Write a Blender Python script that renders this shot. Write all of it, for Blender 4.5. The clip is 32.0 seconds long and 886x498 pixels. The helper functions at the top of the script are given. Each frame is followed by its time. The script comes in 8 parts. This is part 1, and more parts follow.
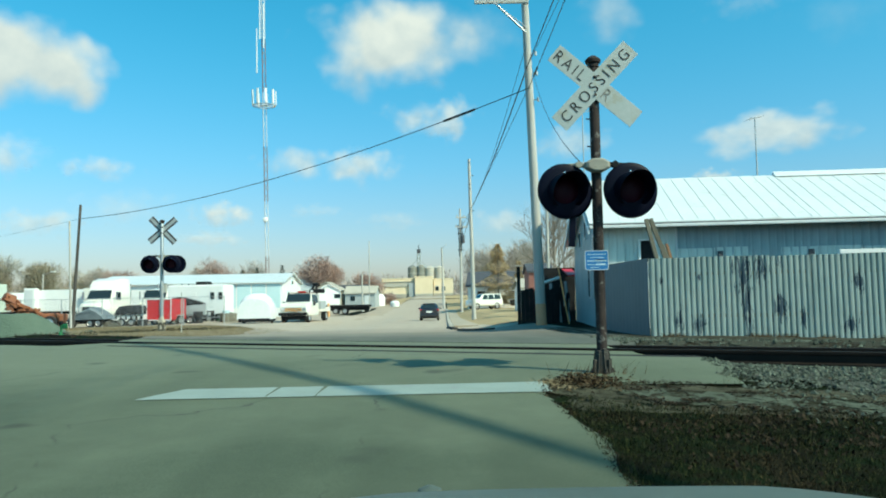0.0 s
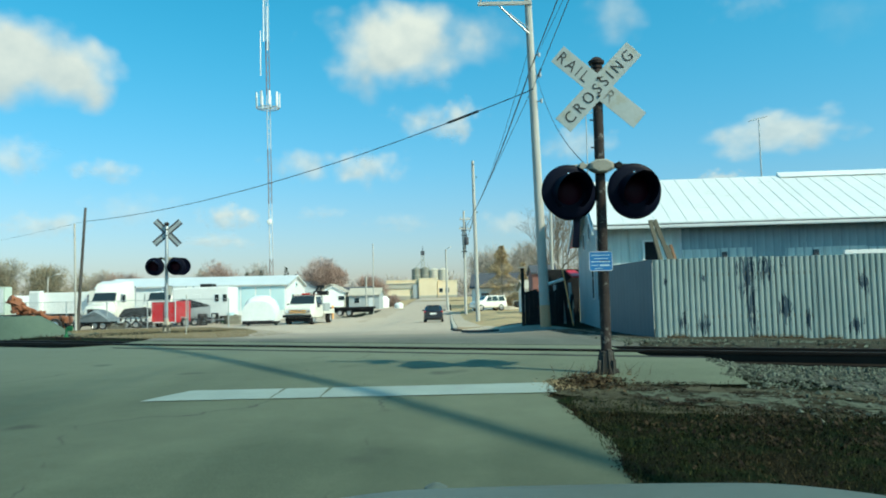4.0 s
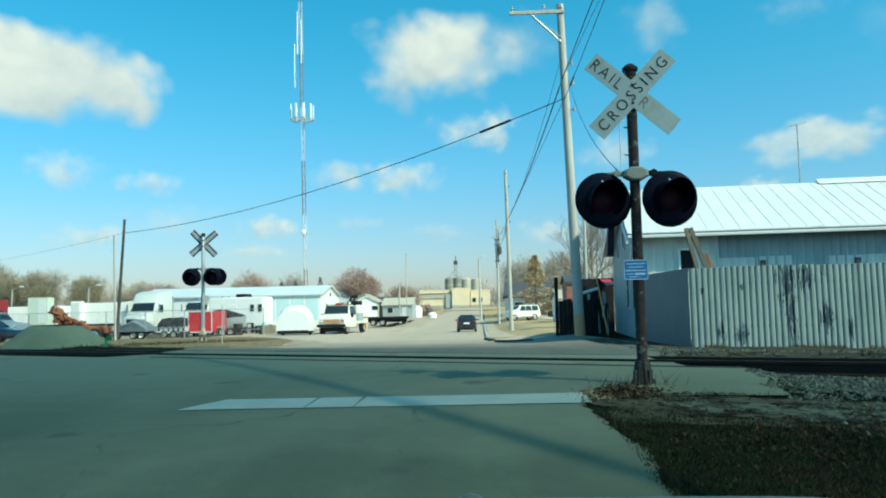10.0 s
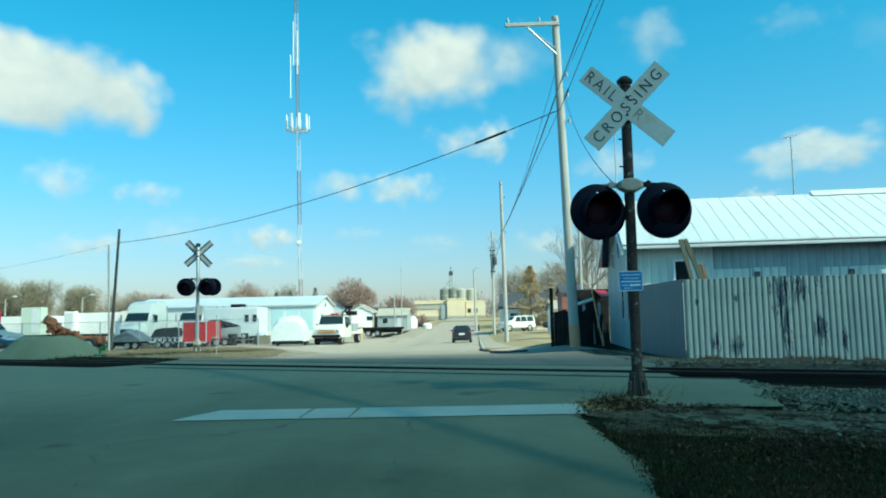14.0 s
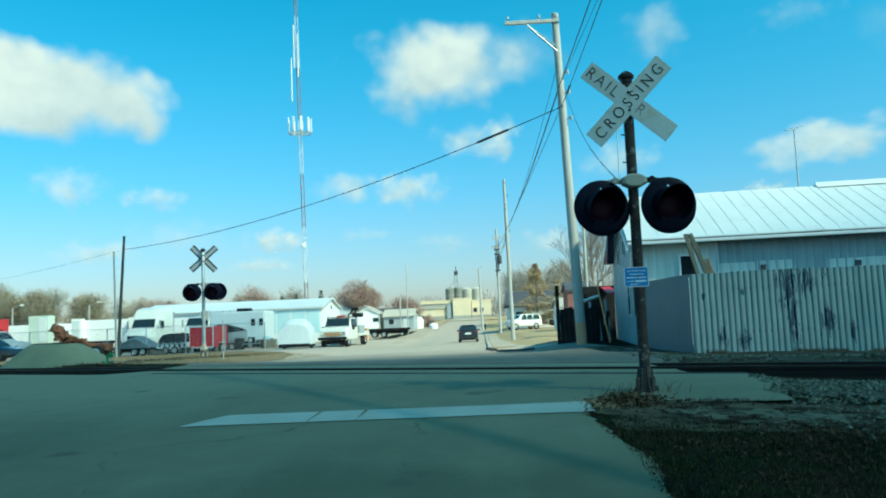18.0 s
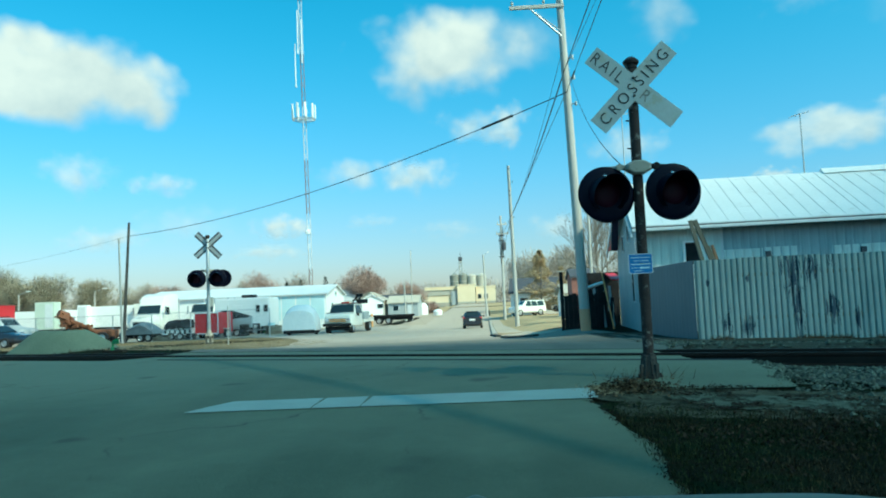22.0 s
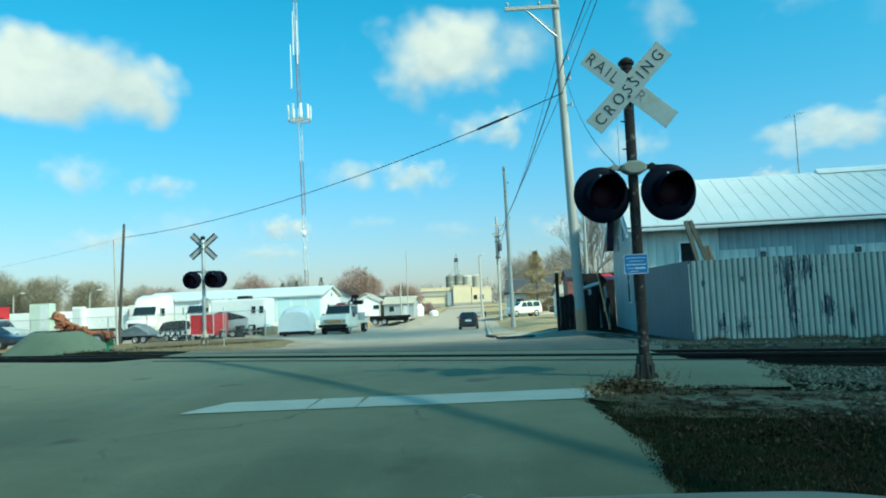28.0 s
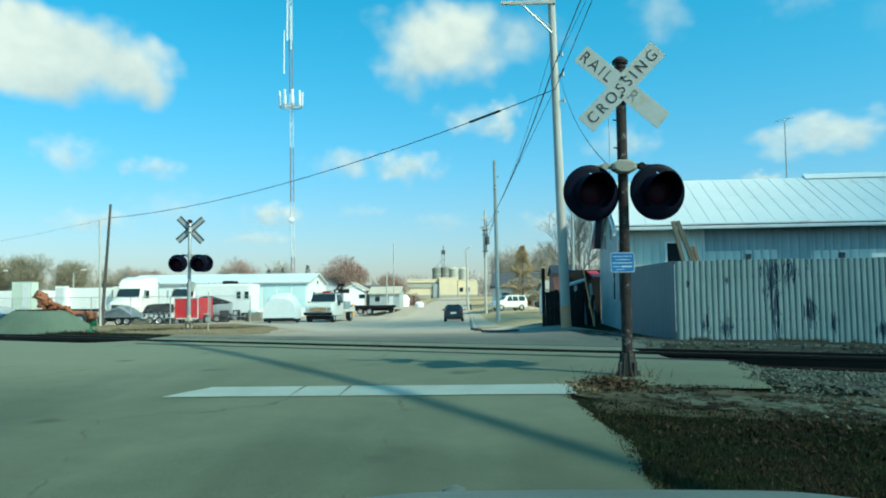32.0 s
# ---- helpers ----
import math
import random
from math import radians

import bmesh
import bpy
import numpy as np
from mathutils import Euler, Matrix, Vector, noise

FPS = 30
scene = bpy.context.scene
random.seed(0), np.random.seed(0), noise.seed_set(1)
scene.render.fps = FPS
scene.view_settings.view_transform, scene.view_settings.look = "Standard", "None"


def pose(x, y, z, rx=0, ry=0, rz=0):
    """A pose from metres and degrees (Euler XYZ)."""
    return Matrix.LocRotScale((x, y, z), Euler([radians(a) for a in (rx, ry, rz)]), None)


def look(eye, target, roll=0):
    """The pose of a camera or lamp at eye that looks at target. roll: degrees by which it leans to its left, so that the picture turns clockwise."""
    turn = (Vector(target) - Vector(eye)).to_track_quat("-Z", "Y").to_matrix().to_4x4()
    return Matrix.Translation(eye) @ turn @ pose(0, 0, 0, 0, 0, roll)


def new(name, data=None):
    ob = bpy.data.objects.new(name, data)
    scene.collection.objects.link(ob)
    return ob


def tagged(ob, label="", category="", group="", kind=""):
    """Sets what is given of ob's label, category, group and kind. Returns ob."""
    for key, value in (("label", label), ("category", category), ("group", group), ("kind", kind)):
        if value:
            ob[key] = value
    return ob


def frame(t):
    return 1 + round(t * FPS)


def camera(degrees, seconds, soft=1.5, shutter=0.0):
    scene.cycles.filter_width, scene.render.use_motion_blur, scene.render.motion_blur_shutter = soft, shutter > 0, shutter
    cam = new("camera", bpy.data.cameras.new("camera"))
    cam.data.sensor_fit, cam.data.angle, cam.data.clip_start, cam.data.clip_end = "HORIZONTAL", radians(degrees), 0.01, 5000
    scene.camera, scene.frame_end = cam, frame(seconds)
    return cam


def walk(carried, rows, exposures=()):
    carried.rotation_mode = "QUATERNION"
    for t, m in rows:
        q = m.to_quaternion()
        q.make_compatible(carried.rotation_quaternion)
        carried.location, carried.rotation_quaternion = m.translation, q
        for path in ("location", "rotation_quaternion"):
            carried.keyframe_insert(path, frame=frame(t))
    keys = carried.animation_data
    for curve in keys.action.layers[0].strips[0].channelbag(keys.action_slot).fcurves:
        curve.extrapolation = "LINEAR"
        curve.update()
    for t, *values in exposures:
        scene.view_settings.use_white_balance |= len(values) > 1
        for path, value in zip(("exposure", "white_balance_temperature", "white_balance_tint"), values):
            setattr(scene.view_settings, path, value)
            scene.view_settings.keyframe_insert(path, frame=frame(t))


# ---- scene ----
cam = camera(60.0, 32.0, 1.92)
PATH = [
    (0, (-0.003, 0.029, 1.301), (-0.004, 2.025, 1.429), -1.1),
    (0.5, (0.001, 0.026, 1.29), (-0.012, 2.02, 1.434), -1.7),
    (1, (-0.002, 0.026, 1.299), (-0.012, 2.023, 1.42), -1.7),
    (1.5, (-0.009, 0.019, 1.296), (-0.011, 2.014, 1.428), -1.6),
    (2, (-0.005, 0.014, 1.288), (-0.01, 2.01, 1.417), -2.0),
    (2.5, (0.001, 0.041, 1.294), (-0.004, 2.036, 1.426), -1.7),
    (4.5, (-0.01, 0.006, 1.294), (-0.032, 2.001, 1.427), -0.9),
    (5, (-0.011, 0.014, 1.296), (-0.047, 2.011, 1.406), -0.6),
    (5.5, (-0.004, 0.035, 1.296), (-0.034, 2.032, 1.404), -0.7),
    (6, (-0.001, 0.048, 1.291), (-0.038, 2.044, 1.411), -0.7),
    (6.5, (-0.006, 0.03, 1.295), (-0.034, 2.026, 1.414), -0.7),
    (7, (-0.011, 0.009, 1.289), (-0.045, 2.004, 1.426), -0.2),
    (7.5, (-0.012, 0.016, 1.297), (-0.059, 2.01, 1.442), -0.4),
    (8, (-0.007, 0.025, 1.295), (-0.059, 2.018, 1.453), -0.8),
    (8.5, (-0.009, 0.026, 1.292), (-0.077, 2.02, 1.436), -0.5),
    (9, (-0.004, 0.051, 1.298), (-0.08, 2.044, 1.439), -1.5),
    (9.5, (-0.013, 0.011, 1.295), (-0.114, 2.003, 1.435), -1.5),
    (10, (-0.009, 0.03, 1.29), (-0.105, 2.022, 1.45), -1.3),
    (10.5, (-0.012, 0.017, 1.29), (-0.115, 2.009, 1.443), -0.7),
    (11, (-0.005, 0.041, 1.297), (-0.112, 2.033, 1.444), -1.4),
    (11.5, (-0.009, 0.036, 1.295), (-0.113, 2.028, 1.443), -1.0),
    (12, (-0.009, 0.018, 1.297), (-0.115, 2.01, 1.434), -1.7),
    (12.5, (-0.003, 0.033, 1.298), (-0.09, 2.025, 1.454), -1.9),
    (13, (-0.004, 0.034, 1.296), (-0.099, 2.026, 1.45), -1.8),
    (13.5, (-0.002, 0.052, 1.301), (-0.09, 2.041, 1.49), -2.7),
    (14, (-0.008, 0.019, 1.292), (-0.091, 2.009, 1.479), -1.2),
    (14.5, (-0.01, 0.018, 1.3), (-0.086, 2.009, 1.473), -2.9),
    (16.5, (0.0, 0.039, 1.296), (-0.07, 2.032, 1.452), -2.3),
    (17, (0.0, 0.037, 1.297), (-0.061, 2.029, 1.469), -1.5),
    (17.5, (-0.003, 0.048, 1.295), (-0.072, 2.04, 1.461), -1.8),
    (18, (-0.005, 0.041, 1.295), (-0.1, 2.03, 1.482), -2.4),
    (18.5, (-0.001, 0.028, 1.3), (-0.101, 2.018, 1.465), -1.7),
    (19, (-0.009, 0.038, 1.293), (-0.107, 2.029, 1.456), -1.7),
    (19.5, (-0.007, 0.033, 1.293), (-0.108, 2.025, 1.439), -1.4),
    (20, (-0.011, 0.019, 1.295), (-0.114, 2.009, 1.464), -1.7),
    (20.5, (-0.004, 0.041, 1.294), (-0.102, 2.032, 1.458), -1.5),
    (21, (-0.006, 0.04, 1.296), (-0.109, 2.03, 1.467), -1.9),
    (21.5, (-0.002, 0.041, 1.296), (-0.11, 2.032, 1.454), -2.6),
    (22, (0.002, 0.049, 1.3), (-0.106, 2.04, 1.452), -2.4),
    (22.5, (-0.007, 0.043, 1.291), (-0.108, 2.035, 1.441), -2.2),
    (23, (-0.004, 0.021, 1.297), (-0.102, 2.013, 1.442), -2.4),
    (23.5, (-0.004, 0.033, 1.293), (-0.083, 2.026, 1.444), -2.3),
    (24, (-0.005, 0.025, 1.296), (-0.077, 2.018, 1.445), -1.0),
    (24.5, (-0.004, 0.035, 1.294), (-0.061, 2.029, 1.434), -0.9),
    (25, (-0.005, 0.026, 1.296), (-0.064, 2.02, 1.435), -0.9),
    (25.5, (-0.003, 0.027, 1.297), (-0.064, 2.021, 1.443), -1.2),
    (27.5, (-0.089, -0.038, 1.334), (-0.17, 1.96, 1.406), -1.9),
    (28, (0.002, 0.048, 1.296), (-0.095, 2.039, 1.45), -2.5),
    (28.5, (-0.011, 0.017, 1.295), (-0.106, 2.01, 1.428), -1.2),
    (29, (-0.013, 0.016, 1.294), (-0.104, 2.012, 1.393), 0.4),
    (29.5, (-0.006, 0.055, 1.295), (-0.072, 2.047, 1.457), -2.4),
    (30, (-0.004, 0.046, 1.293), (-0.069, 2.04, 1.438), -1.9),
    (30.5, (-0.008, 0.02, 1.296), (-0.064, 2.014, 1.439), -1.4),
    (31, (-0.006, 0.024, 1.297), (-0.074, 2.017, 1.447), -1.7),
    (31.5, (-0.008, 0.013, 1.297), (-0.076, 2.007, 1.437), -0.8),
    (32, (-0.006, 0.027, 1.298), (-0.071, 2.022, 1.43), -0.6),
]
EXPOSURE = [(0.0, 0.42, 6950, -14), (6.0, 0.37, 6900, -15), (9.0, 0.4, 6850, -16), (13.0, 0.45, 6600, -20), (18.0, 0.46, 6350, -24),
            (24.0, 0.51, 6400, -23), (28.0, 0.47, 6500, -22), (32.0, 0.46, 6550, -21)]
walk(cam, [(t, look(eye, target, roll)) for t, eye, target, roll in PATH], EXPOSURE)

# ---- world and sun: clear winter noon, sun behind the right shoulder ----
SUN_AZ, SUN_EL = radians(126.2), radians(44.0)
world = bpy.data.worlds.new("sky")
scene.world = world
world.use_nodes = True
wn, wl = world.node_tree.nodes, world.node_tree.links
sky = wn.new("ShaderNodeTexSky")
sky.sky_type, sky.sun_disc = "NISHITA", False
sky.sun_elevation, sky.sun_rotation = SUN_EL, SUN_AZ
sky.altitude, sky.air_density, sky.dust_density, sky.ozone_density = 200, 1.0, 1.4, 1.2
rich = wn.new("ShaderNodeHueSaturation")
rich.inputs["Hue"].default_value, rich.inputs["Saturation"].default_value = 0.497, 1.14
tint = wn.new("ShaderNodeMix")
tint.data_type, tint.blend_type = "RGBA", "MULTIPLY"
grade = wn.new("ShaderNodeValToRGB")
while len(grade.color_ramp.elements) < 3:
    grade.color_ramp.elements.new(0.5)
for stop, (at, tone) in zip(grade.color_ramp.elements, ((0.0, (0.6, 0.555, 0.71)), (0.4, (0.55, 0.73, 0.88)), (1.0, (0.5, 0.9, 1.0)))):
    stop.position, stop.color = at, (*tone, 1)
tint.inputs[0].default_value = 1.0
# the haze near the horizon is whiter than the zenith
up = wn.new("ShaderNodeSeparateXYZ")
wl.new(wn.new("ShaderNodeTexCoord").outputs["Generated"], up.inputs[0])
haze = wn.new("ShaderNodeMapRange")
haze.interpolation_type = "SMOOTHSTEP"
haze.inputs[1].default_value, haze.inputs[2].default_value = -0.02, 0.42
haze.inputs[3].default_value, haze.inputs[4].default_value = 0.0, 1.0
wl.new(up.outputs["Z"], haze.inputs[0])
wl.new(haze.outputs[0], grade.inputs[0])
wl.new(grade.outputs[0], tint.inputs[7])
wl.new(sky.outputs[0], tint.inputs[6])
wl.new(tint.outputs[2], rich.inputs["Color"])
wl.new(rich.outputs[0], wn["Background"].inputs[0])
wn["Background"].inputs[1].default_value = 0.165

sun = new("sun", bpy.data.lights.new("sun", "SUN"))
sun.data.energy, sun.data.angle, sun.data.color = 4.0, radians(1.4), (1.0, 0.885, 0.79)
sun_dir = Vector((math.sin(SUN_AZ) * math.cos(SUN_EL), math.cos(SUN_AZ) * math.cos(SUN_EL), math.sin(SUN_EL)))
sun.matrix_world = look(sun_dir * 60, (0, 0, 0))

# ---- materials ----
def nodes_of(name):
    m = bpy.data.materials.new(name)
    m.use_nodes = True
    nt = m.node_tree
    return m, nt, nt.nodes["Principled BSDF"]


def noise_node(nt, scale, detail=4.0, rough=0.55, coord=None, stretch=None):
    n = nt.nodes.new("ShaderNodeTexNoise")
    n.inputs["Scale"].default_value, n.inputs["Detail"].default_value = scale, detail
    n.inputs["Roughness"].default_value = rough
    src = coord or nt.nodes.new("ShaderNodeTexCoord").outputs["Object"]
    if stretch:
        mp = nt.nodes.new("ShaderNodeMapping")
        mp.inputs["Scale"].default_value = stretch
        nt.links.new(src, mp.inputs["Vector"])
        src = mp.outputs[0]
    nt.links.new(src, n.inputs["Vector"])
    return n


def ramp(nt, src, stops):
    r = nt.nodes.new("ShaderNodeValToRGB")
    el = r.color_ramp.elements
    while len(el) < len(stops):
        el.new(0.5)
    for e, (p, c) in zip(el, stops):
        e.position = p
        e.color = (*c, 1) if len(c) == 3 else c
    nt.links.new(src, r.inputs[0])
    return r.outputs[0]


def mixc(nt, fac, a, b, mode="MIX"):
    m = nt.nodes.new("ShaderNodeMix")
    m.data_type, m.blend_type = "RGBA", mode
    for sock, v in ((m.inputs[0], fac), (m.inputs[6], a), (m.inputs[7], b)):
        if isinstance(v, (int, float)):
            sock.default_value = v
        elif isinstance(v, tuple):
            sock.default_value = (*v, 1)
        else:
            nt.links.new(v, sock)
    return m.outputs[2]


def bump(nt, bsdf, src, strength=0.3, dist=0.02):
    b = nt.nodes.new("ShaderNodeBump")
    b.inputs["Strength"].default_value, b.inputs["Distance"].default_value = strength, dist
    nt.links.new(src, b.inputs["Height"])
    nt.links.new(b.outputs[0], bsdf.inputs["Normal"])


def surface(name, c1, c2, rough=0.7, metal=0.0, big=1.5, fine=25.0, stain=None, amount=0.45, relief=0.15, dist=0.01, stretch=None, vary=0.0, coat=0.0):
    """Two scales of variation between c1 and c2, optional stains, fine relief."""
    m, nt, b = nodes_of(name)
    n1, n2 = noise_node(nt, big, 5, 0.6, stretch=stretch), noise_node(nt, fine, 3, 0.6, stretch=stretch)
    col = mixc(nt, ramp(nt, n1.outputs[0], [(0.3, (0, 0, 0)), (0.7, (1, 1, 1))]), c1, c2)
    mid = tuple((p + q) / 2 * 0.8 for p, q in zip(c1, c2))
    col = mixc(nt, ramp(nt, n2.outputs[0], [(0.35, (0.35, 0.35, 0.35)), (0.7, (0, 0, 0))]), col, mid)
    if stain:
        n3 = noise_node(nt, big * 1.7, 8, 0.7, stretch=stretch)
        col = mixc(nt, ramp(nt, n3.outputs[0], [(1 - amount, (0, 0, 0)), (min(1.0, 1.08 - amount), (1, 1, 1))]), col, stain)
    if vary:
        oi = nt.nodes.new("ShaderNodeObjectInfo")
        col = mixc(nt, ramp(nt, oi.outputs["Random"], [(0, (0, 0, 0)), (1, (vary, vary, vary))]), col, tuple(v * 0.5 for v in c1))
    nt.links.new(col, b.inputs["Base Color"])
    b.inputs["Roughness"].default_value, b.inputs["Metallic"].default_value = rough, metal
    b.inputs["Coat Weight"].default_value = coat
    if relief:
        bump(nt, b, n2.outputs[0], relief, dist)
    return m


def island(name, c1, c2, rough=0.85):
    """Colour that differs from one loose piece to the next."""
    m, nt, b = nodes_of(name)
    g = nt.nodes.new("ShaderNodeNewGeometry")
    col = ramp(nt, g.outputs["Random Per Island"], [(0, c1), (1, c2)])
    nt.links.new(col, b.inputs["Base Color"])
    b.inputs["Roughness"].default_value = rough
    return m


def asphalt(name, c1, c2, tar, crack_scale=0.35, rough=0.85, pale_y=None):
    m, nt, b = nodes_of(name)
    big, mid, fine = noise_node(nt, 0.22, 6, 0.65), noise_node(nt, 2.2, 6, 0.6), noise_node(nt, 90, 2, 0.7)
    col = mixc(nt, ramp(nt, big.outputs[0], [(0.35, (0, 0, 0)), (0.65, (1, 1, 1))]), c1, c2)
    col = mixc(nt, ramp(nt, mid.outputs[0], [(0.4, (0.3, 0.3, 0.3)), (0.62, (0, 0, 0))]), col, tuple(v * 0.72 for v in c1))
    col = mixc(nt, ramp(nt, fine.outputs[0], [(0.45, (0, 0, 0)), (0.75, (0.5, 0.5, 0.5))]), col, tuple(v * 1.5 for v in c2))
    lane = noise_node(nt, 1.0, 3, 0.5, stretch=(1.1, 0.07, 1))
    col = mixc(nt, ramp(nt, lane.outputs[0], [(0.42, (0.34, 0.34, 0.34)), (0.58, (0, 0, 0))]), col, tuple(v * 0.62 for v in c1))
    if pale_y:
        # paler along y; the near road's dark end is vignette put in colour
        d1, y0, y1 = pale_y
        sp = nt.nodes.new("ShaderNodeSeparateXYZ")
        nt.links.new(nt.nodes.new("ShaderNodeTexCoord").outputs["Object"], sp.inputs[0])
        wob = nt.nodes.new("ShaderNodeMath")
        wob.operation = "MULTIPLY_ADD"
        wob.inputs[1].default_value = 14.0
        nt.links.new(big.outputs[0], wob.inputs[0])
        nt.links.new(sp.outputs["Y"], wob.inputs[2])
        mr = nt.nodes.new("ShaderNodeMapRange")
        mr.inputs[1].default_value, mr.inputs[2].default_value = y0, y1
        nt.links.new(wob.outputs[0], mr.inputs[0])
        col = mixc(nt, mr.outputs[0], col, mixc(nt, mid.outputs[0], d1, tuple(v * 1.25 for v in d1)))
    warp = nt.nodes.new("ShaderNodeVectorMath")
    warp.operation = "MULTIPLY_ADD"
    warp.inputs[1].default_value = (1.3, 1.3, 0)
    nt.links.new(noise_node(nt, 0.7, 4, 0.6).outputs[1], warp.inputs[0])
    nt.links.new(nt.nodes.new("ShaderNodeTexCoord").outputs["Object"], warp.inputs[2])
    v = nt.nodes.new("ShaderNodeTexVoronoi")
    v.feature, v.inputs["Scale"].default_value = "DISTANCE_TO_EDGE", crack_scale
    nt.links.new(warp.outputs[0], v.inputs["Vector"])
    crack = ramp(nt, v.outputs[0], [(0.0, (0.75, 0.75, 0.75)), (0.006, (0, 0, 0))])
    patch = ramp(nt, noise_node(nt, 0.9, 3, 0.5).outputs[0], [(0.5, (0, 0, 0)), (0.6, (1, 1, 1))])
    both = nt.nodes.new("ShaderNodeMath")
    both.operation = "MULTIPLY"
    nt.links.new(crack, both.inputs[0])
    nt.links.new(patch, both.inputs[1])
    col = mixc(nt, both.outputs[0], col, tar)
    spot = ramp(nt, noise_node(nt, 1.3, 2, 0.4).outputs[0], [(0.68, (0, 0, 0)), (0.76, (0.55, 0.55, 0.55))])
    col = mixc(nt, spot, col, tar)
    nt.links.new(col, b.inputs["Base Color"])
    b.inputs["Roughness"].default_value = rough
    bump(nt, b, fine.outputs[0], 0.35, 0.006)
    return m


def peeling(name, paint, paint2, bare, amount=0.36, rough=0.55, worn=()):
    """Old paint on ribbed sheet, flaked off in upright patches; worn: bare places as (x, z, half width, half height)."""
    m, nt, b = nodes_of(name)
    at = nt.nodes.new("ShaderNodeNewGeometry").outputs["Position"]
    tone, streak = noise_node(nt, 0.9, 4, 0.6, coord=at), noise_node(nt, 3.0, 5, 0.6, coord=at, stretch=(4, 4, 0.25))
    col = mixc(nt, ramp(nt, tone.outputs[0], [(0.35, (0, 0, 0)), (0.65, (1, 1, 1))]), paint, paint2)
    col = mixc(nt, ramp(nt, streak.outputs[0], [(0.5, (0, 0, 0)), (0.75, (0.45, 0.45, 0.45))]), col, tuple(v * 0.55 for v in paint))
    flake = noise_node(nt, 3.4, 8, 0.74, coord=at, stretch=(6.0, 6.0, 0.8))
    if worn:
        best = None
        for x, z, rx, rz in worn:
            mp = nt.nodes.new("ShaderNodeMapping")
            mp.inputs["Location"].default_value, mp.inputs["Scale"].default_value = (-x / rx, 0, -z / rz), (1 / rx, 0, 1 / rz)
            nt.links.new(at, mp.inputs["Vector"])
            ln = nt.nodes.new("ShaderNodeVectorMath")
            ln.operation = "LENGTH"
            nt.links.new(mp.outputs[0], ln.inputs[0])
            if best is None:
                best = ln.outputs["Value"]
            else:
                lo = nt.nodes.new("ShaderNodeMath")
                lo.operation = "MINIMUM"
                nt.links.new(best, lo.inputs[0])
                nt.links.new(ln.outputs["Value"], lo.inputs[1])
                best = lo.outputs[0]
        near = nt.nodes.new("ShaderNodeMapRange")
        near.inputs[1].default_value, near.inputs[2].default_value = 0.0, 2.4
        near.inputs[3].default_value, near.inputs[4].default_value = 0.2, -0.32
        nt.links.new(best, near.inputs[0])
        mul = nt.nodes.new("ShaderNodeMath")
        mul.operation = "MULTIPLY_ADD"
        mul.inputs[1].default_value = 1.7
        nt.links.new(flake.outputs[0], mul.inputs[0])
        nt.links.new(near.outputs[0], mul.inputs[2])
        f = ramp(nt, mul.outputs[0], [(0.86, (0, 0, 0)), (0.89, (1, 1, 1))])
    else:
        where = noise_node(nt, 0.75, 2, 0.5, coord=at)
        mul = nt.nodes.new("ShaderNodeMath")
        mul.operation = "MULTIPLY"
        nt.links.new(ramp(nt, where.outputs[0], [(0.42, (0.45, 0.45, 0.45)), (0.62, (1, 1, 1))]), mul.inputs[0])
        nt.links.new(flake.outputs[0], mul.inputs[1])
        f = ramp(nt, mul.outputs[0], [(1 - amount - 0.12, (0, 0, 0)), (1 - amount - 0.08, (1, 1, 1))])
    col = mixc(nt, f, col, bare)
    nt.links.new(col, b.inputs["Base Color"])
    b.inputs["Roughness"].default_value = rough
    bump(nt, b, flake.outputs[0], 0.2, 0.004)
    return m


def glass_dark(name, c=(0.02, 0.03, 0.035)):
    m, nt, b = nodes_of(name)
    b.inputs["Base Color"].default_value = (*c, 1)
    b.inputs["Roughness"].default_value = 0.06
    b.inputs["IOR"].default_value = 1.5
    return m


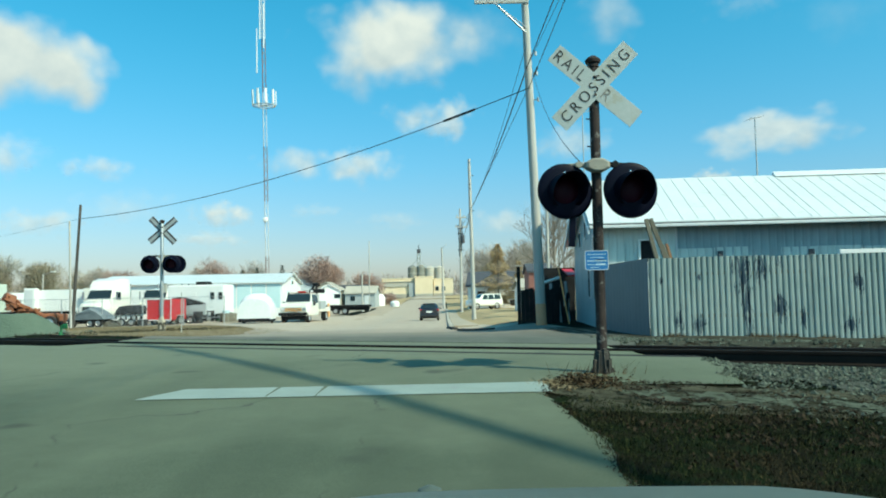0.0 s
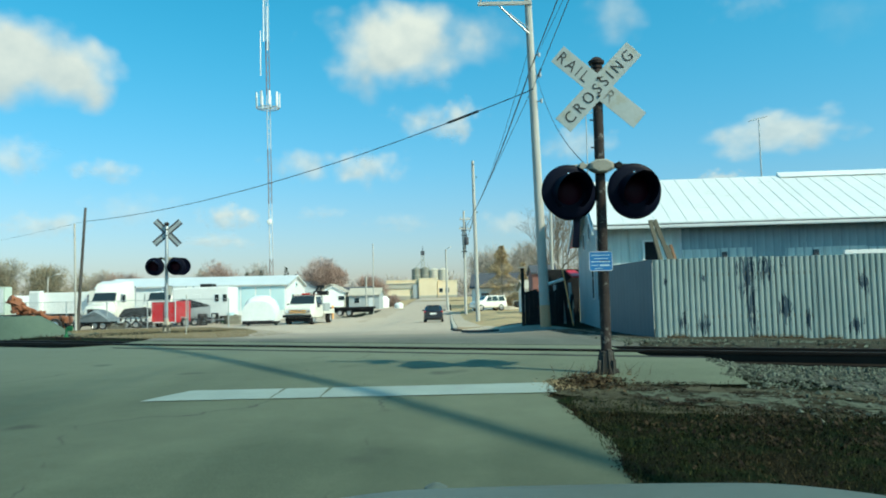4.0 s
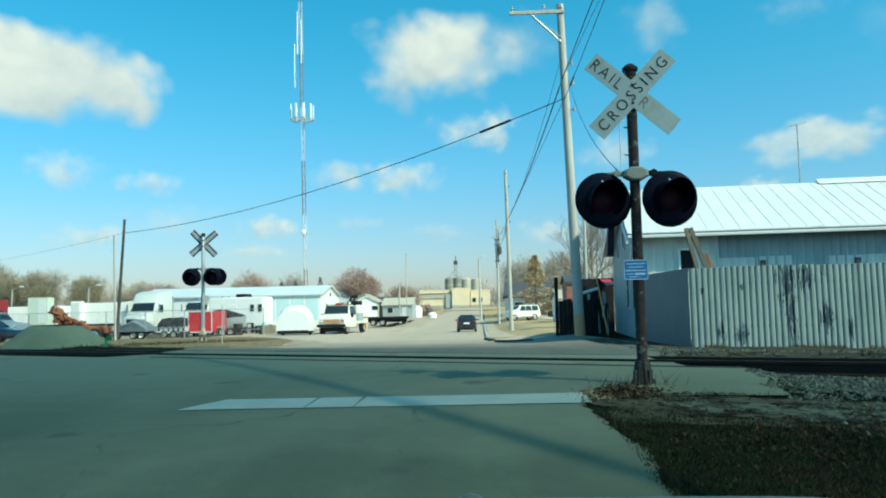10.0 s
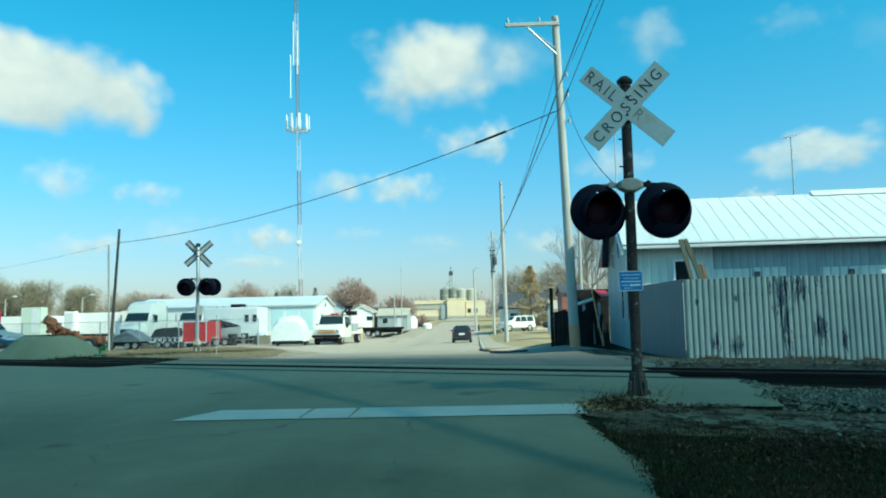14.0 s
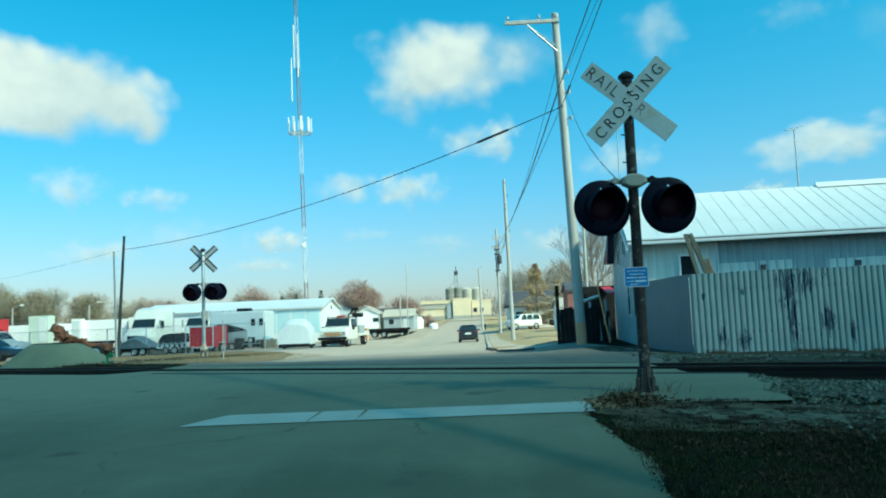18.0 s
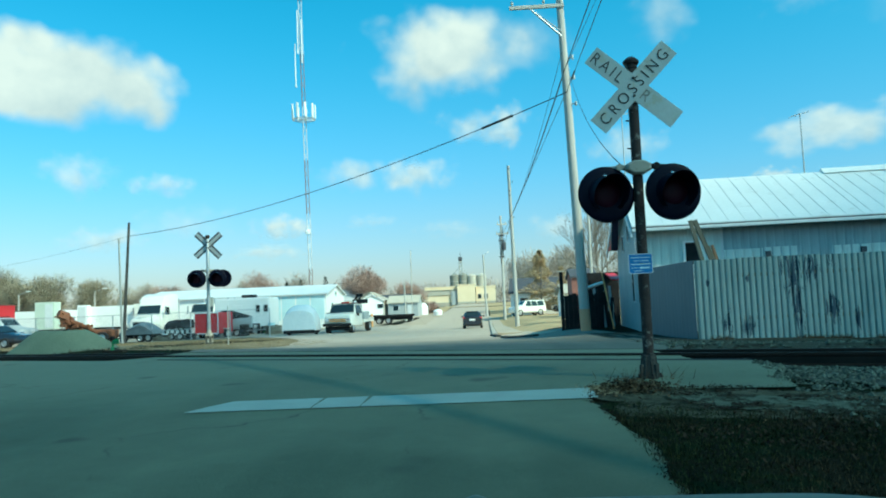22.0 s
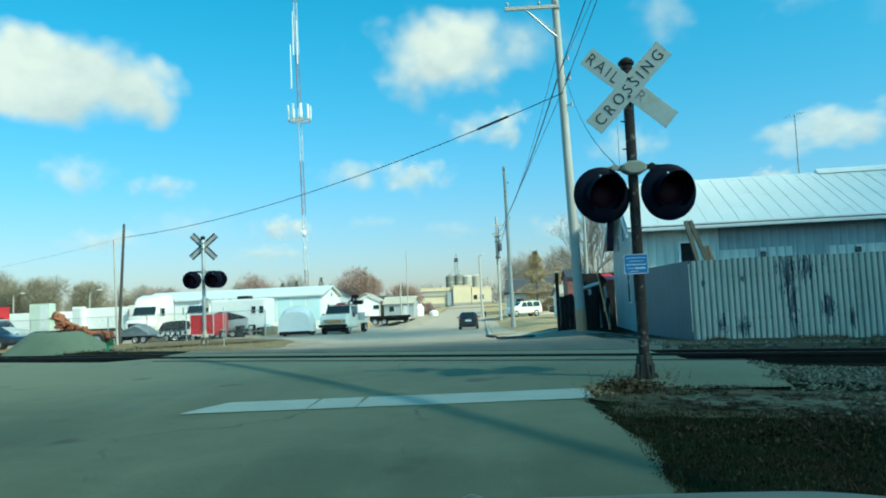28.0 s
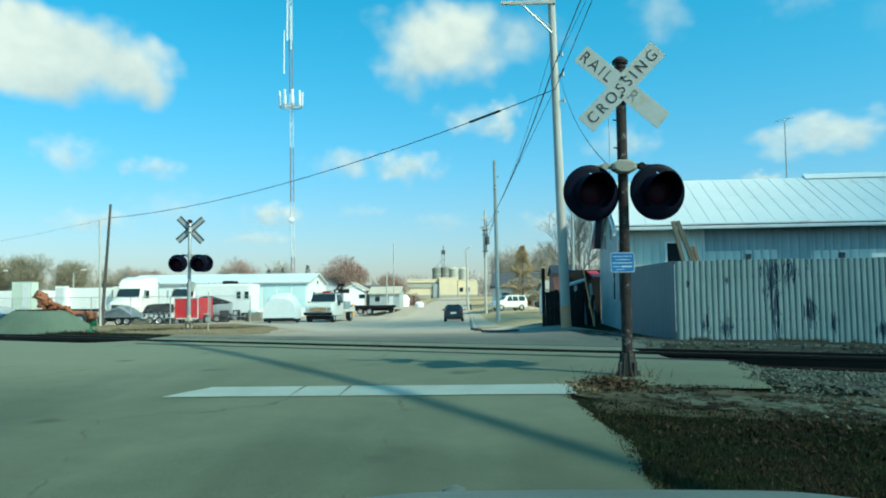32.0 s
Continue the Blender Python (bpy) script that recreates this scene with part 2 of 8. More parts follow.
def cloud_mat(name, seed, soft=0.22, thick=1.0, grain=1.0, aspect=1.0):
    """A thin bank of glowing vapour: ragged outline, bright crest and greyer underside put in colour."""
    m, nt, b = nodes_of(name)
    nt.nodes.remove(b)
    out = nt.nodes["Material Output"]
    tc = nt.nodes.new("ShaderNodeTexCoord").outputs["Object"]
    mp = nt.nodes.new("ShaderNodeMapping")
    mp.inputs["Location"].default_value = (seed * 3.7, seed * 1.3, seed * 2.1)
    mp.inputs["Scale"].default_value = (aspect, 1, 1)
    nt.links.new(tc, mp.inputs["Vector"])
    n = noise_node(nt, 1.35 * grain, 9, 0.44, coord=mp.outputs[0])
    lobe = nt.nodes.new("ShaderNodeTexVoronoi")
    lobe.feature, lobe.inputs["Scale"].default_value = "SMOOTH_F1", 1.9 * grain
    lobe.inputs["Smoothness"].default_value, lobe.inputs["Detail"].default_value, lobe.inputs["Roughness"].default_value = 0.6, 2.0, 0.45
    nt.links.new(mp.outputs[0], lobe.inputs["Vector"])
    puff = nt.nodes.new("ShaderNodeMath")
    puff.operation = "MULTIPLY_ADD"
    puff.inputs[1].default_value, puff.inputs[2].default_value = -0.4, 0.27
    nt.links.new(lobe.outputs["Distance"], puff.inputs[0])
    shape = nt.nodes.new("ShaderNodeMath")
    nt.links.new(puff.outputs[0], shape.inputs[1])
    nt.links.new(n.outputs[0], shape.inputs[0])
    ln = nt.nodes.new("ShaderNodeVectorMath")
    ln.operation = "LENGTH"
    nt.links.new(tc, ln.inputs[0])
    fall = nt.nodes.new("ShaderNodeMapRange")
    fall.inputs[1].default_value, fall.inputs[2].default_value = 0.0, 1.0
    fall.inputs[3].default_value, fall.inputs[4].default_value = 0.85, -0.12
    fall.clamp = False
    nt.links.new(ln.outputs["Value"], fall.inputs[0])
    add = nt.nodes.new("ShaderNodeMath")
    nt.links.new(fall.outputs[0], add.inputs[0])
    nt.links.new(shape.outputs[0], add.inputs[1])
    alpha = nt.nodes.new("ShaderNodeMapRange")
    alpha.interpolation_type = "SMOOTHSTEP"
    alpha.inputs[1].default_value, alpha.inputs[2].default_value = 0.52, 0.52 + soft * 2
    alpha.inputs[3].default_value, alpha.inputs[4].default_value = 0.0, thick
    nt.links.new(add.outputs[0], alpha.inputs[0])
    sep = nt.nodes.new("ShaderNodeSeparateXYZ")
    nt.links.new(tc, sep.inputs[0])
    n2 = noise_node(nt, 2.3 * grain, 6, 0.5, coord=mp.outputs[0])
    lit = nt.nodes.new("ShaderNodeMath")
    lit.operation = "MULTIPLY_ADD"
    lit.inputs[1].default_value = 0.35
    nt.links.new(sep.outputs["Z"], lit.inputs[0])
    nt.links.new(n2.outputs[0], lit.inputs[2])
    col = ramp(nt, lit.outputs[0], [(0.2, (0.66, 0.71, 0.82)), (0.66, (0.97, 0.95, 1.0))])
    em = nt.nodes.new("ShaderNodeEmission")
    em.inputs[1].default_value = CLOUD_GLOW
    nt.links.new(col, em.inputs[0])
    tr = nt.nodes.new("ShaderNodeBsdfTransparent")
    mx = nt.nodes.new("ShaderNodeMixShader")
    nt.links.new(alpha.outputs[0], mx.inputs[0])
    nt.links.new(tr.outputs[0], mx.inputs[1])
    nt.links.new(em.outputs[0], mx.inputs[2])
    nt.links.new(mx.outputs[0], out.inputs["Surface"])
    return m


CLOUD_GLOW = 0.69
# darker near end: camera vignette painted into the asphalt colour
M_ROAD = asphalt("road_asphalt", (0.064, 0.081, 0.053), (0.1, 0.118, 0.08), (0.028, 0.03, 0.027), pale_y=((0.13, 0.146, 0.1), 11.5, 18.5))
# far street, its colour paler with y
M_FAR = asphalt("far_road", (0.09, 0.095, 0.08), (0.125, 0.13, 0.108), (0.06, 0.06, 0.055), pale_y=((0.37, 0.31, 0.245), 22.0, 46.0))
M_PAINT = surface("road_paint", (0.3, 0.352, 0.315), (0.235, 0.28, 0.25), 0.6, big=2, fine=60, stain=(0.25, 0.26, 0.25), amount=0.4, relief=0.2)
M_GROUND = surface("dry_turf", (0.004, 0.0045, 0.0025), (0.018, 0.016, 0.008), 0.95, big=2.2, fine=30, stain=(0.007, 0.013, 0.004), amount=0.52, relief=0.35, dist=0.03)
M_RUBBLE = surface("trackside_rubble", (0.034, 0.035, 0.025), (0.07, 0.069, 0.053), 0.95, big=1.2, fine=16, stain=(0.03, 0.025, 0.016), amount=0.5, relief=0.8, dist=0.05)
M_BANK = surface("trackside_bank", (0.17, 0.135, 0.085), (0.25, 0.205, 0.135), 0.95, big=0.6, fine=14, stain=(0.085, 0.075, 0.04), amount=0.46, relief=0.5, dist=0.04)
M_SOIL = surface("trodden_soil", (0.04, 0.039, 0.026), (0.09, 0.085, 0.058), 0.95, big=2.6, fine=26, stain=(0.014, 0.015, 0.008), amount=0.5, relief=0.5, dist=0.03)
M_BARE = surface("bare_dirt", (0.06, 0.07, 0.05), (0.1, 0.114, 0.085), 0.95, big=2.4, fine=25, stain=(0.022, 0.02, 0.011), amount=0.53, relief=0.4, dist=0.03)
M_DIRT = surface("packed_gravel", (0.36, 0.295, 0.225), (0.44, 0.37, 0.29), 0.95, big=0.35, fine=20, stain=(0.2, 0.185, 0.15), amount=0.42, relief=0.5, dist=0.03)
# tar of the seam; on the kerb return it stands for shade
M_TARSHADE = surface("tar", (0.03, 0.03, 0.03), (0.05, 0.05, 0.048), 0.7)
M_STRAW = surface("winter_lawn", (0.38, 0.285, 0.16), (0.47, 0.365, 0.22), 0.95, big=0.5, fine=12, stain=(0.22, 0.2, 0.1), amount=0.42, relief=0.5, dist=0.04)
M_HEAP = surface("grey_green_gravel", (0.088, 0.125, 0.095), (0.13, 0.172, 0.132), 0.95, big=0.9, fine=22, relief=0.7, dist=0.04)
M_STRAWBLADE = island("straw_blades", (0.14, 0.105, 0.055), (0.34, 0.27, 0.16))
M_BALLAST = surface("ballast_bed", (0.05, 0.054, 0.045), (0.09, 0.097, 0.082), 0.95, big=0.8, fine=18, stain=(0.08, 0.075, 0.065), amount=0.45, relief=0.8, dist=0.05)
M_OILBED = surface("track_bed", (0.016, 0.015, 0.015), (0.03, 0.028, 0.026), 0.95, big=0.9, fine=18, relief=0.8, dist=0.05)
M_STONE = island("ballast_stone", (0.02, 0.025, 0.019), (0.12, 0.137, 0.108))
M_GRASS, nt_, b_ = nodes_of("dry_grass")
per = nt_.nodes.new("ShaderNodeNewGeometry")
green_ = ramp(nt_, per.outputs["Random Per Island"], [(0, (0.0025, 0.005, 0.0015)), (0.7, (0.012, 0.018, 0.005)), (1, (0.06, 0.066, 0.024))])
straw_ = ramp(nt_, per.outputs["Random Per Island"], [(0, (0.005, 0.004, 0.002)), (0.7, (0.022, 0.017, 0.008)), (1, (0.085, 0.066, 0.034))])
nt_.links.new(mixc(nt_, ramp(nt_, noise_node(nt_, 1.1, 5, 0.6, coord=per.outputs["Position"]).outputs[0], [(0.47, (0, 0, 0)), (0.62, (1, 1, 1))]), green_, straw_), b_.inputs["Base Color"])
b_.inputs["Roughness"].default_value = 0.85
M_LITTER = island("leaf_litter", (0.01, 0.007, 0.005), (0.05, 0.036, 0.023))
M_LEAF = island("dead_leaf", (0.014, 0.01, 0.007), (0.12, 0.082, 0.044))
M_RAIL = surface("rail_steel", (0.02, 0.016, 0.014), (0.035, 0.027, 0.022), 0.55, 0.4, big=2, fine=40)
M_TIE = surface("creosote_timber", (0.03, 0.025, 0.02), (0.06, 0.05, 0.04), 0.9, big=3, fine=30, vary=0.5)
M_WALKWAY = surface("walk_concrete", (0.41, 0.34, 0.25), (0.5, 0.42, 0.32), 0.9, big=0.8, fine=30, stain=(0.3, 0.26, 0.2), amount=0.4, vary=0.3)
M_CONC = surface("concrete", (0.42, 0.38, 0.31), (0.52, 0.48, 0.4), 0.9, big=0.8, fine=30, stain=(0.3, 0.28, 0.24), amount=0.4, vary=0.3)
M_POST = surface("rusted_post", (0.021, 0.016, 0.0155), (0.05, 0.0385, 0.036), 0.8, 0.1, big=7, fine=50, stain=(0.16, 0.15, 0.14), amount=0.45, relief=0.4)
M_GREYMETAL = surface("weathered_grey_metal", (0.4, 0.4, 0.37), (0.52, 0.52, 0.47), 0.6, 0.3, big=4, fine=40, stain=(0.22, 0.15, 0.1), amount=0.36)
M_GALV = surface("galvanised_steel", (0.35, 0.37, 0.38), (0.5, 0.52, 0.53), 0.5, 0.6, big=5, fine=40)
M_JUNCTION = surface("chalky_grey_iron", (0.25, 0.24, 0.2), (0.34, 0.33, 0.28), 0.75, big=9, fine=50, stain=(0.16, 0.12, 0.09), amount=0.4)
M_SIGN = surface("aged_white_sheet", (0.33, 0.38, 0.375), (0.39, 0.43, 0.425), 0.55, big=3, fine=30, stain=(0.33, 0.34, 0.29), amount=0.45, relief=0.05)
M_SIGNBACK = surface("bare_aluminium", (0.4, 0.42, 0.42), (0.5, 0.52, 0.52), 0.5, 0.5, big=4, fine=30)
M_BLACK = surface("black_enamel", (0.002, 0.003, 0.01), (0.004, 0.006, 0.018), 0.5, big=3, fine=25, relief=0.05)
M_BLACK.node_tree.nodes["Principled BSDF"].inputs["Specular IOR Level"].default_value = 0.08
M_FOOT = surface("caked_cast_iron", (0.02, 0.018, 0.016), (0.046, 0.041, 0.036), 0.9, big=12, fine=50, stain=(0.15, 0.145, 0.125), amount=0.42, relief=0.5)
M_LETTER = surface("black_letter", (0.02, 0.022, 0.025), (0.035, 0.037, 0.04), 0.6, big=5, fine=40, relief=0)
M_FADED = surface("faded_letter", (0.1, 0.105, 0.1), (0.3, 0.3, 0.28), 0.6, big=9, fine=40, relief=0)
M_LENS = glass_dark("red_lens", (0.022, 0.002, 0.01))
M_LENS.node_tree.nodes["Principled BSDF"].inputs["Roughness"].default_value = 0.5
M_LENS.node_tree.nodes["Principled BSDF"].inputs["Specular IOR Level"].default_value = 0.15
M_BLUE = surface("blue_sign", (0.007, 0.12, 0.34), (0.012, 0.155, 0.42), 0.4, big=4, fine=30, relief=0.03)
M_WHITE = surface("white_paint", (0.86, 0.86, 0.84), (0.8, 0.8, 0.78), 0.45, big=1.2, fine=20, stain=(0.66, 0.65, 0.6), amount=0.36, relief=0.04)
M_TAN = surface("tan_siding", (0.42, 0.39, 0.33), (0.5, 0.47, 0.4), 0.75, big=0.6, fine=14, relief=0.05)
M_OLIVEBIN = surface("dull_bin_steel", (0.2, 0.205, 0.18), (0.27, 0.275, 0.24), 0.8, 0.1, big=0.5, fine=8, relief=0.05)
M_CREAM = surface("cream_paint", (0.78, 0.63, 0.42), (0.86, 0.71, 0.5), 0.7, big=0.5, fine=12, relief=0.05)
M_PALEBLUE = surface("pale_blue_siding", (0.5, 0.68, 0.72), (0.58, 0.75, 0.78), 0.6, big=0.7, fine=12, relief=0.05)
M_PALEGREEN = surface("chalky_green_skin", (0.5, 0.58, 0.5), (0.58, 0.65, 0.56), 0.6, big=0.8, fine=10, relief=0.05)
M_ROOFMETAL = surface("white_roof_sheet", (0.66, 0.69, 0.68), (0.74, 0.76, 0.75), 0.4, 0.1, big=0.7, fine=15, stain=(0.55, 0.56, 0.54), amount=0.4, relief=0.05)
WORN = ((6.72, 1.72, 0.2, 0.42), (6.8, 0.95, 0.1, 0.6), (7.11, 1.77, 0.15, 0.26), (7.52, 0.95, 0.13, 0.3), (7.55, 1.95, 0.06, 0.14), (5.3, 0.7, 0.1, 0.24),
        (5.74, 0.6, 0.13, 0.17), (5.77, 1.67, 0.04, 0.06), (4.92, 1.6, 0.04, 0.07), (9.2, 1.5, 0.1, 0.22), (9.0, 0.55, 0.13, 0.17), (8.0, 0.7, 0.06, 0.2), (10.4, 1.2, 0.14, 0.3))
M_FENCE = peeling("flaking_grey_paint", (0.205, 0.27, 0.265), (0.255, 0.315, 0.305), (0.02, 0.042, 0.065), worn=WORN)
M_GABLE = peeling("dull_teal_gable", (0.2, 0.31, 0.345), (0.26, 0.37, 0.4), (0.12, 0.18, 0.2), 0.33)
# smooth blue-grey sheet; the shade on this side is put in its colour
M_FENCESIDE = peeling("blue_grey_shaded_sheet", (0.046, 0.108, 0.138), (0.06, 0.126, 0.156), (0.036, 0.076, 0.1), 0.3)
M_WALLPALE = peeling("pale_patched_wall", (0.56, 0.62, 0.6), (0.62, 0.67, 0.64), (0.4, 0.46, 0.47), 0.33)
M_WALL = peeling("blue_grey_wall", (0.25, 0.33, 0.36), (0.32, 0.4, 0.43), (0.15, 0.2, 0.235), 0.36)
M_TRIM = surface("pale_trim", (0.6, 0.63, 0.64), (0.68, 0.7, 0.7), 0.5, big=2, fine=20)
M_GLASS = glass_dark("dark_glass")
M_WOOD = surface("grey_board", (0.2, 0.19, 0.15), (0.3, 0.28, 0.22), 0.85, big=3, fine=30, stretch=(6, 6, 0.6), vary=0.5)
M_OLDBOARD = surface("weathered_brown_grey_board", (0.1, 0.092, 0.07), (0.17, 0.16, 0.125), 0.9, big=3, fine=30, stretch=(6, 6, 0.6), vary=0.5)
M_BROWNWOOD = surface("brown_board", (0.2, 0.1, 0.055), (0.27, 0.15, 0.08), 0.85, big=3, fine=30, stretch=(6, 6, 0.6))
M_YELLOWWOOD = surface("yellow_board", (0.8, 0.4, 0.15), (0.86, 0.47, 0.2), 0.7, big=3, fine=30)
M_POLE = surface("weathered_pole", (0.4, 0.385, 0.355), (0.52, 0.505, 0.47), 0.9, big=1.2, fine=18, stretch=(8, 8, 0.5), stain=(0.32, 0.29, 0.25), amount=0.38, relief=0.4)
# darker colour for the leaning yard pole
M_DARKPOLE = surface("dark_pole_wood", (0.07, 0.06, 0.055), (0.11, 0.1, 0.09), 0.9, big=1.2, fine=18, stretch=(8, 8, 0.5))
M_POLEBASE = surface("pole_foot", (0.6, 0.31, 0.17), (0.7, 0.4, 0.24), 0.9, big=2, fine=18, stretch=(8, 8, 0.5))
M_WIRE = surface("cable_sheath", (0.012, 0.014, 0.018), (0.02, 0.022, 0.026), 0.6, relief=0)
M_TOWER = surface("tower_steel", (0.55, 0.57, 0.6), (0.66, 0.68, 0.7), 0.5, 0.2, relief=0)
M_TOWERRED = surface("faded_red_tower", (0.2, 0.15, 0.15), (0.3, 0.22, 0.21), 0.6, 0.1, relief=0)
M_TYRE = surface("tyre_rubber", (0.015, 0.015, 0.016), (0.03, 0.03, 0.03), 0.85, big=4, fine=30)
M_RIM = surface("wheel_rim", (0.4, 0.4, 0.4), (0.55, 0.55, 0.55), 0.35, 0.7, relief=0)
M_CARBLACK = surface("dark_car_paint", (0.012, 0.015, 0.024), (0.02, 0.024, 0.034), 0.25, relief=0, coat=0.6)
M_RED = surface("red_trailer_skin", (0.5, 0.007, 0.014), (0.56, 0.014, 0.022), 0.4, big=1, fine=12, relief=0.04)
M_REDLIGHT = surface("red_lamp", (0.45, 0.015, 0.015), (0.55, 0.02, 0.02), 0.2, relief=0)
M_AMBER = surface("amber_strip", (0.75, 0.35, 0.1), (0.8, 0.45, 0.15), 0.4, relief=0)
M_CHROME = surface("bright_metal", (0.6, 0.62, 0.64), (0.7, 0.72, 0.74), 0.2, 0.9, relief=0)
M_TARP = surface("white_tarp", (0.8, 0.81, 0.81), (0.72, 0.74, 0.75), 0.55, big=2.5, fine=9, relief=0.4, dist=0.04)
M_GREYTARP = surface("grey_tarp", (0.32, 0.36, 0.37), (0.42, 0.45, 0.46), 0.7, big=2, fine=9, relief=0.3)
M_SLATETARP = surface("slate_tarp", (0.13, 0.16, 0.18), (0.2, 0.23, 0.25), 0.7, big=2, fine=9, relief=0.3)
M_ORANGE = surface("rusty_orange", (0.34, 0.12, 0.05), (0.2, 0.075, 0.04), 0.7, big=2.5, fine=14, stain=(0.12, 0.07, 0.05), amount=0.42)
M_GREEN = surface("green_enamel", (0.018, 0.12, 0.04), (0.025, 0.16, 0.055), 0.5, relief=0.05)
M_DARK = surface("dark_clutter", (0.008, 0.009, 0.011), (0.025, 0.026, 0.028), 0.8, big=3, fine=20)
M_BRICKRED = surface("dull_red_boards", (0.2, 0.08, 0.07), (0.27, 0.12, 0.1), 0.8, big=2, fine=15)
M_DARKROOF = surface("dark_shingle", (0.05, 0.055, 0.07), (0.08, 0.085, 0.1), 0.85, big=2, fine=15)
M_BARK = surface("bare_bark", (0.16, 0.14, 0.12), (0.25, 0.22, 0.19), 0.9, big=4, fine=25)
# twig colours are paled to stand for distance haze
M_TWIG = island("bare_twigs", (0.28, 0.24, 0.21), (0.44, 0.39, 0.34))
M_REDTWIG = island("russet_twigs", (0.3, 0.2, 0.17), (0.44, 0.31, 0.26))
M_GOLDTWIG = island("tawny_twigs", (0.22, 0.19, 0.13), (0.36, 0.31, 0.22))
M_NEEDLE = island("rusty_needles", (0.26, 0.19, 0.11), (0.62, 0.47, 0.27))
M_EVERGREEN = island("dark_needles", (0.015, 0.025, 0.015), (0.04, 0.055, 0.03))
M_HOOD = surface("pearl_car_paint", (0.078, 0.1, 0.09), (0.096, 0.122, 0.108), 0.45, 0.0, big=2, fine=30, relief=0.0)
M_TRUCKWHITE = surface("truck_white", (0.8, 0.77, 0.69), (0.86, 0.83, 0.76), 0.3, big=1.5, fine=14, stain=(0.5, 0.48, 0.42), amount=0.34, relief=0, coat=0.3)

# matted, self-shadowing surfaces have next to no sheen
for dull, level in ((M_GROUND, 0.05), (M_BARE, 0.1), (M_SOIL, 0.06), (M_GRASS, 0.1), (M_STONE, 0.12), (M_BALLAST, 0.08), (M_OILBED, 0.03), (M_TIE, 0.06), (M_RAIL, 0.12), (M_LEAF, 0.15), (M_DARK, 0.15), (M_ROAD, 0.22), (M_FAR, 0.22), (M_POST, 0.2), (M_TARSHADE, 0.15), (M_DIRT, 0.1), (M_STRAW, 0.08), (M_HEAP, 0.1), (M_HOOD, 0.1), (M_BANK, 0.08), (M_RUBBLE, 0.08), (M_PAINT, 0.2), (M_LITTER, 0.1)):
    dull.node_tree.nodes["Principled BSDF"].inputs["Specular IOR Level"].default_value = level


# ---- mesh helpers ----
def finish(name, bm, mat, parent=None, label="", smooth=False):
    me = bpy.data.meshes.new(name)
    bm.normal_update()
    bm.to_mesh(me)
    bm.free()
    me.materials.append(mat)
    if smooth:
        me.shade_smooth()
        me.set_sharp_from_angle(angle=radians(35))
    ob = new(name, me)
    if parent:
        ob.parent = parent
    if label:
        ob["label"] = label
    return ob


def part(name, bm, mat, parent, label="", smooth=False):
    return finish(name, bm, mat, parent, label, smooth)


def thing(name, label, category, m=None, group=""):
    e = new(name)
    e.empty_display_size = 0.2
    e.matrix_basis = m or Matrix()
    return tagged(e, label, category, group)


def B():
    return bmesh.new()


def box(bm, x0, x1, y0, y1, z0, z1, bevel=0.0, m=None):
    r = bmesh.ops.create_cube(bm, size=1.0, matrix=Matrix.Translation(((x0 + x1) / 2, (y0 + y1) / 2, (z0 + z1) / 2)) @ Matrix.Diagonal((x1 - x0, y1 - y0, z1 - z0, 1)))
    vs = r["verts"]
    if bevel:
        es = list({e for v in vs for e in v.link_edges})
        out = bmesh.ops.bevel(bm, geom=es, offset=bevel, segments=2, affect="EDGES", profile=0.6)
        vs = list({v for f in out["faces"] for v in f.verts} | {v for v in vs if v.is_valid})
    if m:
        bmesh.ops.transform(bm, matrix=m, verts=vs)
    return bm


def rod(bm, p, q, r0, r1=None, seg=8, caps=True):
    p, q = Vector(p), Vector(q)
    d = q - p
    m = Matrix.Translation((p + q) / 2) @ d.to_track_quat("Z", "Y").to_matrix().to_4x4()
    bmesh.ops.create_cone(bm, cap_ends=caps, segments=seg, radius1=r0, radius2=r0 if r1 is None else r1, depth=d.length, matrix=m)
    return bm


def lathe(bm, profile, seg=24, m=None, closed=False):
    """Turns (radius, z) pairs round z."""
    rings = []
    for r, z in profile:
        rings.append([bm.verts.new(((m or Matrix()) @ Vector((r * math.cos(a), r * math.sin(a), z)))) for a in (2 * math.pi * i / seg for i in range(seg))])
    for a, b in zip(rings, rings[1:]):
        for i in range(seg):
            bm.faces.new((a[i], a[(i + 1) % seg], b[(i + 1) % seg], b[i]))
    if closed:
        bm.faces.new(list(reversed(rings[0])))
        bm.faces.new(rings[-1])
    return bm


def prism(bm, pts, x0, x1, m=None):
    """Extrudes a (y, z) outline along x."""
    m = m or Matrix()
    a = [bm.verts.new(m @ Vector((x0, y, z))) for y, z in pts]
    b = [bm.verts.new(m @ Vector((x1, y, z))) for y, z in pts]
    n = len(pts)
    for i in range(n):
        bm.faces.new((a[i], a[(i + 1) % n], b[(i + 1) % n], b[i]))
    bm.faces.new(list(reversed(a)))
    bm.faces.new(b)
    bmesh.ops.recalc_face_normals(bm, faces=bm.faces)
    return bm


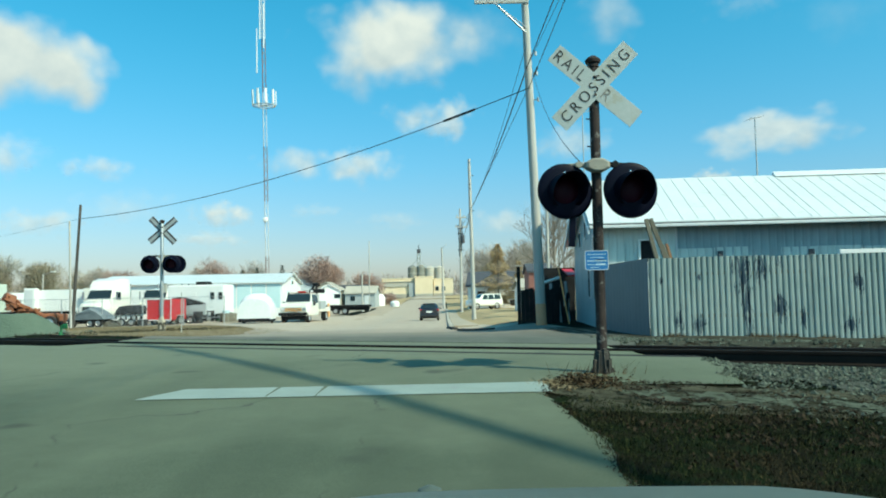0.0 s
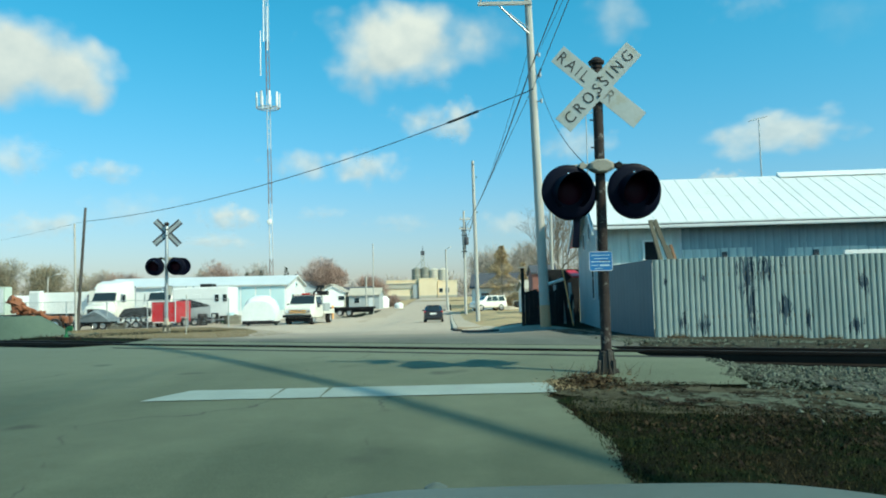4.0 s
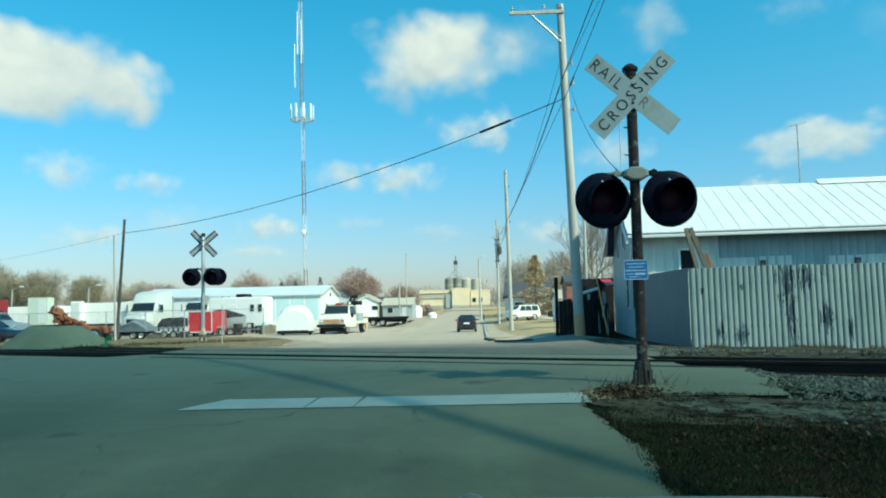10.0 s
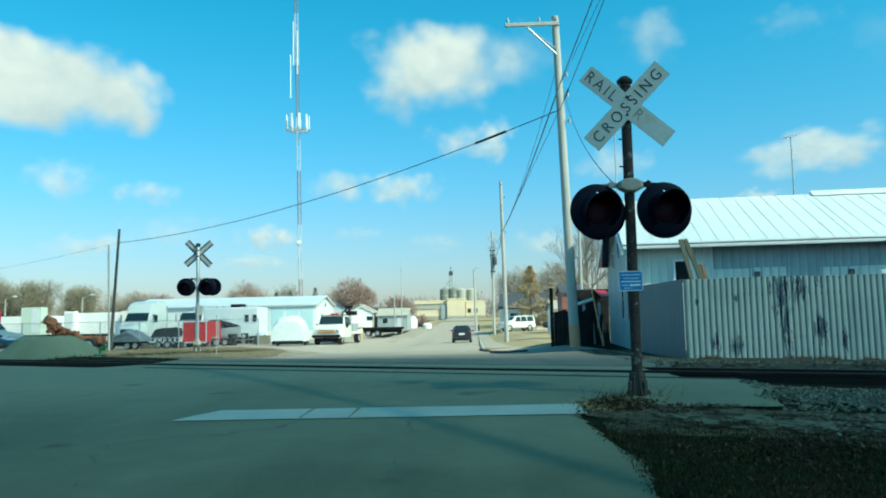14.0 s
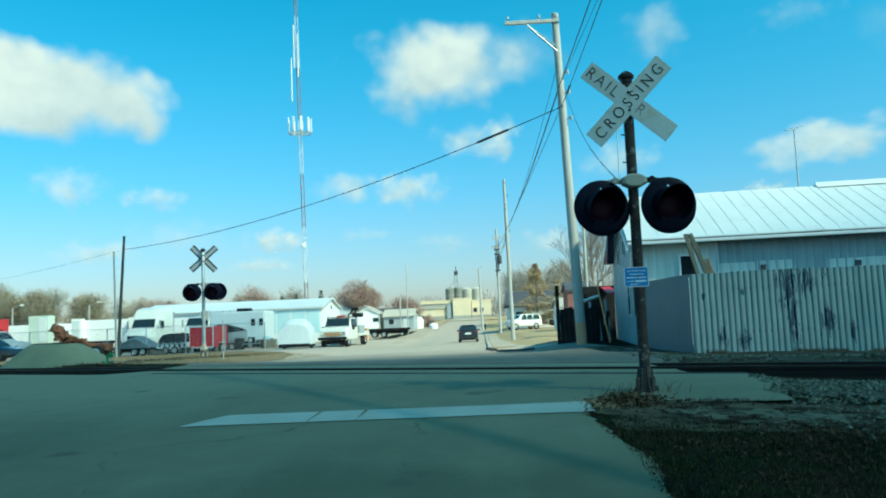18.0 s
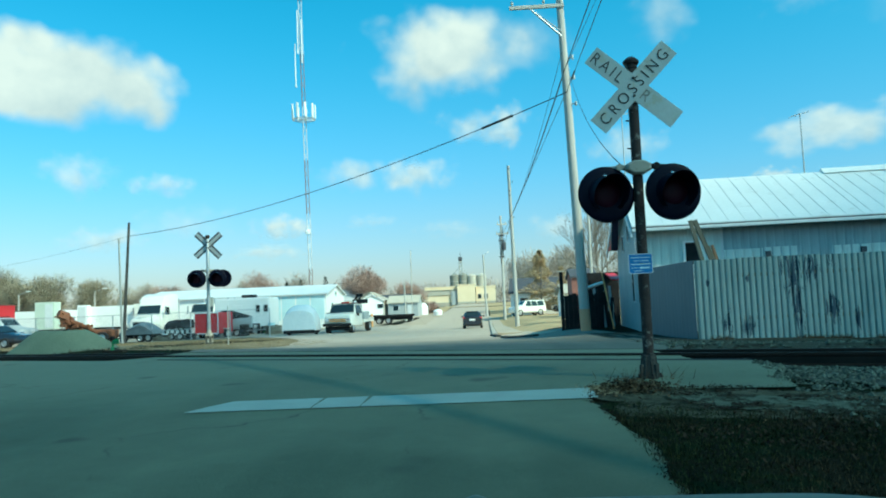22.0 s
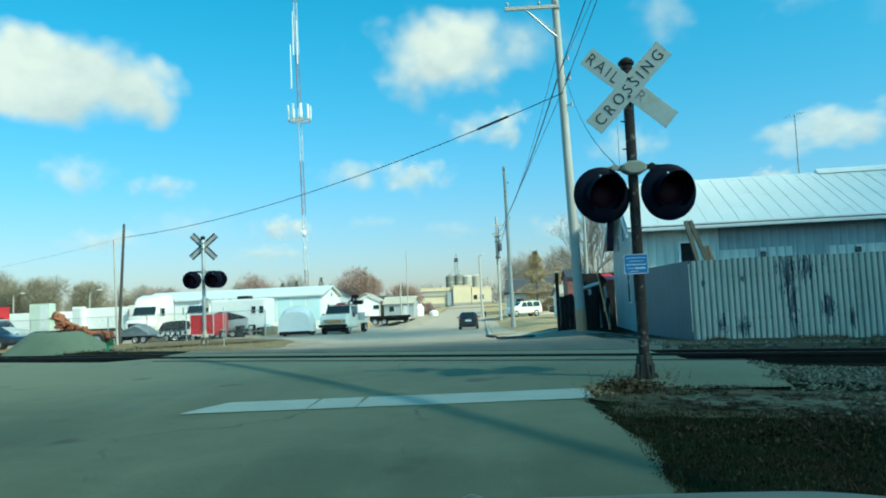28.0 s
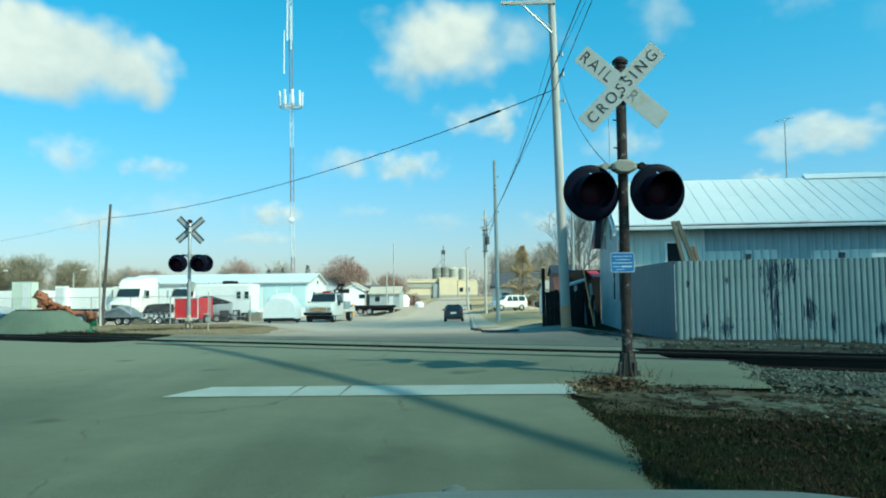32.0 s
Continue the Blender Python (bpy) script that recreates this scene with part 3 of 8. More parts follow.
def loft(bm, stations):
    """Body shells: stations of (y, z_low, z_belt, z_top, half_width, half_top)."""
    rings = []
    for y, z0, zb, zt, w, wt in stations:
        half = [(w * 0.9, z0), (w, z0 + 0.12), (w, (z0 + zb) / 2), (w * 0.985, zb), (wt, zt - 0.05), (wt * 0.88, zt)]
        ring = half + [(-x, z) for x, z in reversed(half)]
        rings.append([bm.verts.new((x, y, z)) for x, z in ring])
    n = len(rings[0])
    for a, b in zip(rings, rings[1:]):
        for i in range(n):
            bm.faces.new((a[i], a[(i + 1) % n], b[(i + 1) % n], b[i]))
    bm.faces.new(rings[0])
    bm.faces.new(list(reversed(rings[-1])))
    bmesh.ops.recalc_face_normals(bm, faces=bm.faces)
    return bm


def sag(bm, p, q, drop, r, n=24, seg=5):
    """A hanging cable from p to q."""
    p, q = Vector(p), Vector(q)
    pts = [p.lerp(q, i / n) - Vector((0, 0, 4 * drop * (i / n) * (1 - i / n))) for i in range(n + 1)]
    rings = []
    side = (q - p).cross(Vector((0, 0, 1))).normalized()
    up = side.cross((q - p).normalized())
    for c in pts:
        rings.append([bm.verts.new(c + (side * math.cos(a) + up * math.sin(a)) * r) for a in (2 * math.pi * i / seg for i in range(seg))])
    for a, b in zip(rings, rings[1:]):
        for i in range(seg):
            bm.faces.new((a[i], a[(i + 1) % seg], b[(i + 1) % seg], b[i]))
    return bm


def raw(name, verts, faces, mat, parent=None):
    me = bpy.data.meshes.new(name)
    me.from_pydata(verts, [], faces)
    me.materials.append(mat)
    ob = new(name, me)
    if parent:
        ob.parent = parent
    return ob


def text_mesh(word, width, height, mat, parent, name="lettering", at=None, spacing=1.16):
    cu = bpy.data.curves.new(name, "FONT")
    cu.body, cu.align_x, cu.align_y, cu.extrude, cu.space_character, cu.offset = word, "CENTER", "CENTER", 0.02, spacing, -0.004
    tmp = new(name, cu)
    bpy.context.view_layer.update()
    me = bpy.data.meshes.new_from_object(tmp.evaluated_get(bpy.context.evaluated_depsgraph_get()))
    bpy.data.objects.remove(tmp)
    co = np.zeros(len(me.vertices) * 3)
    me.vertices.foreach_get("co", co)
    co = co.reshape(-1, 3)
    lo, hi = co.min(0), co.max(0)
    co = (co - (lo + hi) / 2) * (width / (hi[0] - lo[0]), height / (hi[1] - lo[1]), 0.004 / max(1e-6, hi[2] - lo[2]))
    me.vertices.foreach_set("co", co.ravel())
    me.materials.clear()
    me.materials.append(mat)
    ob = new(name, me)
    ob.parent = parent
    ob.matrix_basis = at or Matrix()
    return ob


# ---- the lie of the land ----
SKEW = 0.53                      # the railway crosses the road aslant: y + SKEW * x is constant along it
NEAR_RAIL = 12.41
GAUGE = 1.62                     # along y
KEYS_Y = np.array([-300, -30, 0, 4, 7.5, 9, 12.5, 14.5, 20, 30, 40, 54, 68, 90, 120, 160, 200, 260, 4000.0])
KEYS_ROAD = np.array([-0.3, -0.3, 0, 0.2, 0.39, 0.43, 0.49, 0.49, 0.33, 0.0, -0.2, -0.42, -0.6, -0.6, -0.1, 1.2, 2.0, 2.3, 2.0])
KEYS_RIGHT = np.array([-0.3, -0.3, 0.03, 0.2, 0.38, 0.42, 0.47, 0.42, 0.34, 0.3, 0.18, 0.02, 0.0, 0.0, 0.1, 1.2, 2.0, 2.3, 2.0])
KEYS_LEFT = np.array([-0.3, -0.3, 0, 0.2, 0.39, 0.43, 0.48, 0.5, 0.58, 0.35, 0.05, -0.22, -0.2, -0.2, 0.0, 0.5, 1.5, 2.1, 2.0])


def smooth(a, b, v):
    t = np.clip((v - a) / (b - a), 0, 1)
    return t * t * (3 - 2 * t)


def height(x, y):
    """Ground level at x, y (arrays or numbers)."""
    x, y = np.asarray(x, float), np.asarray(y, float)
    road, right, left = (np.interp(y, KEYS_Y, k) for k in (KEYS_ROAD, KEYS_RIGHT, KEYS_LEFT))
    z = road + (right - road) * smooth(0.6, 3.5, x) + (left - road) * smooth(-6, -11, x)
    s = y + SKEW * x - NEAR_RAIL
    bed = smooth(-4.5, -0.6, s) * (1 - smooth(GAUGE + 0.6, GAUGE + 4.5, s))
    z = z + (0.48 - z) * bed * (1 - 0.3 * smooth(3, 6, x))
    dip = smooth(-1.9, -0.62, s) * (1 - smooth(GAUGE + 0.5, GAUGE + 1.3, s))
    edge = 2.65 + 0.6 * (1 - smooth(-0.95, -0.7, s))
    off = smooth(edge, edge + 0.25, x)
    dip_l = smooth(-1.2, -0.4, s) * (1 - smooth(GAUGE + 0.5, GAUGE + 1.3, s))
    z = z + (0.4 - z) * dip_l * smooth(-7.2, -7.6, x)
    z = z + (0.3 - z) * dip * off
    low = smooth(GAUGE + 1.2, GAUGE + 3.5, s) * (1 - smooth(19, 21, y))   # the yard side falls away along the fence
    return z - low * (0.05 * smooth(3.8, 5, x) + 0.12 * smooth(5.5, 10, x))


def H(x, y):
    return float(height(x, y))


def seq(*runs):
    out = []
    for a, b, step in runs:
        n = max(1, round((b - a) / step))
        out += [a + (b - a) * i / n for i in range(n)]
    return out


def drape(name, rows, mat, lift, label, kind="structure", cat=""):
    """A sheet laid on the ground: rows of (x, y) points, all of one length."""
    v, f, n = [], [], len(rows[0])
    for row in rows:
        xs, ys = np.array([p[0] for p in row]), np.array([p[1] for p in row])
        v += [tuple(p) for p in np.stack([xs, ys, height(xs, ys) + lift], 1)]
    for i in range(len(rows) - 1):
        for j in range(n - 1):
            a = i * n + j
            f.append((a, a + 1, a + n + 1, a + n))
    ob = raw(name, v, f, mat)
    ob.data.shade_smooth()
    return tagged(ob, label, cat, kind=kind)


XS = [-3500, -2500, -1500, -900, -500, -300, -200, -140, -100, -75, -60] + seq((-50, -14, 3), (-14, -6, 0.4), (-6, 2, 0.5), (2, 7, 0.2), (7, 16, 0.6), (16, 40, 3)) + [40, 60, 90, 140, 220, 400, 800, 1500, 2500, 3500]
YS = [-3000, -1000, -300, -120, -60, -30, -15, -6] + seq((-3, 3, 1), (3, 30, 0.2), (30, 70, 1.5), (70, 130, 4), (130, 270, 10)) + [270, 330, 420, 600, 900, 1400, 2200, 3600]
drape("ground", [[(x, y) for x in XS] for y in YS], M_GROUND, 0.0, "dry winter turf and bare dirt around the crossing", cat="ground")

EDGE_S = np.array([-60, -10.4, -9.2, -8.0, -7.2, -6.5, -5.6, -5.0, -4.4, -4.05, -3.85, -3.65, -3.5, -3.38, -2.64, -1.44, -0.85, -0.6, -0.35, 0.0])
EDGE_X = np.array([1.6, 1.5, 1.02, 0.98, 1.05, 1.1, 1.0, 0.9, 0.96, 1.08, 1.5, 2.1, 2.55, 2.88, 3.06, 3.22, 3.25, 2.95, 2.62, 2.6])


def edge_x(s):
    return float(np.interp(s, EDGE_S, EDGE_X)) + 0.07 * noise.noise((s * 2.3, 1.7, 0)) + 0.05 * noise.noise((s * 8, 4, 0)) + 0.02 * noise.noise((s * 25, 2, 0))


def skew_rows(ss, left, right, cols, slant=lambda s: SKEW):
    rows = []
    for s in ss:
        a, b, k = left(s), right(s), slant(s)
        rows.append([(a + (b - a) * c, s + NEAR_RAIL - k * (a + (b - a) * c)) for c in cols])
    return rows


near_cols = [0, 0.2, 0.4, 0.55, 0.65, 0.72, 0.77] + [0.8 + 0.2 * i / 40 for i in range(41)]
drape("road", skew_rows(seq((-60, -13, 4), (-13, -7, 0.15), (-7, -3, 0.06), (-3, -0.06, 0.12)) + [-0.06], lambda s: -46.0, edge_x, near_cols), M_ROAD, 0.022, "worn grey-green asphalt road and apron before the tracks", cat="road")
mid_cols = [i / 40 for i in range(41)]
drape("road_crossing", skew_rows([0.1 + 0.18 * i for i in range(9)], lambda s: -7.4, lambda s: 2.8, mid_cols), M_ROAD, 0.022, "asphalt infill between the rails", cat="road")


def far_left(s):
    return float(np.interp(s, [1.7, 8, 14, 22, 30, 36, 44, 60, 70, 300], [-7.4, -7.6, -7.2, -8.5, -12, -15, -15, -13, -7.6, -7.6])) + 0.15 * noise.noise((s * 0.8, 0, 3))


def far_right(s):
    return float(np.interp(s, [1.7, 4, 8, 14, 19, 21, 23, 300], [2.8, 4.1, 4.2, 3.6, 3.0, 1.2, 0.22, 0.22]))


slant = lambda s: SKEW * max(0.0, 1 - (s - 1.7) / 16)
drape("far_road", skew_rows(seq((1.68, 24, 0.35), (24, 60, 1.0), (60, 120, 4), (120, 300, 12)), far_left, far_right, mid_cols, slant), M_FAR, 0.02, "street running on beyond the tracks, paler further on", cat="road")
drape("gravel_lot", [[(x, y) for x in seq((-60, -7, 2.2)) + [-7]] for y in seq((51, 76, 1.5), (76, 140, 8)) + [140]], M_DIRT, 0.011, "pale packed gravel of the storage yard", cat="gravel")
drape("far_field", [[(x, y) for x in [-400, -200, -100, -60, -30, -16, -11, -8, -6, -3, 0, 0.6, 1.5, 2.5, 3.5, 6, 12, 30, 60, 120, 400]] for y in seq((138, 270, 8), (270, 900, 60)) + [900]], M_STRAW, 0.009, "pale winter fields beyond the street", cat="field")
drape("verge", [[(x, y) for x in [0.43, 1.0, 1.6, 2.0, 2.3, 2.6, 3.0, 3.5, 4, 5.5, 8, 12, 18, 30, 50]] for y in seq((33, 100, 2), (100, 150, 6)) + [150]], M_STRAW, 0.012, "straw-coloured winter lawn beside the walk", cat="lawn")


def worn_patch(a, b):
    """Point of the bare strip beside the apron: a along it, b from -1 to 1 across it."""
    w = 0.34 * min(1.0, 0.35 + 4 * a) * (1 - 0.55 * a)
    k = 0.1 * noise.noise((a * 7, b * 2, 5)) + 0.05 * noise.noise((a * 31, b * 6, 1))
    return 1.62 + 2.3 * a - 0.3 * b * w + k, 7.27 - 1.12 * a - b * w + 0.6 * k


def soil(a, b):
    """Point of the trodden soil: a along the apron's edge, b outwards from it."""
    k = 0.14 * noise.noise((a * 9, b * 3, 2)) + 0.06 * noise.noise((a * 40, b * 12, 7))
    return 1.0 + 3.6 * a + 0.12 * b + k, 7.62 - 1.35 * a - (1.05 - 0.45 * a) * b + 0.8 * k


soil_b = [-0.55 + 1.55 * j / 34 for j in range(35)]
soil_sheet = drape("trodden_soil", [[soil(i / 70, b) for i in range(71)] for b in soil_b], M_SOIL, 0.017, "brown trodden soil between apron and turf", cat="soil")
bare_b = [j / 8 for j in range(-8, 9)]
bare_sheet = drape("bare_dirt", [[worn_patch(i / 40, b) for i in range(41)] for b in bare_b], M_BARE, 0.0195, "pale bare dirt worn in the verge", cat="dirt")
# both run out flush into the turf
for sheet, across, n, fall, lo, hi in ((soil_sheet, soil_b, 71, 0.015, 0.05, 0.7), (bare_sheet, bare_b, 41, 0.011, -0.4, 0.8)):
    for k, b in enumerate(across):
        for v in sheet.data.vertices[k * n:(k + 1) * n]:
            v.co.z -= fall * float(smooth(lo, hi, b))
def ballast_left(s):
    return float(np.interp(s, [-4.6, -4.0, -3.6, -3.4, -2.64, -1.44, -0.85, 0.0], [4.6, 3.6, 3.0, 2.82, 2.99, 3.14, 3.22, 3.3])) + 0.1 * noise.noise((s * 3, 0, 0))


ballast_rows = []
for i in range(43):
    s0 = -4.4 + 0.0905 * i
    row = []
    for c in [0.005 * k for k in range(80)] + [0.4, 0.5, 0.7, 1]:
        x = ballast_left(s0) + (40 - ballast_left(s0)) * c
        s1 = s0 + max(0.0, -2.4 - s0) * (0.45 + 0.5 * noise.noise((x * 1.3, s0, 6)) + 0.4 * noise.noise((x * 5.0, s0 * 3, 8)))
        row.append((x, s1 + NEAR_RAIL - SKEW * x))
    ballast_rows.append(row)
drape("ballast", ballast_rows, M_BALLAST, 0.014, "grey crushed-stone ballast shoulder", cat="ballast")
drape("trackside_bank", skew_rows([3.3 + 0.9 * i for i in range(40)], lambda s: -48.0 if s < 4 else max(-48.0, -(52 - 12.41 - s) / SKEW), lambda s: far_left(s) - 0.05, [i / 24 for i in range(25)]), M_BANK, 0.007, "tan-brown trodden bank beyond the tracks", cat="bank")
drape("trackside_dirt", skew_rows([2.15 + 0.4 * i for i in range(28)], lambda s: 3.0, lambda s: 40, [0.005 * i for i in range(80)] + [0.4, 0.5, 0.7, 1]), M_RUBBLE, 0.02, "brown rubble and dirt between the track and the fence", cat="dirt")
for side, a, b in (("far", 3.0, 45.0), ("left", -60.0, -7.45)):
    drape("track_bed", skew_rows([-0.85 + 0.25 * i for i in range(13)], lambda s: a - (0.25 if a > 0 else 0.0), lambda s: b, [i / 30 for i in range(31)]), M_OILBED, 0.014, "oil-blackened bed between the rails", cat="track bed")

# stop line, laid in three worn lengths
stop = thing("stop_line", "worn white stop line painted across the lane", "road marking")
for x0, x1 in ((-2.86, -1.708), (-1.694, -1.238), (-1.224, 1.0)):
    rows = []
    for k in range(5):
        y = 7.3 + 0.62 * k / 4
        n = 16
        tilt = 0.28 if x0 < -2.5 else 0.03
        rows.append([(x0 + (x1 - x0) * i / n + (-tilt * (1 - i / n) * (k / 4 - 0.2)) * -1 + 0.012 * noise.noise((i * 3.1, k * 5.0, x0)), y + 0.012 * (x0 + (x1 - x0) * i / n) + 0.012 * noise.noise((i * 1.3, k * 2.0, x0 + 9))) for i in range(n + 1)])
    v, f = [], []
    for row in rows:
        v += [(x, y, H(x, y) + 0.03) for x, y in row]
    for k in range(4):
        for i in range(16):
            a = k * 17 + i
            f.append((a, a + 1, a + 18, a + 17))
    raw("paint_length", v, f, M_PAINT, stop)

# ---- railway ----
TRACK_RZ = -math.degrees(math.atan(SKEW))
track = thing("railway_track", "single railway track with rusty dark rails on black ties", "railway track", pose(0, NEAR_RAIL, 0, 0, 0, TRACK_RZ))
for off in (0.0, 1.435):
    bm = B()
    prof = [(-0.075, 0.35), (0.075, 0.35), (0.075, 0.365), (0.012, 0.385), (0.012, 0.48), (0.036, 0.49), (0.036, 0.52), (0.028, 0.528), (-0.028, 0.528), (-0.036, 0.52), (-0.036, 0.49), (-0.012, 0.48), (-0.012, 0.385), (-0.075, 0.365)]
    prism(bm, [(y + off, z + (-0.04 if off else 0.008)) for y, z in prof], -70, 70)
    part("rail", bm, M_RAIL, track)
bm = B()
box(bm, -1.3, 1.3, -0.11, 0.11, 0.2, 0.352, 0.01)
tie0 = part("tie", bm, M_TIE, track)
tie0.matrix_basis = pose(3.6, 0.72, 0, 0, 0, 90)
for i in range(1, 110):
    x = 3.6 + 0.54 * i if i < 50 else -9.0 - 0.54 * (i - 50)
    ob = new("tie", tie0.data)
    ob.parent = track
    ob.matrix_basis = pose(x, 0.72 + random.uniform(-0.04, 0.04), random.uniform(-0.01, 0.0), 0, 0, 90 + random.uniform(-1, 1))
# asphalt lip along the near side of the crossing
v, f = [], []
for i in range(61):
    x = -6.5 + 10.0 * i / 60
    for ds in (0.0, 0.05):
        y = NEAR_RAIL - 1.02 + ds - SKEW * x + 0.03 * noise.noise((x * 2, 0, 7))
        v.append((x, y, H(x, y) + 0.024 + (0.014 if ds else 0)))
for i in range(60):
    f.append((2 * i, 2 * i + 2, 2 * i + 3, 2 * i + 1))
tagged(raw("pavement_seam", v, f, M_TARSHADE), "dark tarred seam in the asphalt beside the rails", "seam", kind="structure")


# ---- crossing signals ----
def crossing_signal(m, facing_us):
    sig = thing("crossing_signal", "old railroad crossing signal with crossbuck and twin unlit black lamps" if facing_us else "crossing signal seen from behind with grey crossbuck and black lamps", "crossing signal", m, "crossing signals")
    bm = B()
    lathe(bm, [(0.058, 0), (0.058, 1.0), (0.056, 2.2), (0.056, 3.48), (0.05, 3.49)], 20, closed=True)
    part("post", bm, M_POST if facing_us else M_GALV, sig, "rust-stained steel post", smooth=True)
    bm = B()
    lathe(bm, [(0.05, 3.44), (0.066, 3.45), (0.066, 3.49), (0.085, 3.5), (0.09, 3.53), (0.06, 3.56), (0.03, 3.58), (0.0, 3.585)], 16)
    part("post_cap", bm, M_POST, sig, smooth=True)
    # cast foot with split flanges and bolts
    bm = B()
    lathe(bm, [(0.12, -0.12), (0.115, 0.03), (0.095, 0.05), (0.085, 0.12), (0.078, 0.22), (0.072, 0.28), (0.06, 0.3)], 12, closed=True)
    for k in range(4):
        a = k * math.pi / 2 + 0.5
        box(bm, 0.06, 0.125, -0.014, 0.014, 0.02, 0.2, 0.005, Matrix.Rotation(a, 4, "Z"))
    part("foot", bm, M_FOOT if facing_us else M_CONC, sig, "cast iron foot, chipped and rusty")
    for k in range(4):
        a = k * math.pi / 2 + 0.1
        bm = B()
        rod(bm, (0.115 * math.cos(a), 0.115 * math.sin(a), 0.0), (0.115 * math.cos(a), 0.115 * math.sin(a), 0.1), 0.014, seg=6)
        lathe(bm, [(0.0, 0.04), (0.028, 0.04), (0.028, 0.07), (0, 0.07)], 6, Matrix.Translation((0.115 * math.cos(a), 0.115 * math.sin(a), 0)))
        part("anchor_bolt", bm, M_POST, sig)
    # crossbuck: two blades on the post's face
    words = (("CROSSING", 46.0, -0.082), ("RAIL", -41.0, -0.074))
    for word, deg, yy in words:
        bm = B()
        box(bm, -0.59, 0.59, yy - 0.003, yy + 0.003, -0.112, 0.112, 0.0025)
        at = Matrix.Translation((0, 0, 3.22)) @ Matrix.Rotation(-radians(deg), 4, "Y")
        blade = part("crossbuck_blade", bm, M_SIGN if facing_us else M_SIGNBACK, sig, "weathered white crossbuck blade with black letters" if facing_us else "bare metal back of a crossbuck blade")
        blade.matrix_basis = at
        if not facing_us:
            for z0, z1 in ((-0.108, -0.05), (0.05, 0.108)):
                part("edge_strip", box(B(), -0.58, 0.58, yy + 0.0035, yy + 0.008, z0, z1), M_DARKROOF, blade, "dark edge of the blade")
        front = pose(0, yy - 0.006, 0, 90, 0, 0)
        if word == "CROSSING":
            text_mesh(word, 1.04, 0.122, M_LETTER, blade, at=front, spacing=1.5)
        else:
            text_mesh("RAIL", 0.4, 0.128, M_LETTER, blade, at=pose(-0.355, yy - 0.006, 0, 90, 0, 0), spacing=1.35)
            text_mesh("R", 0.085, 0.125, M_FADED, blade, at=pose(0.165, yy - 0.006, 0.005, 90, 0, 0))
    for dz in (-0.1, 0.1):
        bm = B()
        lathe(bm, [(0, 0.0), (0.016, 0.0), (0.016, 0.012), (0.008, 0.018), (0, 0.018)], 8, pose(0, -0.086, 3.22 + dz, 90, 0, 0))
        part("blade_bolt", bm, M_POST, sig)
    bm = B()
    for dz in (-0.1, 0.1):
        box(bm, -0.05, 0.05, -0.072, 0.062, 3.2 + dz, 3.24 + dz, 0.004)
    part("blade_clamp", bm, M_POST, sig)
    # junction box and arms
    bm = B()
    lathe(bm, [(0, -0.075), (0.085, -0.075), (0.108, -0.06), (0.115, -0.02), (0.115, 0.02), (0.108, 0.06), (0.085, 0.075), (0, 0.075)], 8, pose(0, -0.06, 2.33, 90, 0, 0) @ Matrix.Diagonal((1.3, 0.72, 1, 1)) @ Matrix.Rotation(radians(22.5), 4, "Z"))
    part("junction_box", bm, M_JUNCTION, sig, "pale eight-sided junction box")
    for s in (-1, 1):
        bm = B()
        rod(bm, (s * 0.1, -0.02, 2.34), (s * 0.22, -0.02, 2.345), 0.03, seg=10)
        rod(bm, (s * 0.2, -0.02, 2.345), (s * 0.4, 0.03, 2.34), 0.024, seg=10)
        rod(bm, (s * 0.2, -0.06, 2.345), (s * 0.2, 0.02, 2.345), 0.04, seg=6)
        rod(bm, (s * 0.37, 0.05, 2.34), (s * 0.37, 0.05, 2.12), 0.022, seg=8)
        part("crossarm", bm, M_JUNCTION if s < 0 else M_DARK, sig)
    # front and rear lamps
    for back in (False, True):
        for s in (-1, 1):
            turn = pose(s * 0.365 + ((0.05 if facing_us else 0.0) if back else (0.0 if facing_us else (0.02 if s > 0 else -0.13))), 0.16 if back else -0.03, 2.06, 0, 0, (180 if back else 0) + (4 if s < 0 else 2))
            lamp = signal_lamp(sig, turn)
    # hanging conduit below the lamp
    if not facing_us:
        return sig
    bm = B()
    box(bm, -0.035, 0.035, -0.03, 0.03, -0.42, 0, 0.008)
    con = part("conduit_box", bm, M_BLACK, sig)
    con.matrix_basis = pose(-0.26, 0.06, 1.86, 0, 4, 0)
    return sig


LAMP = {}


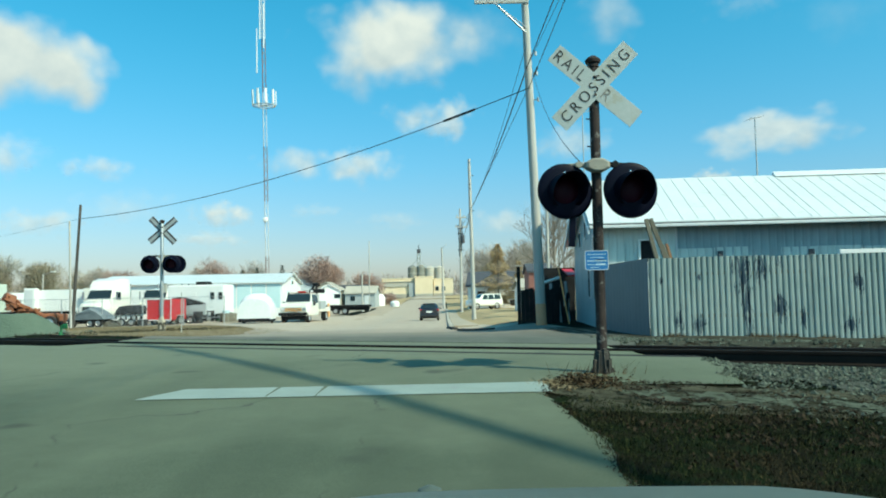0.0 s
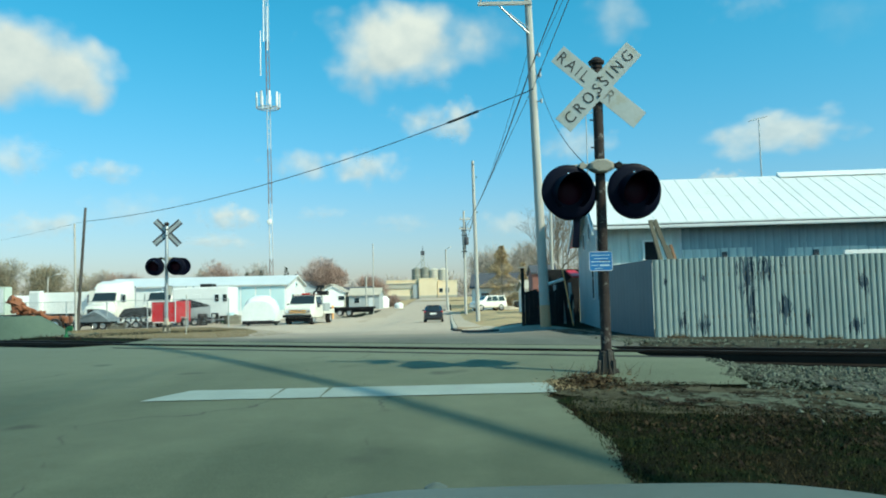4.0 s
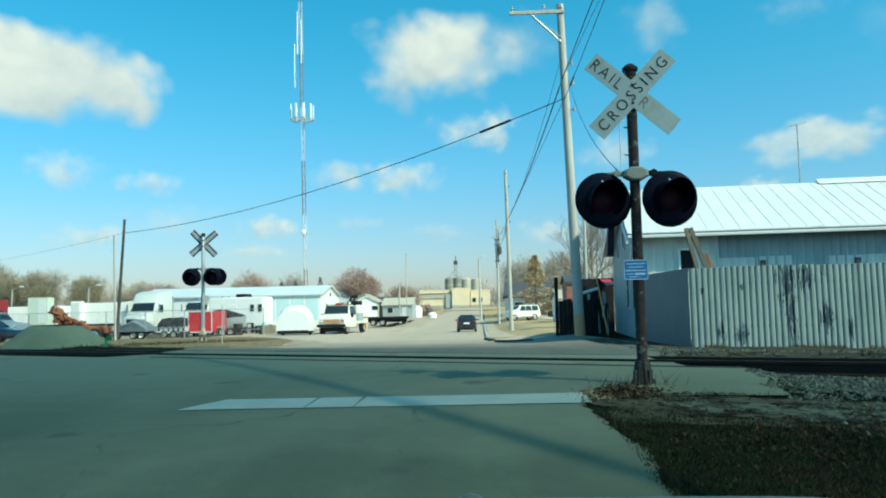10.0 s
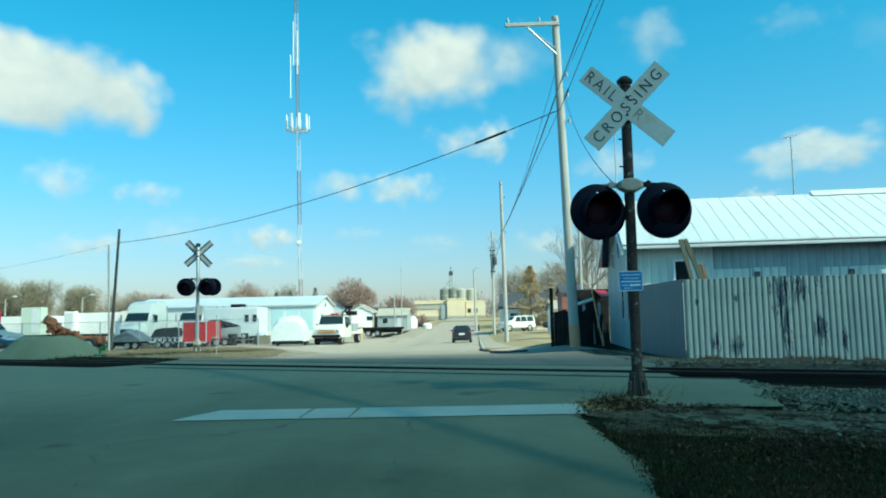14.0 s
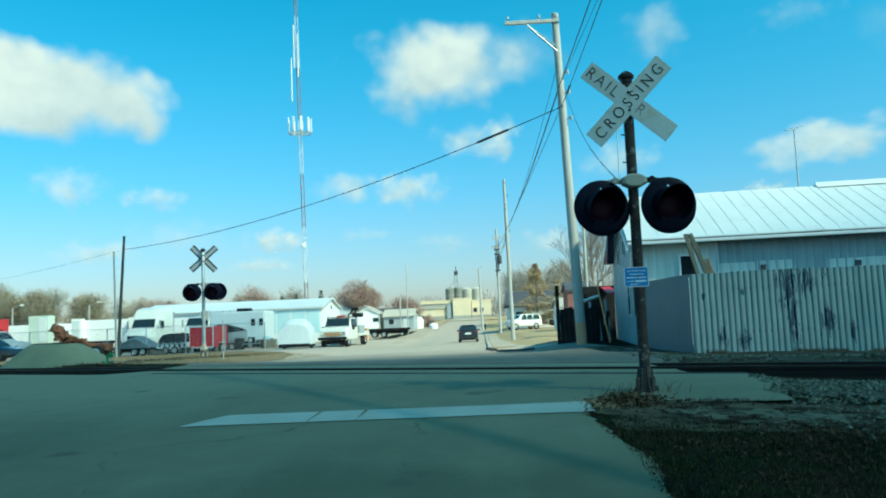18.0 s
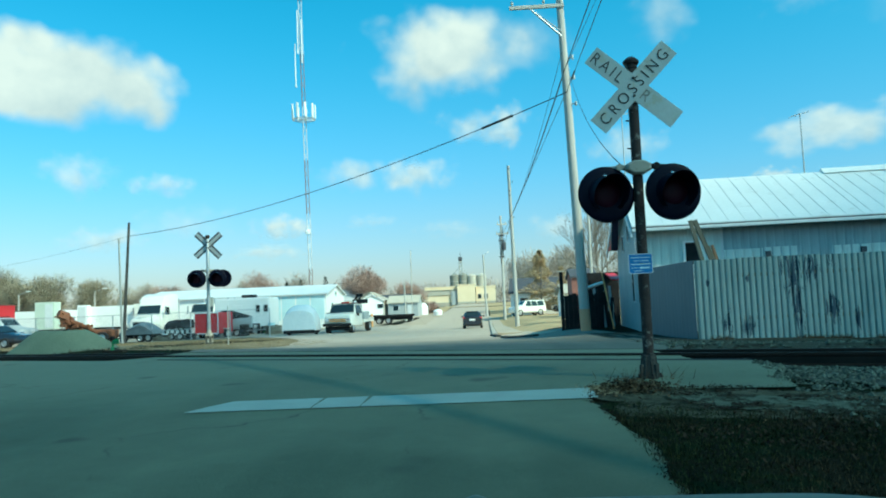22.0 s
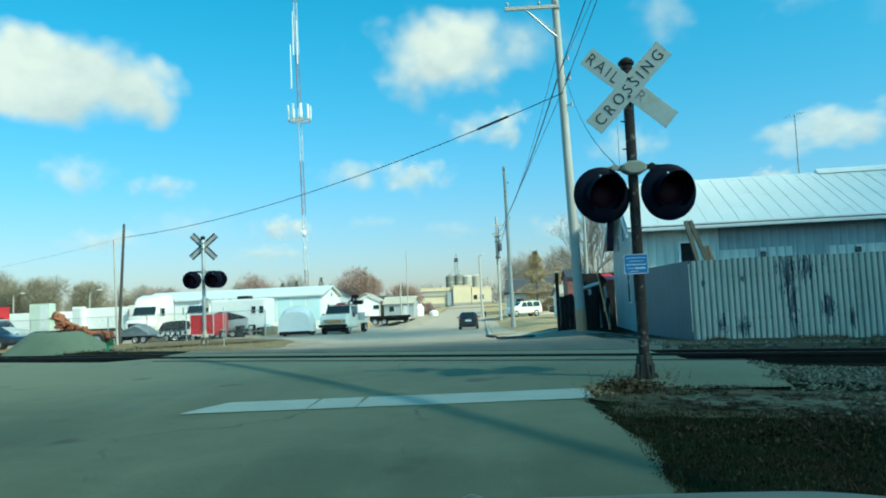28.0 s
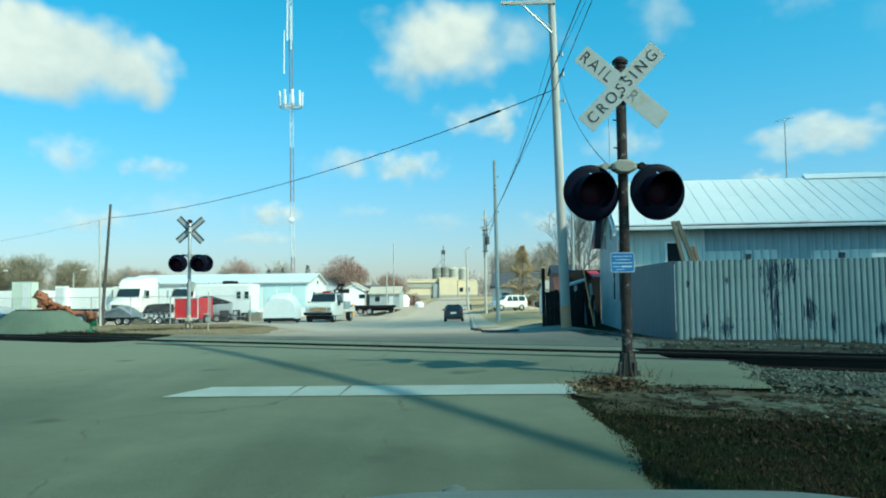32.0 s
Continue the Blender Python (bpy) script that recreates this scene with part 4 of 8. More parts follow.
def signal_lamp(parent, m):
    if not LAMP:
        bm = B()      # dished background disc with rolled rim
        lathe(bm, [(0.15, 0.0), (0.16, 0.012), (0.25, 0.004), (0.295, -0.012), (0.302, -0.004), (0.302, 0.006), (0.296, 0.012), (0.25, 0.022), (0.15, 0.03)], 40, pose(0, 0, 0, 90, 0, 0))
        LAMP["disc"] = bm, M_BLACK
        bm = B()      # lamp body behind
        lathe(bm, [(0.16, -0.03), (0.165, -0.06), (0.15, -0.13), (0.1, -0.17), (0, -0.175)], 24, pose(0, 0, 0, 90, 0, 0))
        LAMP["housing"] = bm, M_BLACK
        bm = B()      # lens
        lathe(bm, [(0.175, 0.0), (0.155, 0.022), (0.115, 0.04), (0.06, 0.05), (0, 0.053)], 28, pose(0, 0, 0, 90, 0, 0))
        LAMP["lens"] = bm, M_LENS
        bm = B()      # visor: open below, cut back towards the lower edge
        n = 36
        for layer in (0.183, 0.188):
            inner, outer = [], []
            for i in range(n + 1):
                a = radians(-55 + 290 * i / n)
                d = 0.12 + 0.26 * max(0.0, math.sin(a) * 0.62 + 0.38)
                inner.append(bm.verts.new((layer * math.cos(a), 0.0, layer * math.sin(a))))
                outer.append(bm.verts.new((layer * 1.02 * math.cos(a) + 0.02, -d, layer * 1.02 * math.sin(a) - 0.03)))
            for i in range(n):
                bm.faces.new((inner[i], inner[i + 1], outer[i + 1], outer[i]))
        LAMP["visor"] = bm, M_BLACK
        bm = B()
        lathe(bm, [(0, 0), (0.012, 0), (0.012, 0.012), (0, 0.014)], 8, pose(0.0, -0.016, 0.2, 90, 0, 0))
        LAMP["sight_hole"] = bm, M_CHROME
        for k, (bm, mat) in list(LAMP.items()):
            me = bpy.data.meshes.new(k)
            bm.normal_update()
            bm.to_mesh(me)
            bm.free()
            me.materials.append(mat)
            me.shade_smooth()
            me.set_sharp_from_angle(angle=radians(40))
            LAMP[k] = me
    lamp = new("lamp", LAMP["disc"])
    lamp.parent, lamp.matrix_basis = parent, m
    lamp["label"] = "large round black lamp backing with hooded red lens"
    for k in ("housing", "lens", "visor", "sight_hole"):
        o = new(k, LAMP[k])
        o.parent = lamp
    return lamp


near_signal = crossing_signal(pose(1.715, 8.5, H(1.72, 8.5) - 0.032, 0, 0, 0), True)
for zz in (2.55, 2.86):
    part("step_peg", rod(B(), (-0.05, -0.01, zz), (-0.095, -0.015, zz + 0.004), 0.008, seg=6), M_POST, near_signal)
for k in range(6):
    # split straps standing up round the cast foot
    a = k * math.pi / 3 + 0.25
    strap = part("foot_strap", prism(B(), [(0.062, 0.3), (0.078, 0.29), (0.1, 0.1), (0.125, 0.0), (0.1, 0.0), (0.078, 0.12)], -0.018, 0.018), M_FOOT, near_signal, "flaking cast strap of the foot")
    strap.matrix_basis = Matrix.Rotation(a, 4, "Z") @ Matrix.Translation((0, 0, 0.02 * (k % 2)))
def rounded(w, h, r, y, t, inner=0.0):
    """An upright rounded rectangle; with inner, only a rim of that width."""
    def ring(k):
        return [(sx * (w - r) + (r - k) * math.cos(a), sz * (h - r) + (r - k) * math.sin(a))
                for q, (sx, sz) in enumerate(((1, 1), (-1, 1), (-1, -1), (1, -1))) for a in (math.pi / 2 * (q + e / 4) for e in range(5))]
    bm = B()
    front = [bm.verts.new((x, y, z)) for x, z in ring(0)]
    back = [bm.verts.new((x, y + t, z)) for x, z in ring(0)]
    n = len(front)
    for e in range(n):
        bm.faces.new((front[e], front[(e + 1) % n], back[(e + 1) % n], back[e]))
    if inner:
        hole = [bm.verts.new((x, y, z)) for x, z in ring(inner)]
        for e in range(n):
            bm.faces.new((front[e], front[(e + 1) % n], hole[(e + 1) % n], hole[e]))
    else:
        bm.faces.new(front)
        bm.faces.new(back)
    bmesh.ops.recalc_face_normals(bm, faces=bm.faces)
    return bm


plate = part("notice_plate", rounded(0.13, 0.108, 0.022, -0.066, 0.004), M_BLUE, near_signal, "blue emergency notice plate with white border")
plate.matrix_basis = pose(-0.04, 0, 1.28, 0, 0, 0)
part("border", rounded(0.129, 0.107, 0.021, -0.068, 0.002, 0.006), M_TRIM, plate)
for z, x0, x1, t in ((0.066, -0.1, 0.1, 0.0035), (0.03, -0.075, 0.08, 0.0035), (-0.006, -0.105, 0.105, 0.005), (-0.045, -0.1, -0.03, 0.0035), (-0.045, -0.01, 0.1, 0.009), (-0.078, -0.07, 0.02, 0.003)):
    bm, x = B(), x0
    while x < x1 - 0.004:      # a line of unreadable words
        e = min(x1, x + 0.012 + 0.022 * random.random())
        box(bm, x, e, -0.069, -0.0665, z - t, z + t)
        x = e + 0.005
    part("writing_line", bm, M_PALEBLUE, plate)
bm = B()
box(bm, -0.02, 0.1, -0.066, 0.06, -0.012, 0.012, 0.003)
part("plate_clamp", bm, M_POST, plate)

far_signal = crossing_signal(pose(-9.55, 26.0, H(-9.55, 26.0) + 0.19, 0, 0, 183), False)
bm = B()
box(bm, -0.11, 0.11, -0.11, 0.11, -0.3, 0.1, 0.02)
part("concrete_footing", bm, M_OLDBOARD, far_signal)
bm = B()
box(bm, -0.14, 0.1, -0.16, -0.06, 1.1, 1.42, 0.015)
part("relay_box", bm, M_GREYMETAL, far_signal)
bm = B()
rod(bm, (0, 0, -0.1), (0, 0, 1.3), 0.018, seg=12)
lathe(bm, [(0.018, 1.3), (0.015, 1.34), (0, 1.345)], 12)
mk = finish("marker_post", bm, M_GREYMETAL)
mk.matrix_basis = pose(-8.85, 25.9, H(-8.85, 25.9))
tagged(mk, "slim pale marker post beside the far signal", "post")

# ---- corrugated fence round the yard corner ----
FENCE_AT = (4.66, 17.5)


def ribbed_sheet(width, z0, z1, pitch=0.128, depth=0.026, m=None):
    bm = B()
    prof, x = [], 0.0
    while x < width - 0.01:
        for dx, dy in ((0.0, 0), (0.08 * pitch, depth), (0.2 * pitch, depth), (0.3 * pitch, 0), (0.45 * pitch, -0.35 * depth), (0.75 * pitch, -0.4 * depth)):
            if x + dx <= width:
                prof.append((x + dx, dy))
        x += pitch
    prof.append((width, 0))
    for yo, flip in ((0.0, False), (0.002, True)):
        lo = [bm.verts.new((x, y + yo, z0)) for x, y in prof]
        hi = [bm.verts.new((x, y + yo, z1)) for x, y in prof]
        for i in range(len(prof) - 1):
            q = (lo[i], lo[i + 1], hi[i + 1], hi[i])
            bm.faces.new(tuple(reversed(q)) if flip else q)
    if m:
        bmesh.ops.transform(bm, matrix=m, verts=bm.verts)
    return bm


fence = thing("corrugated_fence", "tall ribbed metal fence, pale grey paint flaking to dark blue", "fence", pose(*FENCE_AT, 0, 0, 0, -5))
for i in range(12):
    x0 = i * 0.888
    wx = FENCE_AT[0] + x0
    p = part("panel", ribbed_sheet(0.9, 0.0, 1.0), M_FENCE, fence, smooth=False)
    base = H(wx, 17.3) - 0.03
    base = min(base, 0.28 - 0.014 * i)
    top = 2.12 + random.uniform(-0.012, 0.012)
    p.matrix_basis = Matrix.Translation((x0, random.uniform(-0.01, 0.006), base)) @ Matrix.Rotation(radians(random.uniform(-0.25, 0.25)), 4, "Y") @ Matrix.Diagonal((1, 1, top - base, 1))
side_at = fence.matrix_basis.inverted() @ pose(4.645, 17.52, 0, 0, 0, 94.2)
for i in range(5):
    p = part("side_panel", ribbed_sheet(0.775, 0.0, 1.0, 0.26, -0.0012), M_FENCESIDE, fence, "blue-grey sheet, its shade put into a darker colour")
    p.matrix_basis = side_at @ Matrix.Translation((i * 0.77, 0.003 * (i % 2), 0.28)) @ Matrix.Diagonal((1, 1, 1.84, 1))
bm = B()
box(bm, 0, 10.6, 0.02, 0.07, 1.7, 1.79, 0.005)
box(bm, 0, 10.6, 0.02, 0.07, 0.75, 0.84, 0.005)
part("back_rail", bm, M_WOOD, fence)
for i in range(5):
    part("fence_post", box(B(), i * 2.6 + 0.02, i * 2.6 + 0.11, 0.07, 0.16, 0.1, 2.05, 0.006), M_WOOD, fence)
bm = B()
box(bm, 4.2, 10.6, 0.0, 0.06, 2.13, 2.22, 0.008)
part("capping_board", bm, M_WHITE, fence, "white board along the fence top")

# ---- the workshop behind it ----
shop = thing("workshop", "long blue-grey metal workshop with white standing-seam roof", "building", pose(4.38, 21.5, 0.3, 0, 0, -5))
L, D_, EAVE, RIDGE, RY = 17.0, 9.4, 3.05, 4.71, 3.5   # RY: how far the ridge lies behind the front wall
bm = B()
prism(bm, [(0.28, -0.2), (0.28, EAVE), (RY, RIDGE - 0.1), (D_ - 0.1, EAVE), (D_ - 0.1, -0.2)], 0.1, L - 0.1)
part("core_wall", bm, M_WALL, shop)
k, x = 0, 0.0
while x < L - 0.2:
    w = 0.72 if k < 3 else min(0.9, L - x)
    p = part("wall_sheet", ribbed_sheet(w + 0.02, -0.15, EAVE, 0.23, 0.012), M_WALLPALE if k < 3 else M_WALL, shop)
    p.matrix_basis = pose(x, 0.26 + (0.004 if k % 2 else 0), 0)
    x += w
    k += 1
# paler sheets; their upper reach stands for the sunlit band below the eave
for x, w, z1 in ((2.2, 1.0, 2.26), (3.2, 0.9, 2.28), (5.0, 0.95, 2.24), (5.95, 1.2, 2.25), (7.15, 1.2, 2.22)):
    p = part("patch_sheet", ribbed_sheet(w, 1.0, z1, 0.23, 0.012), M_WALLPALE, shop, "paler patched sheet at the wall foot, sunlit band put in its colour")
    p.matrix_basis = pose(x, 0.25, 0)
part("cover_strip", box(B(), 2.13, 2.18, 0.215, 0.26, 0.0, EAVE - 0.2, 0.006), M_TRIM, shop, "white upright cover strip")
# gable wall sheets with sloping heads
for i in range(10):
    y0, y1 = i * 0.93 + 0.05, (i + 1) * 0.93 + 0.05
    top = lambda y: EAVE + (RIDGE - EAVE) * (y / RY if y < RY else (D_ - y) / (D_ - RY)) - 0.06
    bm = B()
    prism(bm, [(y0, -0.15), (y1 - 0.015, -0.15), (y1 - 0.015, top(y1)), (y0, top(y0))], 0.06, 0.098)
    part("gable_sheet", bm, M_GABLE, shop)
# roof: sheets with standing seams, the far half set a little higher
STEP = 5.95
for a, b, lift in ((-0.3, STEP, 0.0), (STEP, L + 0.3, 0.002)):
    x = a
    while x < b - 0.05:
        w = min(0.43, b - x)
        for front in (True, False):
            bm = B()
            y_e, y_r = (-0.18, RY) if front else (D_ + 0.35, RY)
            z_e, z_r = EAVE - 0.09 + 0.02, RIDGE + lift
            pts = [Vector((x, y_e, z_e)), Vector((x + w, y_e, z_e)), Vector((x + w, y_r, z_r)), Vector((x, y_r, z_r))]
            lo = [bm.verts.new(p) for p in pts]
            hi = [bm.verts.new(p + Vector((0, 0, 0.03))) for p in pts]
            bm.faces.new(lo)
            bm.faces.new(hi)
            for q in range(4):
                bm.faces.new((lo[q], lo[(q + 1) % 4], hi[(q + 1) % 4], hi[q]))
            s0, s1 = pts[0] + Vector((0.0, 0, 0.03)), pts[3] + Vector((0.0, 0, 0.03))
            rib = [(0, 0), (0.024, 0), (0.018, 0.013), (0.006, 0.013)]
            ra = [bm.verts.new(s0 + Vector((dx, 0, dz))) for dx, dz in rib]
            rb = [bm.verts.new(s1 + Vector((dx, 0, dz))) for dx, dz in rib]
            for q in range(4):
                bm.faces.new((ra[q], ra[(q + 1) % 4], rb[(q + 1) % 4], rb[q]))
            bmesh.ops.recalc_face_normals(bm, faces=bm.faces)
            part("roof_sheet", bm, M_ROOFMETAL, shop)
        x += 0.43
part("ridge_cap", prism(B(), [(RY - 0.26, RIDGE - 0.05), (RY, RIDGE + 0.14), (RY + 0.26, RIDGE - 0.05)], STEP, L + 0.3), M_ROOFMETAL, shop)
bm = B()
box(bm, -0.3, L + 0.3, -0.24, -0.16, EAVE - 0.2, EAVE - 0.11, 0.02)
part("gutter", bm, M_TRIM, shop, "pale metal gutter")
# dark strip painted in as the shadow line below the roof edge
part("eave_shadow_strip", box(B(), -0.3, L + 0.3, -0.215, -0.17, EAVE - 0.108, EAVE - 0.074), M_DARKROOF, shop, "dark strip put in for the shadow line under the roof edge")
bm = B()
box(bm, -0.3, L + 0.3, -0.16, 0.26, EAVE - 0.15, EAVE - 0.12, 0.004)
part("soffit", bm, M_TRIM, shop)
for sgn in (0, 1):
    bm = B()
    y_e, y_r = (-0.2, RY) if sgn == 0 else (D_ + 0.38, RY)
    prism(bm, [(y_e, EAVE - 0.34), (y_e, EAVE - 0.14), (y_r, RIDGE + 0.02), (y_r, RIDGE - 0.2)], -0.34, -0.29)
    part("verge_board", bm, M_TRIM, shop)
for x0, ww, z0, z1 in ((1.1, 0.5, 1.84, 2.56),):
    win = part("window_frame", box(box(box(box(B(), x0, x0 + 0.06, 0.2, 0.26, z0, z1), x0 + ww - 0.06, x0 + ww, 0.2, 0.26, z0, z1), x0 + 0.06, x0 + ww - 0.06, 0.2, 0.26, z1 - 0.05, z1), x0 + 0.06, x0 + ww - 0.06, 0.2, 0.26, z0, z0 + 0.07), M_WHITE, shop, "white wooden window frame")
    part("pane", box(B(), x0 + 0.06, x0 + ww - 0.06, 0.23, 0.24, z0 + 0.07, z1 - 0.05), M_DARK, win)
for x0 in (3.27, 5.72):
    part("vent", box(B(), x0, x0 + 0.14, 0.18, 0.25, 2.02, 2.17, 0.01), M_DARKROOF, shop, "small dark vent")
for y0, z0, w, h in ((1.9, 2.3, 0.3, 0.55), (6.2, 2.7, 0.5, 0.6), (3.2, 0.9, 0.45, 1.0), (4.2, 2.9, 0.4, 0.6)):
    fr = part("gable_window", box(B(), 0.02, 0.07, y0, y0 + w, z0, z0 + h, 0.01), M_TRIM, shop)
    part("pane", box(B(), 0.008, 0.018, y0 + 0.05, y0 + w - 0.05, z0 + 0.05, z0 + h - 0.05), M_GLASS, fr)
bm = B()
rod(bm, (0.0, -0.02, 0.0), (0.0, -0.02, EAVE - 0.3), 0.045, seg=8)
part("downpipe", bm, M_TRIM, shop)
bm = B()
box(bm, -0.03, 0.02, 1.3, 1.55, 0.9, 1.9, 0.01)
part("meter_box", bm, M_DARK, shop)
# boards leaning behind the fence
for i, (x0, lean, h, mt, wd) in enumerate(((5.5, 12, 2.86, M_OLDBOARD, 0.095), (5.93, 18, 2.95, M_OLDBOARD, 0.1), (6.08, 20, 2.32, M_OLDBOARD, 0.075), (6.0, 15, 2.28, M_BROWNWOOD, 0.06))):
    bd = finish("leaning_board", box(B(), -wd / 2, wd / 2, -0.025, 0.025, 0, h, 0.004), mt)
    bd.matrix_basis = pose(x0, 18.3 + 0.06 * i, 0.32, -4, -lean, 6)
    tagged(bd, "grey weathered board leaning behind the fence" if mt == M_OLDBOARD else "brown board leaning behind the fence", "board", "leaning boards")


def mast(m, h, label):
    a = thing("antenna_mast", label, "antenna", m)
    part("mast", rod(B(), (0, 0, 0), (0, 0, h), 0.03, 0.02, seg=8), M_GALV, a)
    boom = part("boom", rod(B(), (-0.28, 0, h - 0.05), (0.28, 0.1, h + 0.08), 0.012, seg=6), M_GALV, a)
    for i in range(4):
        x = -0.25 + 0.16 * i
        part("element", rod(B(), (x, -0.3 + 0.03 * i, h + 0.22 * x), (x, 0.3 - 0.03 * i, h + 0.22 * x + 0.02), 0.007, seg=5), M_GALV, boom)
    return a


mast(pose(10.75, 26.0, 5.1), 2.15, "slender roof antenna on a metal mast")
mast(pose(5.67, 30.4, 3.4), 5.22, "thin antenna mast behind the workshop")


# ---- utility poles and wires ----
def utility_pole(base, top, r0, r1, label, arms=(), foot=True, lamp=0, wood=None):
    p, q = Vector(base), Vector(top)
    u = thing("utility_pole", label, "utility pole", Matrix.Translation(p), "utility poles")
    d = q - p
    part("shaft", rod(B(), d * -0.02, d, r0, r1, seg=14), wood or M_POLE, u, smooth=True)
    if foot:
        part("foot_wrap", rod(B(), d * 0.0, d * 0.065, r0 * 1.015, r0 * 1.005, seg=14), M_POLEBASE, u, "browner butt of the pole", smooth=True)
    for frac, x0, x1, ang in arms:
        c = d * frac
        m = Matrix.Translation(c) @ Matrix.Rotation(radians(ang), 4, "Z")
        arm = part("crossarm", box(B(), x0, x1, -0.16, -0.06, -0.06, 0.06, 0.01, m), M_POLE, u)
        for x in (x0 + 0.1, (x0 + x1) / 2 + 0.25, x1 - 0.1):
            bm = B()
            lathe(bm, [(0.0, 0.06), (0.02, 0.06), (0.02, 0.12), (0.05, 0.13), (0.05, 0.17), (0.035, 0.18), (0.045, 0.2), (0.02, 0.24), (0, 0.24)], 8, m @ Matrix.Translation((x, -0.11, 0)))
            part("insulator", bm, M_GREYMETAL, arm)
        for x in (x0 * 0.62, x1 * 0.62):
            if abs(x) > 0.2:
                part("brace", rod(B(), m @ Vector((x, -0.17, -0.05)), m @ Vector((0, -0.15, -abs(x) * 0.85)), 0.022, seg=6), M_GALV, u)
    if lamp:
        bm = B()
        rod(bm, d * 0.985, d * 0.99 + Vector((lamp * 1.2, -0.3, 0.35)), 0.03, seg=6)
        part("lamp_arm", bm, M_GALV, u)
        bm = B()
        box(bm, min(lamp * 1.1, lamp * 1.6), max(lamp * 1.1, lamp * 1.6), -0.4, -0.2, d.z + 0.24, d.z + 0.36, 0.04)
        part("lamp_head", bm, M_WHITE, u)
    return u


P1B, P1T = Vector((3.26, 26.0, H(3.26, 26))), Vector((2.97, 26.0, 11.75))
pole_1 = utility_pole(P1B, P1T, 0.175, 0.12, "tall weathered wooden utility pole beside the driveway", ((0.975, -1.75, 0.12, 0),))
part("long_brace", rod(B(), Vector((-1.25, -0.16, 11.0)), Vector((-0.3, -0.16, 10.05)), 0.035, seg=8), M_GALV, pole_1)
for zz in (8.0, 8.9, 9.6):
    fr = (zz - P1B.z) / (P1T.z - P1B.z)
    c = (P1T - P1B) * fr
    bm = B()
    rod(bm, c + Vector((0.1, -0.1, 0)), c + Vector((0.26, -0.16, 0.02)), 0.02, seg=6)
    rod(bm, c + Vector((0.26, -0.16, -0.06)), c + Vector((0.26, -0.16, 0.08)), 0.04, seg=8)
    part("bracket", bm, M_GALV, pole_1)
pole_2 = utility_pole((1.98, 52, 0.0), (1.86, 52, 10.75), 0.15, 0.095, "grey utility pole on the lawn beside the walk", (), False)
for zz, side in ((10.5, -0.14), (9.6, 0.13), (9.0, -0.13), (8.7, -0.13), (7.2, 0.13)):
    part("pole_insulator", rod(B(), (side * 0.5, -0.1, zz), (side, -0.13, zz + 0.02), 0.04, seg=6), M_DARKROOF, pole_2)
pole_3 = utility_pole((1.79, 80, 0.0), (1.8, 80, 10.6), 0.15, 0.1, "utility pole with crossarm and insulators", ((0.82, -0.55, 0.75, 10), (0.915, -0.45, 0.6, 10)), False)
part("transformer", lathe(B(), [(0, 7.0), (0.2, 7.0), (0.22, 7.05), (0.22, 7.75), (0.18, 7.82), (0, 7.84)], 14, Matrix.Translation((0.24, -0.22, 0))), M_DARKROOF, pole_3, "grey-black can transformer", smooth=True)
for dx, z0, z1 in ((-0.2, 5.6, 8.9), (0.2, 6.2, 9.4), (0.27, 6.8, 8.2)):
    part("riser_cable", sag(B(), (dx, -0.16, z1), (dx * 0.6, -0.16, z0), 0.0, 0.035, 8), M_WIRE, pole_3)
for zz in (6.3, 8.0, 8.5):
    part("pole_bracket", box(B(), -0.3, 0.3, -0.22, -0.14, zz - 0.05, zz + 0.05, 0.01), M_DARKROOF, pole_3)
pole_4 = utility_pole((-0.1, 112, -0.2), (-0.25, 112, 8.7), 0.17, 0.11, "slim roadside pole with street lamp", (), False, 0.4)
pole_5 = utility_pole((-21.75, 45, 0.0), (-21.35, 45, 7.2), 0.1, 0.07, "dark leaning utility pole in the yard", (), False, 0, M_DARKPOLE)
utility_pole((-21.55, 44.4, 0.0), (-21.7, 44.4, 6.2), 0.068, 0.05, "thin pale pole beside the dark yard pole", (), False)
utility_pole((-9.75, 100, -0.6), (-9.7, 100, 8.9), 0.08, 0.06, "tall thin pale mast by the cross street", (), False)
utility_pole((-10.35, 97, -0.6), (-10.35, 97, 4.6), 0.11, 0.1, "short pole with yellow guard", (), True)
utility_pole((-10.3, 97.5, -0.6), (-10.3, 97.5, 1.0), 0.14, 0.14, "short pole stub wrapped in yellow", (), True)
utility_pole((-46.0, 88, 0.0), (-46.0, 88, 4.9), 0.09, 0.07, "thin white yard light pole", (), False, 1)
utility_pole((-56.5, 90, 0.0), (-56.5, 90, 5.0), 0.09, 0.07, "thin white yard light pole", (), False, 1)
utility_pole((5.17, 38.0, 0.1), (5.17, 38.0, 5.7), 0.075, 0.06, "slim pale pole behind the driveway", (), False)


def wire(name, label, p, q, drop, r, sleeve=None):
    w = finish(name, sag(B(), p, q, drop, r), M_WIRE)
    tagged(w, label, "wire", "overhead wires")
    if sleeve:
        P, Q = Vector(p), Vector(q)
        pts = [P.lerp(Q, t) - Vector((0, 0, 4 * drop * t * (1 - t))) for t in sleeve]
        part("splice_sleeve", rod(B(), pts[0], pts[1], r * 2.8, seg=8), M_WIRE, w, "black splice sleeve")
    return w


